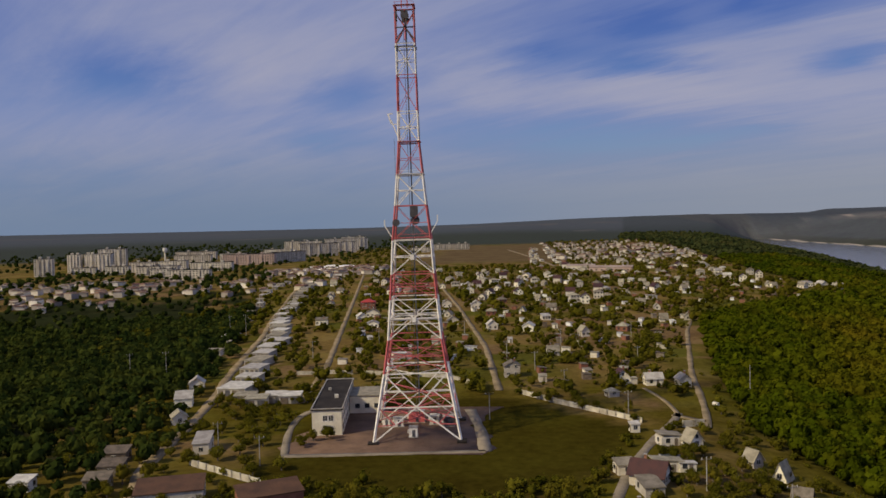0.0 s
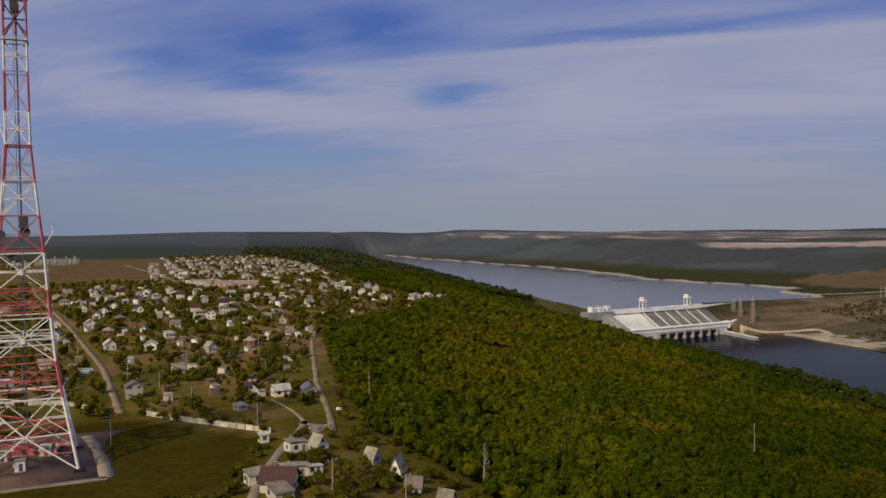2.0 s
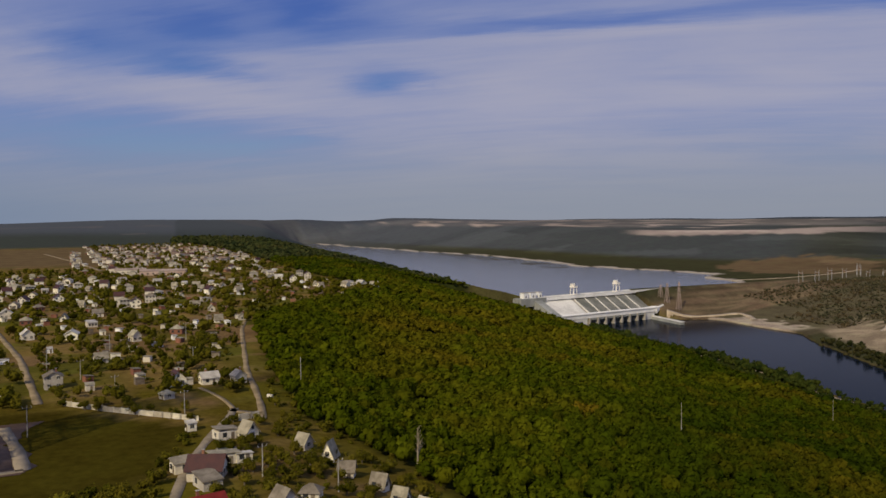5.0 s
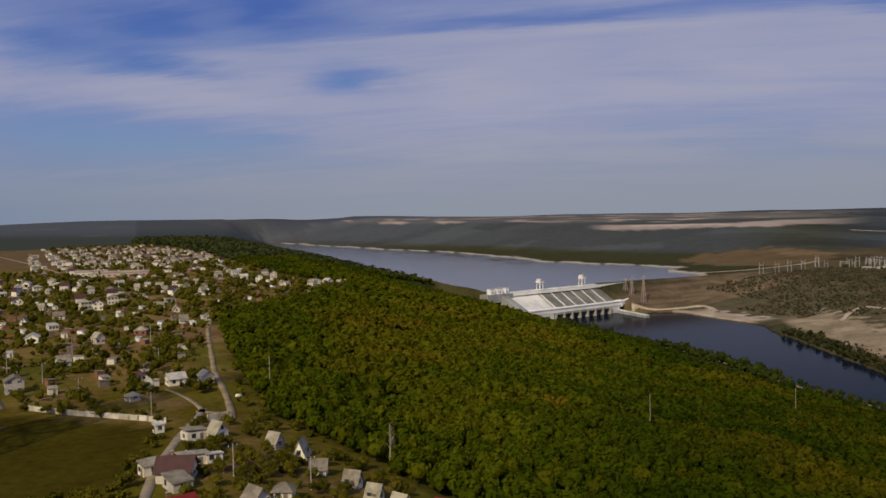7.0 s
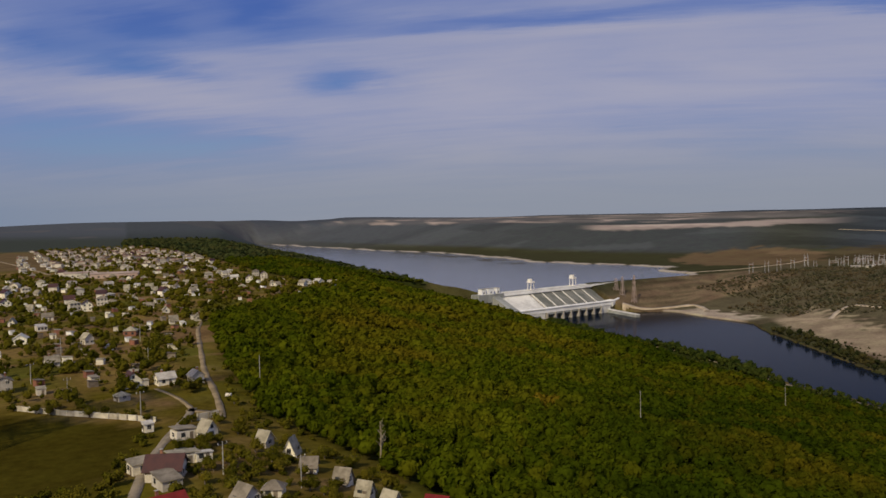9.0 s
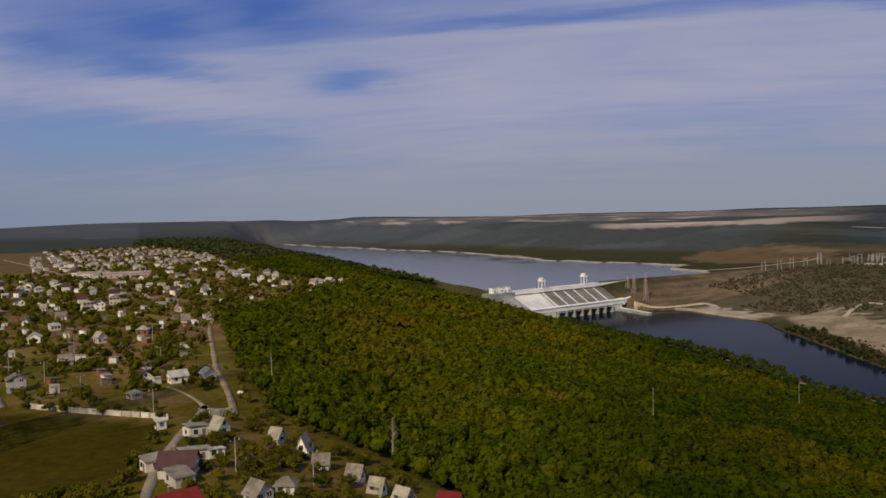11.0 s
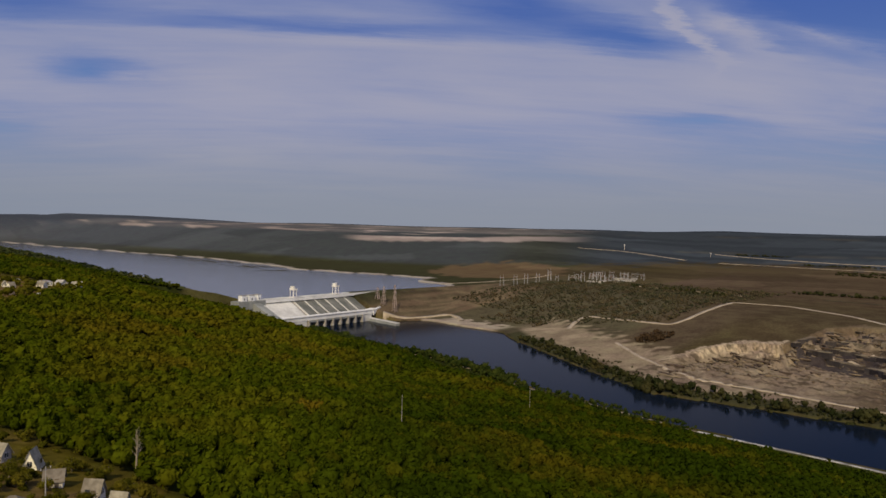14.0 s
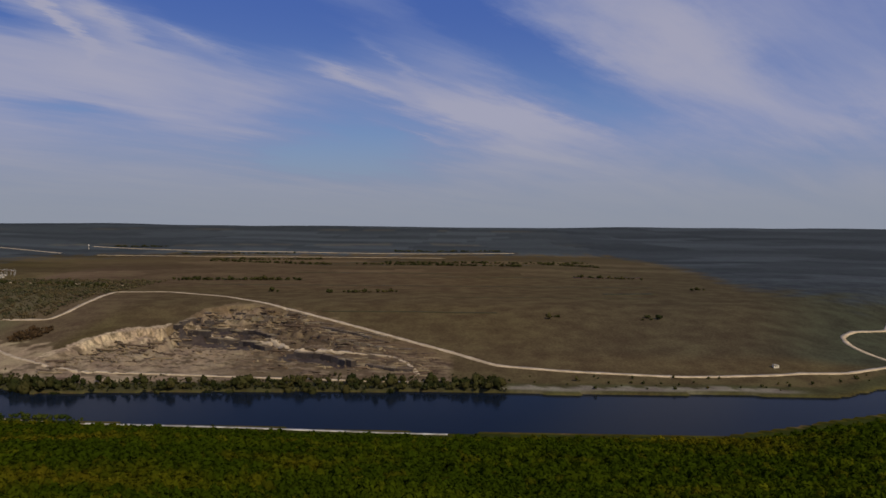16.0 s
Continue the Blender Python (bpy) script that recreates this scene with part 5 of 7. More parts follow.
house(-121, 189, 5, 5.0, 4.5, 2.4, 0.6, PLASTER, TIN, "flat", "low shed with a white metal roof", 1, False)
house(-102, 190, 12, 6.0, 4.5, 2.6, 0.8, WOOD, DULL_SLATE, "flat", "weathered timber shed with a slate roof", 1, False)
house(-104, 201, 8, 6.2, 4.6, 2.6, 0.9, WOOD, DULL_SLATE, "flat", "weathered timber shed with a slate roof", 1, False)
house(-109, 213, 8, 6.4, 4.8, 2.6, 0.9, WOOD, DULL_SLATE, "flat", "weathered timber shed with a slate roof", 1, False)
house(-79, 180, 18, 15, 9, 3.6, 1.0, SILICATE, BROWN_ROOF, "flat", "broad low workshop with a brown sheet roof", 3, False)
house(-55, 178, 28, 14, 8, 3.6, 0.8, BRICK, BROWN_ROOF, "flat", "brick workshop with a low brown roof", 3, False)

house(254, 702, 20, 8, 9, 3.2, 2.4, PLASTER, TIN, "gable", "white house with a zinc roof at the wood's edge", 2)
house(261, 686, 60, 7, 9, 3.0, 2.0, PLASTER, SLATE, "gable", "white house with a slate roof at the wood's edge", 2)
house(247, 716, 10, 8, 10, 3.2, 1.0, PLASTER, TIN, "flat", "long white house at the wood's edge", 3)
house(238, 700, 35, 7, 8, 3.0, 2.2, PLASTER, SLATE, "gable", WHITEC, 2)
house(876, -326, 6, 4.5, 5.5, 2.4, 1.0, PLASTER, TIN, "flat", "lone white hut beside the haul road", 1, False)


def garden_pool(x, y):
    p = thing("garden_pool", x, y, land(x, y), 0, "raised garden pool under a blue-grey cover", "pool")
    ring = Build()
    for k in range(14):
        a, b = 2 * math.pi * k / 14, 2 * math.pi * (k + 1) / 14
        ring.beam((2.4 * math.cos(a), 2.4 * math.sin(a), 0.5), (2.4 * math.cos(b), 2.4 * math.sin(b), 0.5), 0.8)
    part("wall", ring, TIN, p)
    part("cover", Build().beam((0, 0, 0.2), (0, 0, 0.95), 4.0, 14, 3.7), surf("pool_cover", (0.075, 0.09, 0.10), (0.05, 0.06, 0.07), 0.6, 0.6), p, "blue-grey sheet cover")


garden_pool(40.2, 215.5)


def water_tank(x, y, rz):
    t = thing("water_tank", x, y, land(x, y), rz, "white lying garden water tank", "tank")
    part("barrel", Build().beam((0, -1.0, 0.8), (0, 1.0, 0.8), 1.1, 12), PLASTER, t)
    for k in (-0.8, 0.8):
        part("cradle", Build().box(0, k, -0.2, 1.0, 0.25, 0.6), WOOD, t)


water_tank(66.5, 276, 40)


# ---- garages ----
def garage(x, y, rz, w, l, roof, label, n):
    g = thing("garage", x, y, land(x, y), rz, label, "garage", "row of garages")
    part("wall", Build().box(0, 0, -0.8, w, l, 3.5), SILICATE, g)
    part("roof", Build().add([(-w / 2 - 0.2, -l / 2 - 0.3, 2.7), (w / 2 + 0.2, -l / 2 - 0.3, 2.7), (w / 2 + 0.2, l / 2 + 0.3, 3.1), (-w / 2 - 0.2, l / 2 + 0.3, 3.1),
                              (-w / 2 - 0.2, -l / 2 - 0.3, 2.95), (w / 2 + 0.2, -l / 2 - 0.3, 2.95), (w / 2 + 0.2, l / 2 + 0.3, 3.35), (-w / 2 - 0.2, l / 2 + 0.3, 3.35)],
                             [(3, 2, 1, 0), (4, 5, 6, 7), (0, 1, 5, 4), (1, 2, 6, 5), (2, 3, 7, 6), (3, 0, 4, 7)]), roof, g)
    for k in range(n):
        part("garage_door", Build().box((k + 0.5) / n * w - w / 2, -l / 2 - 0.04, 0, w / n * 0.72, 0.1, 2.2), GREY_STEEL if k % 2 else WOOD, g)
    return g


rng = random.Random(5)
for k in range(30):
    f = k / 29
    y = 300 + 20.5 * k
    x = float(np.interp(y, [300, 345, 380, 460, 560, 740, 937], [-106, -112, -120, -136, -166, -200, -236])) + rng.uniform(-1.5, 1.5)
    garage(x, y, -8 + rng.uniform(-4, 4), rng.uniform(8, 12), rng.uniform(8, 12), rng.choice([TIN, SLATE]), "block of old garages with pale sheet roofs", 4)
for k in range(17):
    y = 395 + 30 * k
    x = float(np.interp(y, [380, 460, 560, 740, 937], [-150, -166, -196, -236, -268])) + rng.uniform(-4, 4)
    garage(x, y, rng.uniform(-14, 6), rng.uniform(5.5, 8.5), rng.uniform(5, 7), rng.choice([TIN, SLATE, SLATE]), "small garage with a pale roof among bushes", 2)
for x, y in ((-91, 279), (-86, 284), (-97, 284), (-80, 283)):
    garage(x, y, 6, 7.5, 6, rng.choice([TIN, SLATE]), "small garage with a pale roof by the garage road", 2)


# ---- the village behind ----
TRACKS = (((-82, 343), (-101, 457), (-138, 680), (-198, 1038)), ((-6, 300), (-15, 404), (-42, 589), (-96, 921), (-130, 1180)),
          ((-104, 250), (-121, 330), (-147, 460), (-178, 580), (-212, 740), (-246, 937)), ((57, 246), (59, 254), (64, 285), (76, 362), (94, 457)), ((50, 253), (52.4, 272), (47, 303)))


def off_track(x, y, clear):
    for line in TRACKS:
        for (ax, ay), (bx, by) in zip(line, line[1:]):
            t = max(0, min(1, ((x - ax) * (bx - ax) + (y - ay) * (by - ay)) / ((bx - ax) ** 2 + (by - ay) ** 2)))
            if math.hypot(x - ax - t * (bx - ax), y - ay - t * (by - ay)) < clear:
                return False
    return True


MODELS = []


def village_models():
    """Eight kinds of village house, built far below the view's edge and then set out as copies."""
    kinds = ((6.5, 7.5, 2.8, 2.2, PLASTER, SLATE, "gable", "whitewashed village house with a grey slate roof", 2),
             (7.5, 9, 3.0, 2.0, PLASTER, TIN, "gable", "white village house with a pale zinc roof", 2),
             (8.5, 8.5, 5.4, 2.0, SILICATE, SLATE, "hip", "two-storey pale brick house with a grey hipped roof", 3),
             (7.5, 8.5, 5.2, 2.6, PLASTER, RED_ROOF, "gable", "two-storey white house with a dark red roof", 2),
             (5, 6, 2.4, 2.2, SILICATE, SLATE, "gable", "small pale brick garden house with a slate roof", 1),
             (6, 10, 2.7, 0.7, PLASTER, TIN, "flat", "long low house with a pale flat roof", 3),
             (7.5, 7.5, 3.0, 2.2, BRICK, SLATE, "hip", "red brick house with a grey hipped roof", 2),
             (4.6, 5.4, 2.2, 2.8, PLASTER, SLATE, "gable", "narrow white garden cottage with a steep roof", 1))
    for k, (w, l, h, rh, wall, roof, style, label, wins) in enumerate(kinds):
        MODELS.append(house(-70 + 24 * k, 760 + 13 * (k % 3), 10 * k, w * 0.86, l * 0.86, h * 0.95, rh, wall, roof, style, label, wins, chimney=k % 2 == 0, group="village houses", framed=False, storeys=2 if h > 5 else 1))


village_models()


def settle():
    rng = random.Random(21)
    taken = [(o.location.x, o.location.y) for o in scene.objects if o.name.startswith(("house", "garage")) and o.parent is None]
    taken += [(112 + 12 * k, 962 - 3 * k) for k in range(-3, 4)] + [(78 + 10 * k, 1000) for k in range(-1, 2)]  # ground of the two halls
    count = 0
    for gap, x0, x1, y0, y1, chance in ((21, -250, 120, 370, 700, 0.29), (25, -240, 330, 700, 1010, 0.50), (29, 30, 400, 1010, 1700, 0.62)):
        y = y0
        while y < y1:
            x = x0
            while x < x1:
                hx, hy = x + rng.uniform(-9, 9), y + rng.uniform(-9, 9)
                x += gap
                pick, turn, luck = rng.choice(MODELS), rng.uniform(-25, 25) + rng.choice((0, 90)), rng.random()
                if luck > chance or hx > village_edge(hy) - 9 or not off_track(hx, hy, 10) or count >= 296:
                    continue
                if hx < np.interp(hy, [300, 460, 740, 1010], [-80, -105, -175, -225]):
                    continue
                if any(abs(hx - a) < 11 and abs(hy - b) < 11 for a, b in taken):
                    continue
                if hy < 600 and pick in (MODELS[2], MODELS[3]):
                    pick = MODELS[4]
                taken.append((hx, hy))
                copy_thing(pick, pose(hx, hy, land(hx, hy), 0, 0, turn))
                count += 1
            y += gap
    return taken


BUILT = settle()


def garden_sheds():
    """Small sheds, privies and glasshouses that stand about the plots."""
    models = []
    for k, (w, l, h, wall, roof, label) in enumerate(((2.6, 3.4, 2.1, WOOD, DULL_SLATE, "weathered plank garden shed with a sooty roof"), (3.0, 4.0, 2.2, PLASTER, SLATE, "whitewashed garden shed with a slate roof"),
                                                       (2.4, 6.0, 1.9, WHITE_PAINT, TIN, "long pale glasshouse with a whitened roof"), (3.4, 3.0, 2.2, BRICK, SLATE, "small brick outhouse with a slate roof"))):
        x, y = 20 + 12 * k, 395 + 9 * k
        t = thing("garden_shed", x, y, land(x, y), 15 * k, label, "shed", "garden sheds")
        part("wall", Build().box(0, 0, -0.6, w, l, h + 0.6), wall, t)
        part("roof", Build().prism([(-l / 2 - 0.2, h), (l / 2 + 0.2, h + 0.35), (l / 2 + 0.2, h + 0.47), (-l / 2 - 0.2, h + 0.12)], -w / 2 - 0.2, w / 2 + 0.2), roof, t)
        part("door", Build().box(w * 0.15, -l / 2 - 0.03, 0, 0.8, 0.08, 1.8), WOOD, t)
        models.append(t)
    rng = random.Random(91)
    taken, count = [(t.location.x, t.location.y) for t in models] + BUILT, 0
    while count < 165:
        y = 300 + 560 * rng.random() ** 1.3
        x = rng.uniform(float(np.interp(y, [280, 460, 740, 1010], [-74, -98, -168, -220])), float(village_edge(y)) - 8)
        if not off_track(x, y, 5) or any(abs(x - a) < 7.5 and abs(y - b) < 7.5 for a, b in taken):
            continue
        if y < 345 and -75 < x < 5 or x < 5 and y < 300:
            continue
        taken.append((x, y))
        copy_thing(models[min(3, int(4 * rng.random()))], pose(x, y, land(x, y), 0, 0, rng.uniform(-25, 25) + rng.choice((0, 90, 180))))
        count += 1


garden_sheds()


def far_houses():
    """Roofs and walls of the farthest streets, too small to tell apart."""
    rng = random.Random(8)
    walls, roofs = Build(), Build()
    spots = [(rng.uniform(60, 430), rng.uniform(1150, 2050)) for _ in range(300)] + [(rng.uniform(-330, -180), rng.uniform(1010, 1130)) for _ in range(90)]
    spots += [(rng.uniform(-640, -380), rng.uniform(690, 960)) for _ in range(110)] + [(rng.uniform(-420, -200), rng.uniform(760, 1010)) for _ in range(50)]
    for x, y in spots:
        if x > village_edge(y) - 14 or (-190 < x < 60 and y > 1150):
            continue
        w, l, h, r = rng.uniform(5.5, 10), rng.uniform(6, 12), rng.uniform(2.6, 5.4), rng.uniform(-30, 30)
        z = land(x, y)
        walls.box(x, y, z - 1, w, l, h + 1, r)
        roofs.box(x, y, z + h, w + 0.8, l + 0.8, 0.4, r)
        roofs.box(x, y, z + h + 0.4, w * 0.6, l + 0.6, 0.8, r)
    FAR_WALLS = surf("far_plaster", (0.74, 0.68, 0.58), (0.40, 0.34, 0.27), 0.02, 0.9, rand=0.4, island=True)
    tagged(solid("far_house_walls", walls, FAR_WALLS, "pale walls of the farthest village houses", "houses"), kind="stuff")
    ROOFS = surf("far_roofs", (0.34, 0.29, 0.23), (0.24, 0.13, 0.095), 0.02, 0.8, rand=0.4, island=True)
    tagged(solid("far_house_roofs", roofs, ROOFS, "slate and metal roofs of the farthest village houses", "houses"), kind="stuff")


far_houses()


# ---- the town ----
PINK = surf("pink_block_brick", (0.52, 0.40, 0.34), (0.42, 0.31, 0.26), 0.08, 0.9)
PANELS = surf("pale_block_panels", (0.68, 0.62, 0.51), (0.48, 0.43, 0.35), 0.08, 0.9, rand=0.18)


def block(x, y, rz, w, d, storeys, wall=PANELS, label="pale concrete apartment block with rows of windows"):
    h = storeys * 2.9 + 1.2
    b = thing("apartment_block", x, y, land(x, y), rz, label, "apartment block", "blocks of the town")
    part("wall", Build().box(0, 0, -1, w, d, h + 1), wall, b)
    part("roof", Build().box(0, 0, h, w + 0.6, d + 0.6, 0.6), TAR, b)
    for k in (-0.2, 0.25):
        part("stair_head", Build().box(k * w, 0, h + 0.6, 4, 4, 2.4), wall, b)
    wins = Build()
    n = max(3, int(w / 4.2))
    for s in range(storeys):
        for k in range(n):
            wx = (k + 0.5) / n * w - w / 2
            for sy in (-1, 1):
                wins.box(wx, sy * (d / 2 + 0.02), 1.6 + s * 2.9, 2.0, 0.12, 1.5)
        for sx in (-1, 1):
            wins.box(sx * (w / 2 + 0.02), 0, 1.6 + s * 2.9, 0.12, 1.6, 1.5)
    tagged(part("glazing", wins, GLASS, b, "rows of small dark windows"), kind="stuff")
    for k in range(1, 4):
        part("loggia", Build().box(k / 4 * w - w / 2, -d / 2 - 0.6, 2.6, 2.8, 1.2, h - 4.5), wall, b)
    return b


block(-722, 1262, 10, 20, 14, 10)
block(-700, 1270, 10, 15, 14, 10)
block(-672, 1262, 10, 24, 16, 10)
block(-700, 1345, 12, 46, 14, 12)
block(-728, 1185, 14, 26, 13, 9)
block(-681, 1218, 10, 36, 12, 3)
block(-601, 1170, 8, 34, 14, 4)
block(-590, 1230, 8, 40, 14, 5)
block(-545, 1240, 6, 44, 14, 5)
block(-474, 1045, 6, 30, 13, 4)
block(-417, 1000, 4, 52, 13, 4, label="long white school building with rows of windows")
block(-520, 1130, 6, 60, 14, 4)
block(-470, 1210, 4, 64, 14, 4)
block(-671, 1640, 5, 84, 14, 6)
block(-620, 1500, 6, 70, 14, 5)
block(-555, 1540, 6, 50, 14, 5)
block(-465, 1370, 4, 90, 14, 6, PINK, "long pinkish brick apartment block")
block(-415, 1430, 60, 80, 14, 6)
block(-500, 1810, 10, 60, 15, 10)
block(-455, 1760, 10, 46, 15, 10)
block(-520, 1720, 8, 60, 14, 5)
block(-415, 1660, 22, 80, 14, 9)
block(-400, 1850, 20, 56, 14, 8)
block(-435, 1980, 16, 84, 14, 10)
block(-410, 2080, 22, 40, 14, 9)
block(-478, 2330, 10, 70, 15, 9)
block(-165, 1810, 5, 50, 14, 4, SILICATE, "sand-coloured brick building on the open field")
block(-124, 1800, 5, 34, 14, 4, SILICATE, "sand-coloured brick building on the open field")
block(-205, 1700, 5, 40, 16, 3)


def market():
    rng = random.Random(14)
    for k in range(26):
        x, y = rng.uniform(-300, -205), rng.uniform(1045, 1200)
        m = thing("market_hall", x, y, land(x, y), rng.uniform(-12, 12), "low market shed with a white metal roof", "shed", "market sheds")
        w, l = rng.uniform(9, 22), rng.uniform(6, 10)
        part("wall", Build().box(0, 0, -0.5, w, l, 3.6), SILICATE, m)
        part("roof", Build().prism([(-l / 2 - 0.4, 3.1), (l / 2 + 0.4, 3.1), (0, 4.2)], -w / 2 - 0.4, w / 2 + 0.4), WHITE_STEEL, m)


market()


def water_tower(x, y, size=1.0):
    t = thing("water_tower", x, y, land(x, y), 0, "slim pale water tower above the far roofs and fields", "tower")
    t.scale = (size, size, size)
    part("shaft", Build().beam((0, 0, -1), (0, 0, 26), 2.6, 10), PANELS, t)
    part("tank", Build().beam((0, 0, 25), (0, 0, 28), 3.0, 12, 6.5).beam((0, 0, 28), (0, 0, 33), 6.5, 12), WHITE_STEEL, t)


water_tower(-640, 1420)


def long_hall(x, y, rz, w, d, h, wall, label):
    b = thing("long_hall", x, y, land(x, y), rz, label, "building", "long halls of the village")
    part("wall", Build().box(0, 0, -1, w, d, h + 1), wall, b)
    part("roof", Build().prism([(-d / 2 - 0.5, h), (d / 2 + 0.5, h), (0, h + 1.8)], -w / 2 - 0.5, w / 2 + 0.5), PINK_ROOF, b)
    for k in range(int(w / 6)):
        part("window", Build().box(k * 6 - w / 2 + 3, -d / 2 - 0.03, 1.2, 2.2, 0.12, 1.4), GLASS, b)


PINK_ROOF = surf("faded_pink_roof", (0.38, 0.30, 0.25), (0.28, 0.215, 0.18), 0.1, 0.9)
long_hall(110, 962, -14, 50, 13, 5, PINK, "long low pinkish hall of the village")
long_hall(78, 1000, -8, 34, 12, 5, PANELS, "long low white hall of the village")


# ---- dam ----
def dam():
    """Power station: crest deck, sloping intake face with ribs, lower deck over the turbine bays. x runs along the crest, -y downstream."""
    d = thing("power_dam", 692.3, 1092.6, -3.9, 8.5, "white concrete hydroelectric dam with turbine bays over dark water", "dam")
    d.scale = (1.065, 1.065, 1.065)
    L = 262.0
    machine = surf("weathered_machine_hall_slope", (0.20, 0.20, 0.175), (0.12, 0.125, 0.11), 0.05, 0.85, streak=(1, 1, 0.25))
    part("crest_deck", Build().box(L / 2 + 2, 2, -62.6, L, 14.6, 4.0), DECK, d, "pale crest deck")
    part("upstream_wall", Build().box(L / 2, 4, -112, L - 6, 9, 48), DAM_FACE, d)
    part("crest_parapet", Build().box(L / 2 + 2, -5.0, -58.6, L, 0.6, 1.3), PALE_CONCRETE, d)
    part("crest_parapet", Build().box(L / 2 + 2, 9.0, -58.6, L, 0.6, 1.3), PALE_CONCRETE, d)
    # sloping face from crest to lower deck
    part("slope", Build().prism([(-2, -64), (-40, -86), (-40, -112), (-2, -112)], -4, 206), CONCRETE, d, "stained sloping concrete face")
    part("spillway", Build().prism([(-2.2, -63.4), (-40, -84.9), (-40, -89), (-2.2, -70)], 8, 66), PALE_CONCRETE, d, "smooth pale spillway apron")
    for k in range(6):
        x = 72 + k * 22.5
        part("rib", Build().prism([(-2.2, -62.4), (-40, -83.6), (-40, -87), (-2.2, -68)], x - 0.7, x + 0.7), PALE_CONCRETE, d)
        part("penstock_gate", Build().prism([(-3, -63.6), (-39, -84.4), (-39, -87), (-3, -67)], x + 1.5, x + 21), machine, d)
    part("lower_deck", Build().box(95, -48, -87, 210, 18, 5.2), DECK, d, "broad white lower deck")
    part("deck_kerb", Build().box(95, -57.4, -81.8, 210, 0.8, 1.2), PALE_CONCRETE, d)
    part("deck_nose", Build().add([(198, -58, -90), (222, -52, -79.5), (222, -44, -79.5), (198, -39, -90), (198, -58, -81.6), (222, -52, -78.2), (222, -44, -78.2), (198, -39, -81.6)],
                                   [(3, 2, 1, 0), (4, 5, 6, 7), (0, 1, 5, 4), (1, 2, 6, 5), (2, 3, 7, 6), (3, 0, 4, 7)]), DECK, d, "pointed white end of the lower deck")
    part("bay_wall", Build().box(112, -45, -112, 124, 8, 25.4), GATE, d, "dark recess behind the turbine bays")
    for k in range(8):
        x = 52 + k * 17
        part("pier", Build().box(x, -53, -112, 2.2, 13, 25.2), CONCRETE, d)
        if k < 7:
            part("bay_gate", Build().box(x + 8.5, -50.5, -106, 14, 1.0, 12), GATE, d)
            part("bay_lintel", Build().box(x + 8.5, -55, -90, 14, 6, 2.8), DAM_FACE, d)
    part("end_block", Build().box(184, -46, -112, 22, 20, 25.2), PALE_CONCRETE, d)
    part("end_block", Build().box(20, -48, -112, 58, 17, 25.2), PALE_CONCRETE, d)
    for k in range(2):
        part("archway", Build().box(14 + k * 20, -57.2, -101, 9, 1.2, 10), GATE, d)
    part("abutment_wall", Build().prism([(-62, -112), (14, -112), (14, -60), (-2, -60), (-62, -86)], -10, 4), DAM_FACE, d)
    part("training_wall", Build().box(-18, -54, -97, 30, 3, 8), PALE_CONCRETE, d)
    part("training_wall", Build().box(14, -66, -108, 60, 3, 12), DAM_FACE, d)
    for k, w in ((-22, 8.5), (-8, 11), (6, 6)):
        sh = part("shaft_house", Build().box(k, 4, -70, w, 9, 20.0), WHITE_PAINT, d, "white shaft house")
        part("shaft_roof", Build().box(k, 4, -50, w + 0.8, 9.8, 0.5), TIN, sh)
        part("shaft_door", Build().box(k, -0.56, -57, 2.2, 0.12, 3.0), GREY_STEEL, sh)
    part("plinth", Build().box(-12, 3, -70, 50, 18, 12), DAM_FACE, d)
    return d


dam()


def gantry_crane(u, height_m):
    """A gantry crane that stands on the crest."""
    m = pose(692.3, 1092.6, -3.9, 0, 0, 8.5) @ (Vector((u, 2, -58.6)) * 1.065)
    g = thing("gantry_crane", m.x, m.y, m.z, 8.5, "white gantry crane standing on the dam's crest", "crane", "crest cranes")
    height_m *= 1.065
    for sx in (-3.6, 3.6):
        for sy in (-4.2, 4.2):
            part("leg", Build().beam((sx, sy, 0), (sx * 0.75, sy * 0.9, height_m * 0.72), 0.95), WHITE_STEEL, g)
        part("sill_beam", Build().box(sx, 0, 0.2, 1.2, 10, 1.0), WHITE_STEEL, g)
    part("bridge", Build().box(0, 0, height_m * 0.70, 8, 11, 2.6), WHITE_STEEL, g)
    part("machine_house", Build().box(-0.8, 1, height_m * 0.70 + 2.6, 5.2, 6, 3.6), WHITE_STEEL, g)
    part("jib", Build().beam((1, -3, height_m * 0.82), (-6.5, -8, height_m * 1.05), 1.1), WHITE_STEEL, g)
    part("mast_top", Build().beam((1.2, 0, height_m * 0.8), (1.2, 0, height_m * 1.08), 1.0), WHITE_STEEL, g)
    return g


gantry_crane(76, 17)
gantry_crane(170, 18)


def pylon(x, y, h, w, label="tall lattice power pylon", mat=GREY_STEEL):
    p = thing("power_pylon", x, y, land(x, y), 8, label, "pylon", "power pylons")
    for sx in (-1, 1):
        for sy in (-1, 1):
            part("leg", Build().beam((sx * w, sy * w, -1), (sx * w * 0.15, sy * w * 0.15, h), 0.6), mat, p)
    for k in range(5):
        z0, z1 = h * k / 5, h * (k + 1) / 5
        a, b = w * (1 - 0.85 * k / 5), w * (1 - 0.85 * (k + 1) / 5)
        for side in (-1, 1):
            for way in (-1, 1):
                part("brace", Build().beam((way * a, side * a, z0), (-way * b, side * b, z1), 0.34), mat, p)
    for k in (0.74, 0.88):
        part("cross_arm", Build().beam((-w * 1.9, 0, h * k), (w * 1.9, 0, h * k), 0.5), mat, p)
    return p


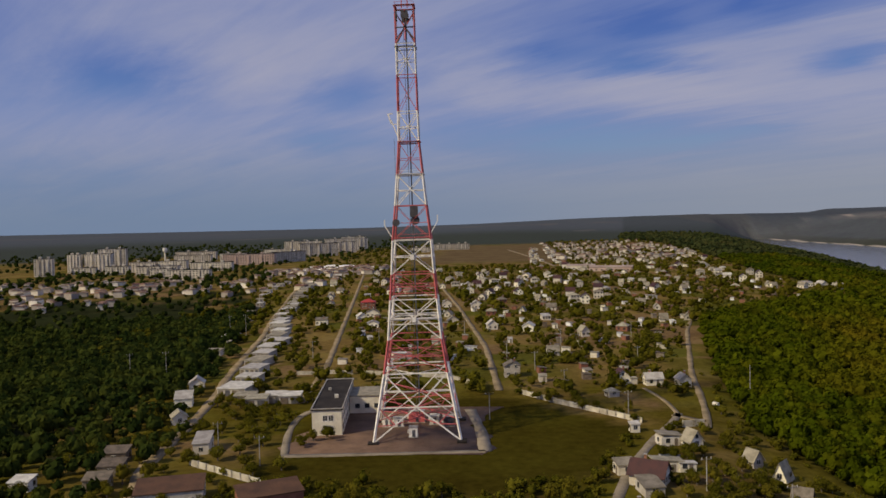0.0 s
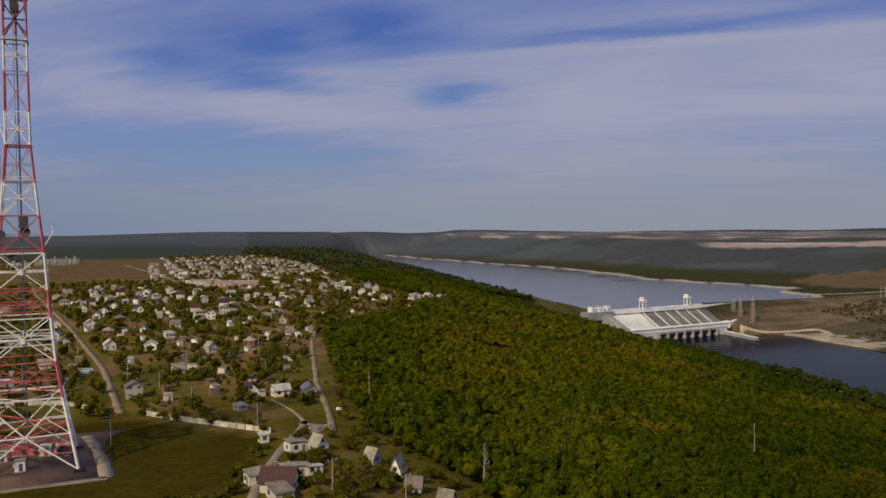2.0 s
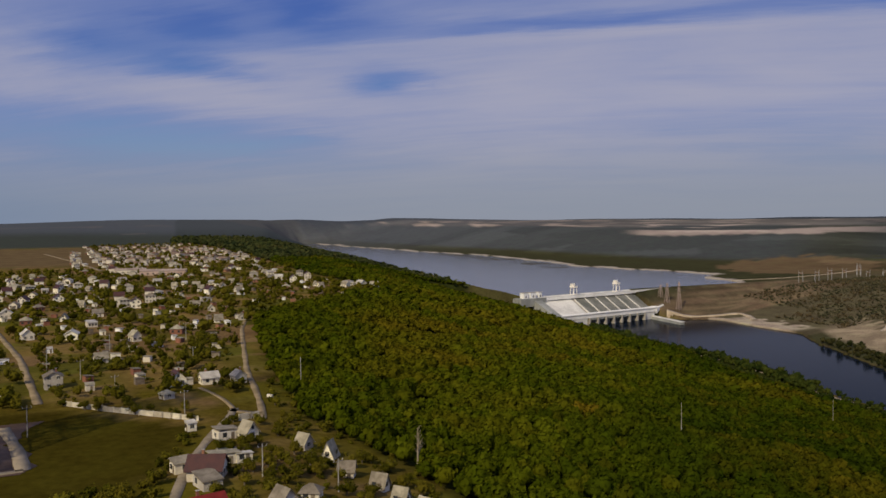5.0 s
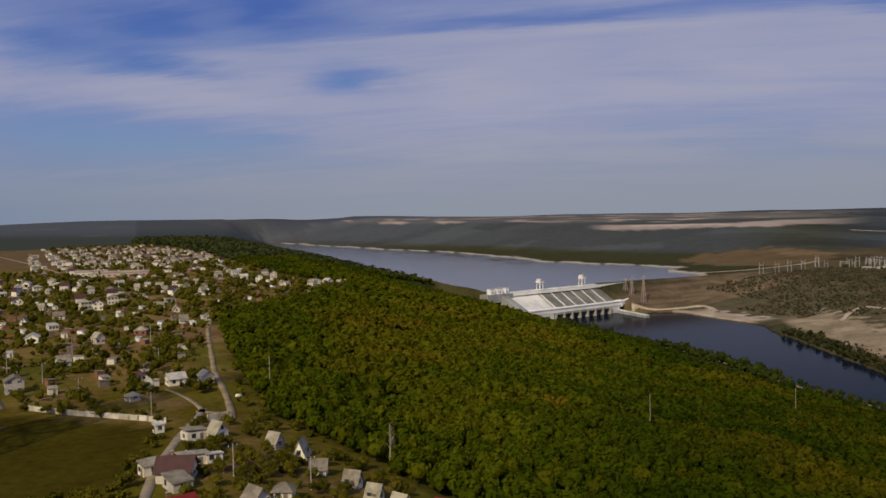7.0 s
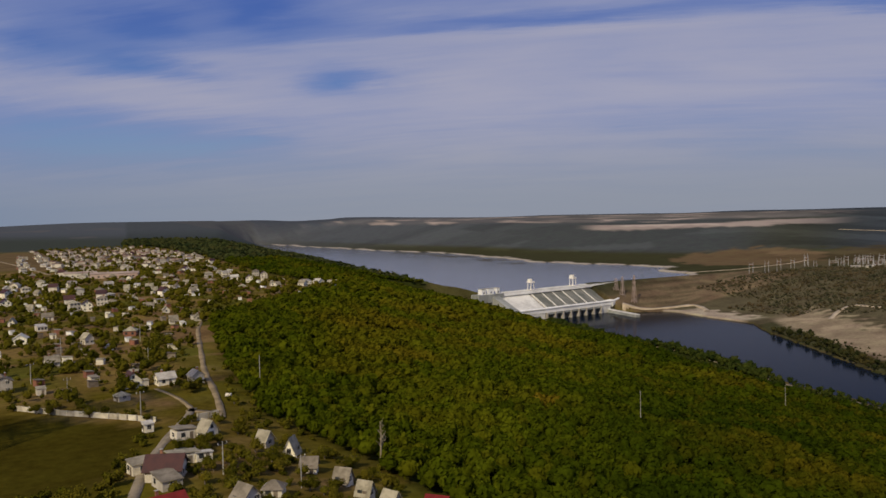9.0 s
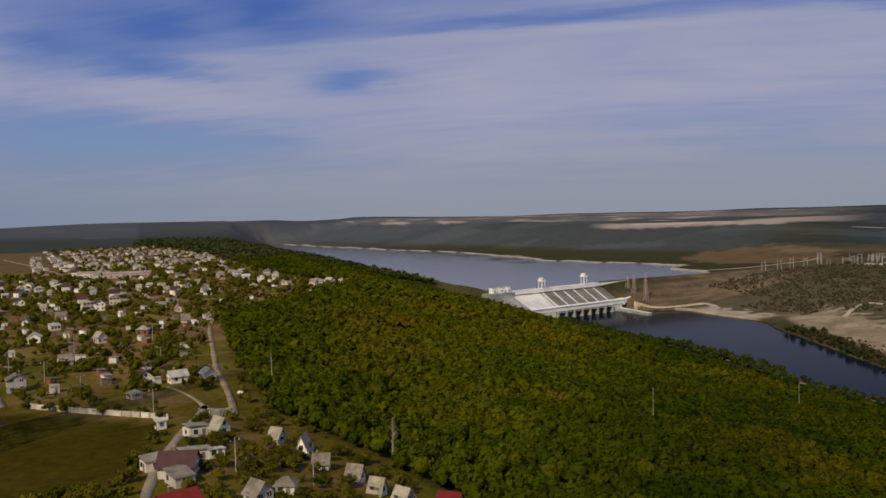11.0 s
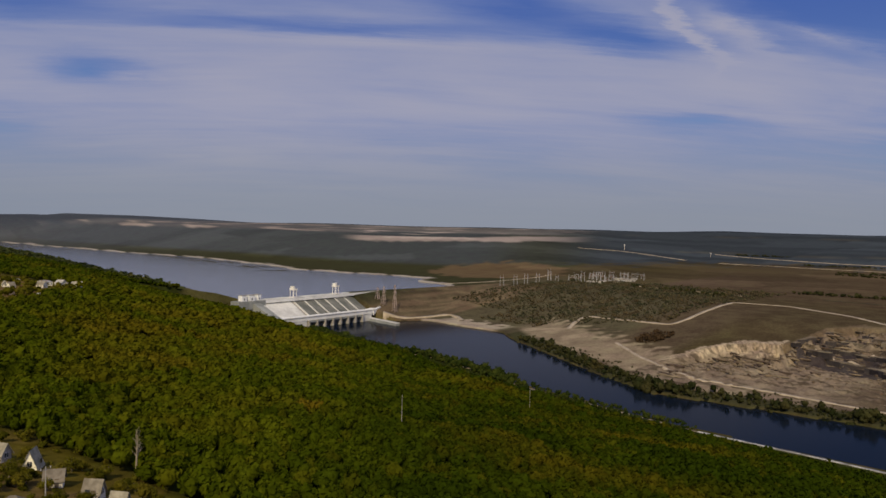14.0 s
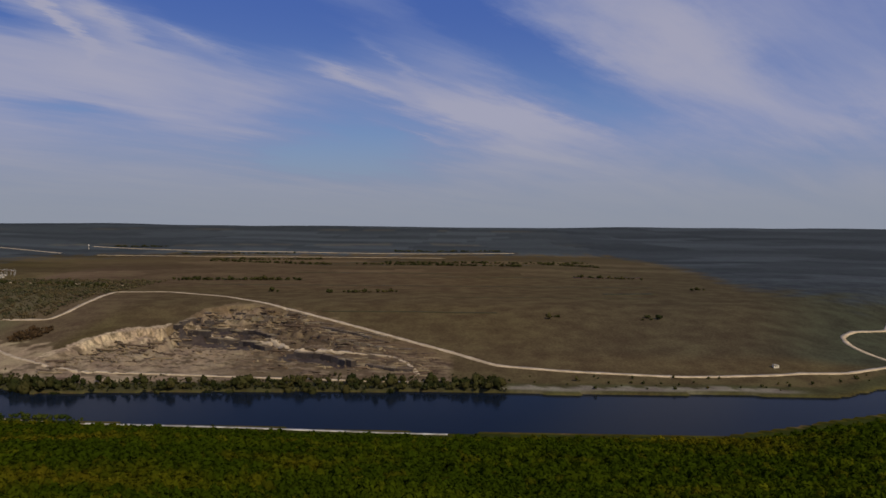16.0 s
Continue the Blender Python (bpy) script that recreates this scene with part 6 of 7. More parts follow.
PINK_STEEL = surf("primer_steel", (0.40, 0.30, 0.26), (0.30, 0.24, 0.22), 0.3, 0.6)
for x, y, h in ((947, 1080, 34), (952, 1056, 48), (950, 1100, 22)):
    pylon(x, y, h, 3.4, "slender lattice pylon at the dam's foot", PINK_STEEL)


def guide_wall():
    """A long training wall that parts the tailrace from the bank, with a pale coping."""
    b = Build().add([(900, 1090, -114), (888, 984, -114), (900, 982, -114), (914, 1088, -114), (904, 1090, -104.6), (891, 984, -105.2), (897, 983, -105.2), (911, 1088, -104.6)],
                    [(3, 2, 1, 0), (4, 5, 6, 7), (0, 1, 5, 4), (1, 2, 6, 5), (2, 3, 7, 6), (3, 0, 4, 7)])
    wall = solid("guide_wall", b, DAM_FACE, "grey training wall between the tailrace and the bank", "wall", "structure")
    part("coping", Build().add([(903, 1090, -104.6), (890, 983, -105.2), (898, 982, -105.2), (912, 1088, -104.6), (903, 1090, -103.8), (890, 983, -104.4), (898, 982, -104.4), (912, 1088, -103.8)],
                               [(3, 2, 1, 0), (4, 5, 6, 7), (0, 1, 5, 4), (1, 2, 6, 5), (2, 3, 7, 6), (3, 0, 4, 7)]), PALE_CONCRETE, wall)


guide_wall()


# ---- switchyard ----
PORTAL_STEEL = surf("weathered_portal_steel", (0.44, 0.43, 0.42), (0.30, 0.30, 0.30), 0.2, 0.7)


def portal(x, y, rz, span, h):
    p = thing("switchyard_portal", x, y, land(x, y), rz, "pale steel portal of the switchyard", "portal", "switchyard portals")
    for sx in (-span / 2, span / 2):
        part("post", Build().beam((sx, 0, -1), (sx, 0, h), 0.95, 4, 0.5), PORTAL_STEEL, p)
        part("spike", Build().beam((sx, 0, h), (sx, 0, h + 3), 0.35), PORTAL_STEEL, p)
    part("beam", Build().beam((-span / 2, 0, h * 0.9), (span / 2, 0, h * 0.9), 0.7), PORTAL_STEEL, p)
    for k in (-0.25, 0, 0.25):
        part("insulator", Build().beam((span * k, 0, h * 0.9), (span * k, 0, h * 0.9 - 2.4), 0.5), BRICK, p)
    return p


rng = random.Random(33)
for k, (x, y) in enumerate(((1302, 1106), (1318, 1082), (1346, 1076), (1415, 1098), (1490, 1122), (1545, 1165))):
    portal(x, y, -20, 8, 19 + (k % 3) * 2)
for k in range(34):
    portal(1495 + rng.uniform(0, 190), 985 + rng.uniform(0, 140), rng.choice((-20, 70)) + rng.uniform(-4, 4), rng.uniform(10, 22), rng.uniform(8, 15))
for k in range(9):
    x, y = 1500 + k * 19 + rng.uniform(-8, 8), 975 + rng.uniform(-10, 70)
    b = thing("transformer_house", x, y, land(x, y), -15, "low pale building of the switchyard", "building", "switchyard buildings")
    w, l = rng.uniform(12, 30), rng.uniform(8, 12)
    part("wall", Build().box(0, 0, -1, w, l, 4.4), SILICATE, b)
    part("roof", Build().box(0, 0, 3.4, w + 0.8, l + 0.8, 0.4), TIN, b)
    part("door", Build().box(0, -l / 2 - 0.05, 0, 3, 0.12, 3.2), GREY_STEEL, b)


# ---- trees ----
def tree_spots():
    rng = np.random.default_rng(41)
    xs, ys = [], []
    for gap, x0, x1, y0, y1, chance in ((5.2, -120, 110, 120, 420, 0.66), (7.0, -260, 300, 420, 760, 0.70), (9.4, -300, 360, 760, 1200, 0.74), (12, -330, 420, 1200, 2200, 0.75)):
        gx, gy = scatter(x0, x1, y0, y1, gap, int(gap * 10), lambda x, y, r: r.random(x.shape) < chance)
        clump = wobble(gx, gy, 48, 17) > np.where(gy < 200, -0.8, np.where(gy < 800, -0.38, -0.55))
        for x, y, c in zip(gx, gy, clump):
            if not c or x > village_edge(y) - 3 or not off_track(x, y, 4.5 if y < 700 else 6):
                continue
            if -72 < x < -4 and 205 < y < 288:
                continue
            lane = float(np.interp(y, [155, 187, 214, 240, 305], [17, 23.5, 31.5, 42, 49]))
            if -72 < x < lane - 3 and 186 < y < 292 - max(x, 0) * 1.1:
                continue
            if abs(x - lane) < 3.2 and y < 310:
                continue
            if -190 < x < 70 and y > 1120:
                continue
            if any(math.hypot(x - a, y - b) < (5.2 if y < 420 else 6.5) for a, b in NEAR_BUILT):
                continue
            xs.append(x)
            ys.append(y)
    return np.array(xs), np.array(ys)


NEAR_BUILT = [(a, b) for a, b in BUILT if b < 1000]


def bush_spots():
    """Thickets between the cottages of the lane, and a hedge along the meadow's lower edge."""
    def keep(x, y, rng):
        lane = np.interp(y, [155, 187, 214, 240, 305], [17, 23.5, 31.5, 42, 49])
        near = (x > lane - 3) & (x < village_edge(y) + 6) & (np.abs(x - lane) > 3.8) & (rng.random(x.shape) < 0.30) & (wobble(x, y, 17, 63) > -0.5)
        hedge = (x > -66) & (x < lane - 3) & (np.abs(y - 182 - 6 * np.sin(x / 9)) < 9) & (rng.random(x.shape) < 0.8)
        seam = (x > lane - 9) & (x < lane - 4.2) & (y < 240) & (rng.random(x.shape) < 0.75)
        plot = (x > 50) & (x < 64) & (y > 250) & (y < 302)
        return (near | hedge | seam) & ~plot
    x, y = scatter(-70, 100, 150, 335, 3.1, 43, keep)
    ok = [off_track(a, b, 2.6) and all(math.hypot(a - c, b - d) > 3.6 for c, d in NEAR_BUILT) for a, b in zip(x, y)]
    return x[ok], y[ok]


tx, ty = tree_spots()
near = np.hypot(tx, ty) < 430
rs = np.random.default_rng(5)


def tree_model(k):
    """A garden tree of its own: forked trunk and a leafy crown."""
    g = np.random.default_rng(300 + k)
    t = thing("garden_tree", 0, 0, -40, 0, ("broad fruit tree with yellowing leaves", "dense green garden tree", "bushy green tree with a low crown", "tall garden tree, its leaves turning")[k], "tree", "garden trees")
    trunk = Build().beam((0, 0, -0.6), (0.1, 0, 1.5), 0.34, 7, 0.24)
    for a in (0.4, 2.4, 4.5):
        trunk.beam((0.1, 0, 1.4), (0.1 + 0.9 * math.cos(a), 0.9 * math.sin(a), 2.8), 0.18, 5, 0.07)
    part("trunk", trunk, BARK, t)
    co, fc = crown_template(g, 7, 620, 0.075, 0.82, 1.3)
    co = co * np.array(((2.3, 2.3, 1.9), (2.0, 2.0, 2.2), (2.2, 2.2, 1.6), (1.9, 1.9, 2.7))[k]) + (0, 0, 1.45)
    me = raw_mesh("crown", co, fc, GARDEN, True)
    me.attributes.new("crown", "FLOAT", "POINT").data.foreach_set("value", np.full(len(co), (0.8, 0.3, 0.55, 0.95)[k], np.float32))
    part("crown", me, GARDEN, t)
    return t


single = (np.hypot(tx, ty) < 330) & (ty > 160)
TREES = [tree_model(k) for k in range(4)]
free = np.nonzero(single)[0][:240]
near[free] = False
far_off = ~near
far_off[free] = False
for j, i in enumerate(free):
    grow = 0.62 + 0.5 * rs.random()
    place = pose(tx[i], ty[i], land(tx[i], ty[i]), 0, 0, 360 * rs.random()) @ Matrix.Diagonal((grow, grow, grow * (0.85 + 0.3 * rs.random()), 1))
    copy_thing(TREES[j % 4], place)
for x, y, grow in ((-55, 233, 1.2), (-61, 226, 1.0), (-58.5, 231, 0.9), (-74, 250, 1.3), (-78, 236, 1.2), (-82, 243, 1.4), (-72, 226, 1.1), (-70, 205, 1.2), (-80, 212, 1.3), (-66, 199, 1.0), (-60, 204, 1.1), (-76, 218, 1.0)):
    copy_thing(TREES[int(x * y) % 4], pose(x, y, land(x, y), 0, 0, x * 37 % 360) @ Matrix.Diagonal((grow, grow, grow, 1)))
for t, (x, y) in zip(TREES, ((-84, 262), (-90, 268), (-86, 255), (-79, 258))):
    t.matrix_world = pose(x, y, land(x, y))
wood("garden_trees", tx[near], ty[near], rs.uniform(1.2, 3.1, near.sum()), (4, 70), 0.13, GARDEN, "fruit trees and bushes of the gardens, turning yellow", 51, core=0.85, loose=1.3)
bx, by = bush_spots()
wood("garden_bushes", bx, by, rs.uniform(0.7, 2.0, len(bx)), (3, 60), 0.15, GARDEN, "overgrown bushes round cottages and along the meadow's edge", 53, core=0.85, loose=1.35, sink=0.5)
wood("garden_trees", tx[far_off], ty[far_off], 1.3 + 3.2 * rs.random(far_off.sum()) ** 1.6, (3, 20), 0.24, GARDEN, "trees between the village houses", 52, tall=0.85)


def hedge_spots():
    """Overgrown hedges along the borders of the garden plots."""
    def keep(x, y, rng):
        u, v = (x * 0.97 + y * 0.24) / 19, (y * 0.97 - x * 0.24) / 31
        du, dv = np.abs(u - np.round(u)) * 19, np.abs(v - np.round(v)) * 31
        grown = np.mod(np.sin(np.round(u) * 91.7 + np.floor(v) * 37.3) * 43758.5453, 1.0) < 0.55
        grown2 = np.mod(np.sin(np.floor(u) * 51.3 + np.round(v) * 77.9) * 43758.5453, 1.0) < 0.45
        line = ((du < 1.3) & grown) | ((dv < 1.3) & grown2)
        edge = np.interp(y, [280, 460, 740, 1010], [-78, -100, -170, -220])
        return line & (x < village_edge(y) - 5) & (x > edge) & (rng.random(x.shape) < 0.8)

    x, y = scatter(-230, 260, 296, 900, 2.7, 47, keep)
    ok = [off_track(a, b, 3.6) and all(abs(a - c) > 4.6 or abs(b - d) > 4.6 for c, d in NEAR_BUILT) for a, b in zip(x, y)]
    return x[ok], y[ok]


hx, hy = hedge_spots()
wood("garden_hedges", hx, hy, 0.7 + 1.1 * rs.random(len(hx)) ** 1.6, (1, 10), 0.3, GARDEN, "overgrown hedges and bushes between the garden plots", 54)


def west_wood():
    def keep(x, y, rng):
        edge = np.interp(y, [120, 200, 300, 340, 460, 560, 740, 940], [-90, -95, -110, -124, -158, -190, -238, -276])
        far = 640 + 0.35 * (-x - 150) * -1 + wobble(x, y, 120, 19) * 40
        return (x < edge) & (y < np.maximum(far, 430)) & (np.degrees(np.arctan2(-x, y)) < 37)

    x, y = scatter(-620, -96, 110, 760, 6.4, 61, keep)
    free = np.array([x[i] < -175 or (off_track(x[i], y[i], 5.0) and all(math.hypot(x[i] - c, y[i] - d) > 6.2 for c, d in NEAR_BUILT)) for i in range(len(x))])
    x, y = x[free], y[free]
    wood("forest", x, y, np.interp(x, [-150, -110], [3.9, 2.5]), (1, 26), 0.23, HOLLOW, "deciduous wood in the hollow beside the garages, cloud shade in its leaf colour", 62)
    x, y = scatter(-700, -190, 560, 1300, 13.0, 63, lambda a, b, r: (r.random(a.shape) < 0.5) & (a < np.interp(b, [560, 940, 1300], [-215, -290, -420])))
    wood("town_trees", x, y, rs.uniform(2.4, 5, len(x)), (2, 12), 0.3, HOLLOW, "trees among the town's streets", 64)
    x, y = scatter(-1300, -150, 1300, 2600, 26.0, 65, lambda a, b, r: (r.random(a.shape) < 0.5) & (a < -300))
    wood("town_trees", x, y, rs.uniform(3, 6, len(x)), (1, 8), 0.4, HOLLOW, "trees round the town's far blocks", 66)


west_wood()


def bank_trees():
    def row(x, y, rng):
        d = x - east_shore(y)
        return (d > -3) & (d < 31 + 8 * wobble(x, y, 60, 23)) & (y < 750) & (y > -28) & (rng.random(x.shape) < np.where(np.abs(y - 415) < 35, 0.9, 0.76))

    x, y = scatter(730, 1000, -40, 755, 6.5, 71, row)
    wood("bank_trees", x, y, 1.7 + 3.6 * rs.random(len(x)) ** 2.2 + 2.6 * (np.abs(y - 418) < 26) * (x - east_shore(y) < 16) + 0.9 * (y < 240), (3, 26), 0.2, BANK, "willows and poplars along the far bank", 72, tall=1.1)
    x, y = scatter(745, 900, -20, 640, 4.6, 87, lambda a, b, r: (a - east_shore(b) > 8) & (a - east_shore(b) < 48 + 12 * wobble(a, b, 50, 88)) & (wobble(a, b, 34, 89) > -0.45) & (r.random(a.shape) < 0.72))
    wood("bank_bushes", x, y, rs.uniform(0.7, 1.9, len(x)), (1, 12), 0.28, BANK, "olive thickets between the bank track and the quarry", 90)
    x, y = scatter(725, 1000, -30, 725, 4.2, 85, lambda a, b, r: (a - east_shore(b) > -5) & (a - east_shore(b) < 4) & (r.random(a.shape) < 0.7))
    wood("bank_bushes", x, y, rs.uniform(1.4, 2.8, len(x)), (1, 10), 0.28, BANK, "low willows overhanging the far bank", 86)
    x, y = scatter(760, 900, -420, 0, 8, 73, lambda a, b, r: (a - east_shore(b) > 12) & (a - east_shore(b) < 62) & (r.random(a.shape) < 0.16))
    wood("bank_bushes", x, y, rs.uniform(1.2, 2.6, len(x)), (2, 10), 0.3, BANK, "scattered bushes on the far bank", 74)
    x, y = scatter(940, 1560, 590, 1120, 4.9, 75, lambda a, b, r: (a - east_shore(b) > 150 - 80 * (b > 800)) & (b > 592 + 0.03 * (a - 1060)) & (b < 940 + (a > 1130) * 150) & (a > np.interp(b, [588, 700, 800, 830], [1080, 1070, 1020, 940])) & (wobble(a, b, 110, 27) > -1.3) & (r.random(a.shape) < 0.45 + 0.5 * ease(wobble(a, b, 45, 28) + 0.5)))
    wood("scrub", x, y, 0.9 + 3.0 * rs.random(len(x)) ** 1.9, (1, 12), 0.3, SCRUB, "low scrub on the flats below the dam", 76, tall=0.75)
    x, y = scatter(940, 1030, 520, 610, 5, 77, lambda a, b, r: (np.hypot((a - 985) / 1.2, b - 562) < 25) & (r.random(a.shape) < 0.85))
    wood("scrub", x, y, rs.uniform(2, 3.5, len(x)), (3, 12), 0.3, surf_turned, "russet thicket beside the quarry", 78)
    # tree belts across the far fields
    xs, ys = [], []
    for ax, ay, bx, by, n in ((1588, 604, 1626, 361, 95), (2358, 777, 2404, 464, 110), (2264, 260, 2288, -316, 150), (2907, 292, 2942, -98, 110), (1342, 250, 1356, 136, 26),
                              (2909, 1338, 2945, 1140, 60), (1068, -228, 1076, -259, 5), (1079, -98, 1082, -112, 3), (1456, -384, 1460, -410, 5), (1342, 340, 1344, 352, 3), (2650, 980, 2700, 620, 90),
                              (2279, 755, 2157, 391, 120), (2194, 319, 2147, -122, 150), (2246, -185, 2121, -320, 60), (1763, -223, 1714, -352, 34), (1479, 908, 1406, 658, 60)):
        t = rs.uniform(0, 1, n)
        xs += list(ax + (bx - ax) * t + rs.normal(0, 5, n))
        ys += list(ay + (by - ay) * t + rs.normal(0, 5, n))
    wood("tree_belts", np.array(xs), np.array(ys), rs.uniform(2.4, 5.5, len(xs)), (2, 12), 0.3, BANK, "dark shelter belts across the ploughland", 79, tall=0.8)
    x, y = scatter(600, 790, 540, 1010, 4.4, 83, lambda a, b, r: (west_shore(b) - a > -1) & (west_shore(b) - a < 17) & (r.random(a.shape) < 0.8))
    wood("bank_trees", x, y, rs.uniform(2.8, 5.4, len(x)), (2, 18), 0.24, HOLLOW, "dark row of trees along the near bank", 84)
    x, y = scatter(560, 760, 318, 545, 4.2, 93, lambda a, b, r: (west_shore(b) - a > -1) & (west_shore(b) - a < 24) & (np.abs(west_shore(b) - a - 10) > 2.4) & (r.random(a.shape) < 0.75))
    wood("bank_bushes", x, y, rs.uniform(1.6, 3.2, len(x)), (2, 14), 0.26, HOLLOW, "dark bushes that hide the near bank's road", 94)
    # wooded strip at the near bank
    x, y = scatter(560, 720, 560, 960, 7, 81, lambda a, b, r: (west_shore(b) - a > 16) & (west_shore(b) - a < 70) & (r.random(a.shape) < 0.55))
    wood("bank_trees", x, y, rs.uniform(2.0, 3.6, len(x)), (3, 14), 0.26, HOLLOW, "dark trees above the near bank's road", 82)


surf_turned = leaf_surface("russet_leaves", (0.060, 0.040, 0.022), (0.095, 0.062, 0.034), (0.12, 0.07, 0.035))
bank_trees()


water_tower(2700, 1678, 0.6)
water_tower(2755, 1353, 0.5)


# ---- poles ----
def utility_pole(x, y, h, arm=True, label="tall pale concrete utility pole"):
    p = thing("utility_pole", x, y, land(x, y), 20, label, "pole", "utility poles")
    part("shaft", Build().beam((0, 0, -1), (0, 0, h), 0.26, 8, 0.15), CONCRETE, p)
    if arm:
        part("cross_arm", Build().beam((-1.4, 0, h - 0.7), (1.4, 0, h - 0.7), 0.13), GREY_STEEL, p)
        for k in (-1.2, 0, 1.2):
            part("insulator", Build().beam((k, 0, h - 0.6), (k, 0, h - 0.2), 0.11), WHITE_STEEL, p)
    return p


for x, y, h in ((-164, 331, 13), (-142, 318, 14), (-4, 364, 9), (-8, 256, 9), (36, 262, 8), (-160, 467, 13), (-173, 476, 13),
                (-45, 372, 9), (22, 402, 9), (-28, 440, 9), (52, 352, 8), (8, 340, 8), (-70, 410, 9), (-95, 372, 9), (-62, 470, 9), (60, 430, 9), (18, 300, 8), (59, 178, 8), (44, 190, 8), (-67, 208, 8), (-84, 223, 8), (-190, 590, 12)):
    utility_pole(x, y, h)
for x, y, h in ((82, 292, 13), (215.5, 236, 16.5), (441, 348, 20)):
    utility_pole(x, y, h, False, "tall slim pale pole rising out of the wood")


def bare_tree(x, y, high, seed):
    """A straight pale stem with short rising limbs near its top."""
    t = thing("bare_tree", x, y, land(x, y), 0, "half-bare pale-barked tree standing at the wood's edge", "tree", "half-bare trees")
    rng = random.Random(seed)
    trunk = part("trunk", Build().beam((0, 0, -1), (0.2, 0, high * 0.6), 0.55, 7, 0.34).beam((0.2, 0, high * 0.6), (0.1, 0.2, high), 0.34, 6, 0.08), PALE_BARK, t)
    for k in range(16):
        f = 0.35 + 0.62 * k / 16
        z, a, l = high * f, rng.uniform(0, 6.28), rng.uniform(0.8, 2.0) * (1.2 - 0.6 * f)
        part("limb", Build().beam((0.2, 0, z), (0.2 + math.cos(a) * l, math.sin(a) * l, z + l * 1.3), 0.13, 5, 0.03)
             .beam((0.2 + math.cos(a) * l * 0.5, math.sin(a) * l * 0.5, z + l * 0.65), (0.2 + math.cos(a + 0.7) * l * 0.9, math.sin(a + 0.7) * l * 0.9, z + l * 1.5), 0.07, 4, 0.02), PALE_BARK, trunk)


PALE_BARK = surf("pale_bark", (0.34, 0.29, 0.20), (0.22, 0.18, 0.12), 1.0)
bare_tree(88.5, 199, 12, 3)
bare_tree(90.5, 203, 9.5, 4)


# ---- quarry ledges ----
SLATY = surf("dark_slaty_rock", (0.046, 0.040, 0.040), (0.078, 0.064, 0.056), 0.09, 0.95, bump=0.5, rand=0.35)
TAN_ROCK = surf("tan_quarry_rock", (0.20, 0.16, 0.11), (0.105, 0.082, 0.056), 0.08, 0.95, bump=0.5, rand=0.35)


def rock_ledge(pts, high, deep, material, label, seed, cap=True):
    """A quarried wall of broken blocks, with a strip of pale rubble on its top."""
    rng = random.Random(seed)
    x0, y0 = pts[0]
    ledge = thing("rock_ledge", x0, y0, land(x0, y0), 0, label, "rock ledge", "ledges of the quarry")
    z0 = land(x0, y0)
    for (ax, ay), (bx, by) in zip(pts, pts[1:]):
        run = math.hypot(bx - ax, by - ay)
        turn = math.degrees(math.atan2(by - ay, bx - ax))
        d = 0.0
        while d < run:
            step = rng.uniform(7.0, 15.0)
            f = (d + step / 2) / run
            x, y = ax + (bx - ax) * f + rng.uniform(-0.8, 0.8), ay + (by - ay) * f
            z, h, dp = land(x, y), high * rng.uniform(0.55, 0.72), deep * rng.uniform(0.8, 1.15)
            nx, ny = -(by - ay) / run, (bx - ax) / run
            side = 1 if nx > 0 else -1
            cx, cy = x + nx * side * dp / 2 - x0, y + ny * side * dp / 2 - y0
            lean = turn + rng.uniform(-5, 5)
            part("block", Build().box(cx, cy, z - 2 - z0, step * 1.25, dp, h + 2, lean), material, ledge)
            if cap:
                part("cap_stone", Build().box(cx, cy, z + h - z0, step * 1.2, dp * rng.uniform(0.75, 0.98), rng.uniform(0.3, 0.9), lean + rng.uniform(-6, 6)), TAN_ROCK, ledge)
            d += step


rock_ledge([(1060, 364), (1052, 330), (1030, 290), (1008, 266)], 7.0, 9, SLATY, "dark grey quarried ledge under the upper bench", 1)
rock_ledge([(1022, 372), (1012, 330), (996, 292), (968, 262)], 9.0, 10, SLATY, "tall dark quarried wall above the quarry floor", 2)
rock_ledge([(918, 210), (900, 180), (880, 158), (862, 140)], 8.5, 9, SLATY, "dark quarried wall at the end of the ramp", 3)
rock_ledge([(858, 118), (846, 96), (842, 78)], 4.0, 7, SLATY, "low dark ledge beside the quarry track", 4)
rock_ledge([(1016, 384), (1046, 378), (1080, 366)], 5.0, 6, SLATY, "dark broken ledge in the quarry's back wall", 5)
rock_ledge([(1020, 366), (1064, 354), (1098, 336)], 5.5, 7, SLATY, "dark broken ledge above the quarry's middle bench", 6)
rock_ledge([(1078, 330), (1070, 300), (1056, 276)], 5.0, 7, TAN_ROCK, "tan broken ledge above the quarry's ramp", 7)
rock_ledge([(1000, 196), (985, 168), (966, 138)], 5.0, 6, SLATY, "dark broken ledge under the haul road", 8)
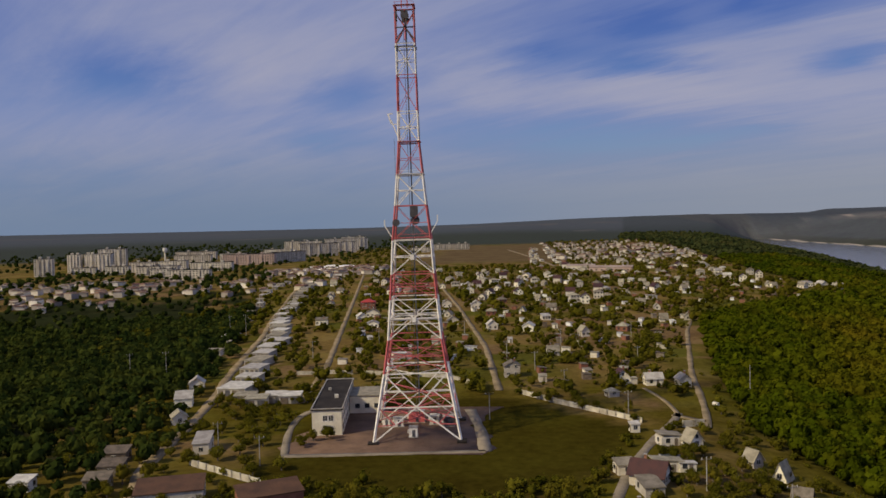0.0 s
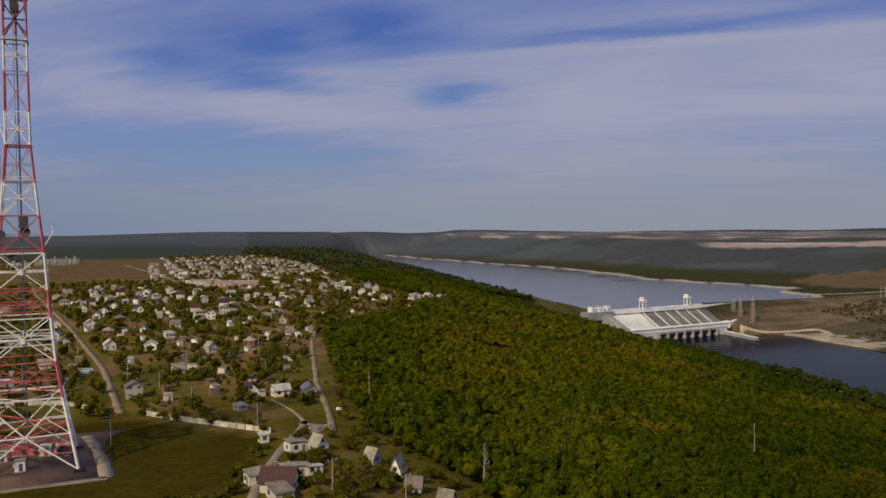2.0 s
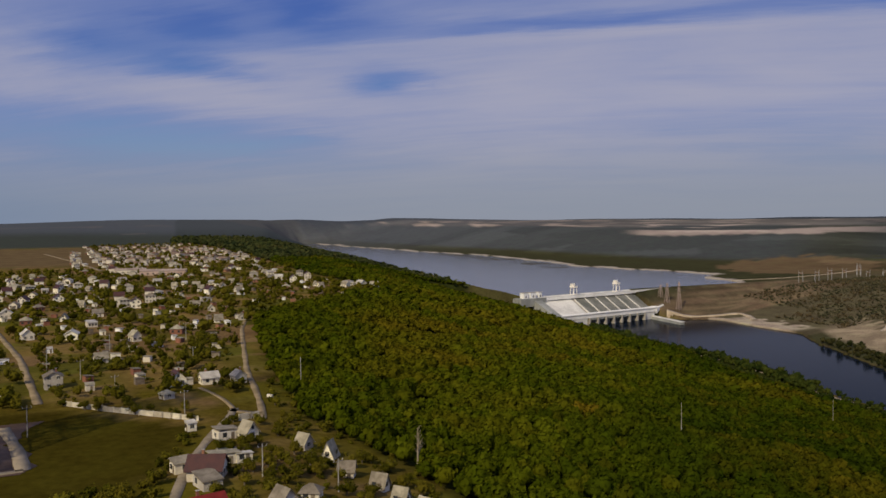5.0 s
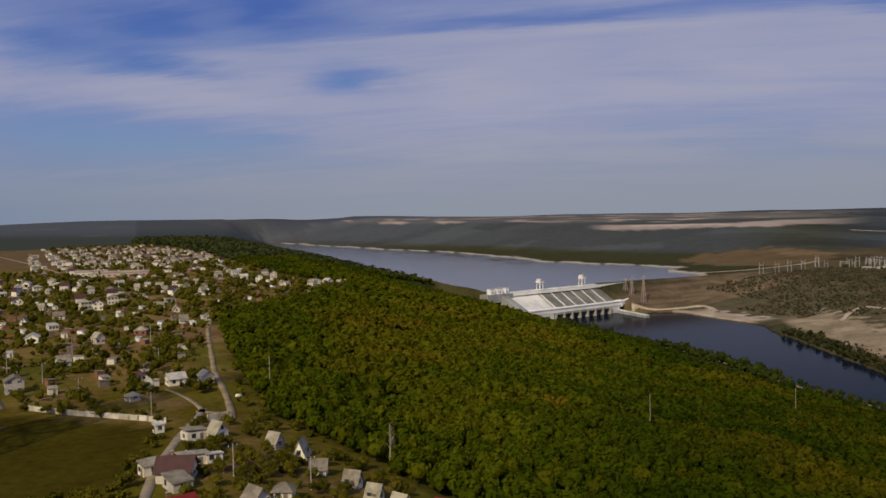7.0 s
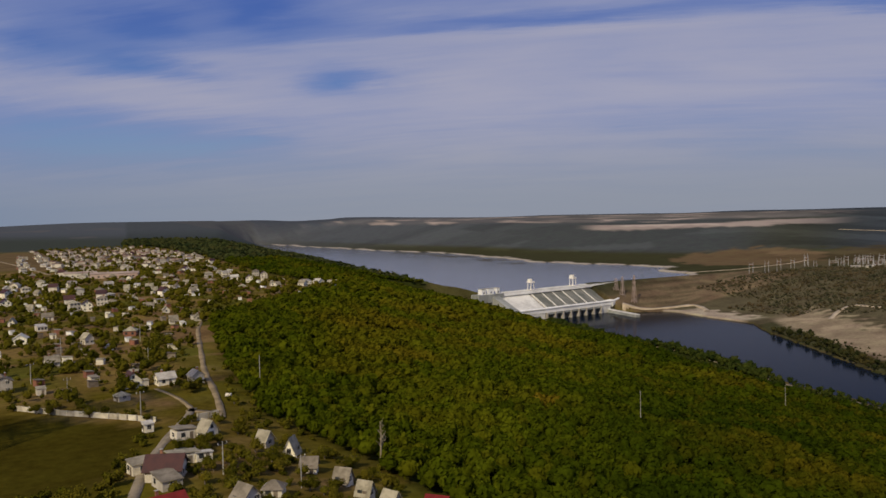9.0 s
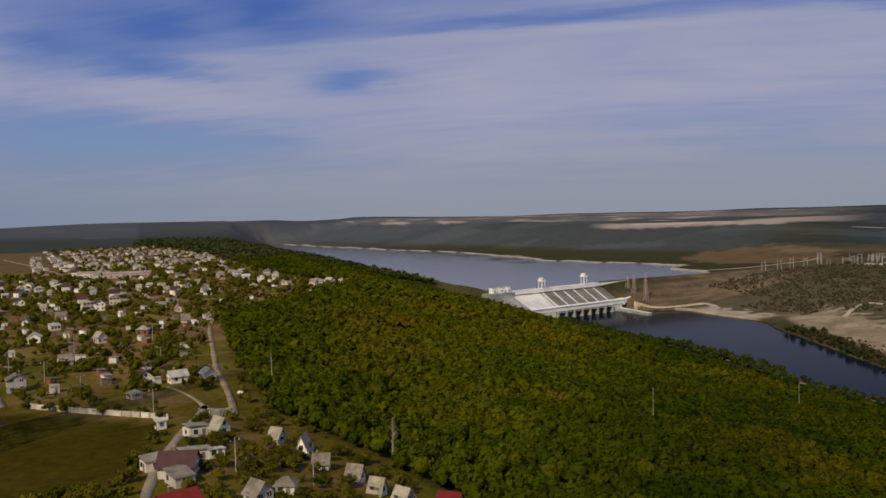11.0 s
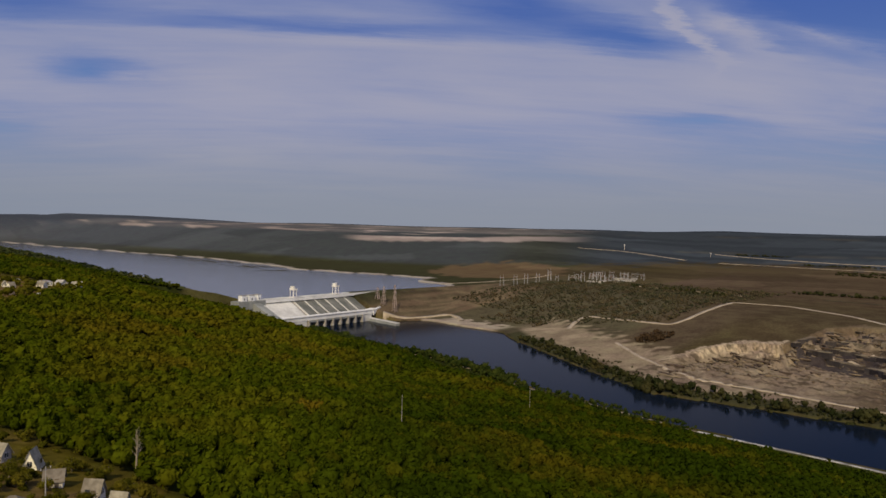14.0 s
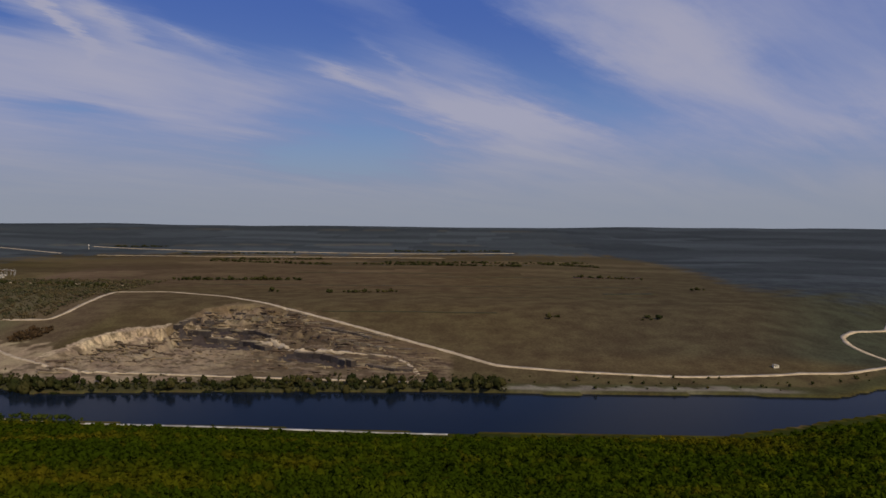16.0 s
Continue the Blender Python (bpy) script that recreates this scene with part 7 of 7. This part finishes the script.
rock_ledge([(962, 186), (944, 150), (922, 118)], 4.5, 6, TAN_ROCK, "tan broken ledge beside the ramp", 9)
rng = random.Random(77)
for k in range(12):
    y = 420 - 27 * k + rng.uniform(-8, 8)
    q = float(quarry_edge(y)) - rng.uniform(8, 40)
    if y < 392:
        rock_ledge([(q, y), (q - rng.uniform(2, 9), y - rng.uniform(14, 22)), (q - rng.uniform(8, 16), y - rng.uniform(28, 40))], rng.uniform(1.8, 3.6), 5, rng.choice((SLATY, TAN_ROCK, TAN_ROCK)),
                   "broken stone ledge on a quarry bench", 20 + k, False)


# ---- quarry rubble ----
def quarry_rubble():
    """Broken ledges and boulders on the quarry's benches."""
    rng = np.random.default_rng(57)
    stone = surf("broken_stone", (0.20, 0.148, 0.095), (0.072, 0.054, 0.040), 0.05, 0.95, bump=0.5, rand=0.45, island=True)
    form, faces = LOBE
    cos, fcs, base = [], [], 0
    while base < 26 * 900:
        y = rng.uniform(45, 470)
        q = float(quarry_edge(y))
        x = q - rng.uniform(-2, 1) ** 2 * 45 - rng.uniform(0, 70)
        if x < float(east_shore(y)) + 55 or q < 800 or (y > 380 and x > q - 25) or any(math.hypot(x - a, y - b) < 11 for a, b in ((1043, 328), (1050, 355), (1035, 300), (995, 330), (1008, 360), (982, 297), (892, 177), (908, 200), (876, 153))):
            continue
        ledge = rng.random() < 0.45
        size = (rng.uniform(0.8, 2.2), rng.uniform(6, 18), rng.uniform(0.6, 1.7)) if ledge else tuple(rng.uniform(0.7, 2.6, 3))
        a = rng.normal(-0.25, 0.22)
        p = form * rng.uniform(0.7, 1.15, (len(form), 1)) * size
        p = np.stack([p[:, 0] * math.cos(a) - p[:, 1] * math.sin(a) + x, p[:, 0] * math.sin(a) + p[:, 1] * math.cos(a) + y, p[:, 2] + land(x, y)], 1)
        cos.append(p)
        fcs.append(faces + base)
        base += len(form)
    me = raw_mesh("rubble", np.concatenate(cos), np.concatenate(fcs), stone)
    solid("rubble", me, stone, "broken ledges and boulders of brown and grey stone on the quarry benches", "rock", "stuff")


quarry_rubble()
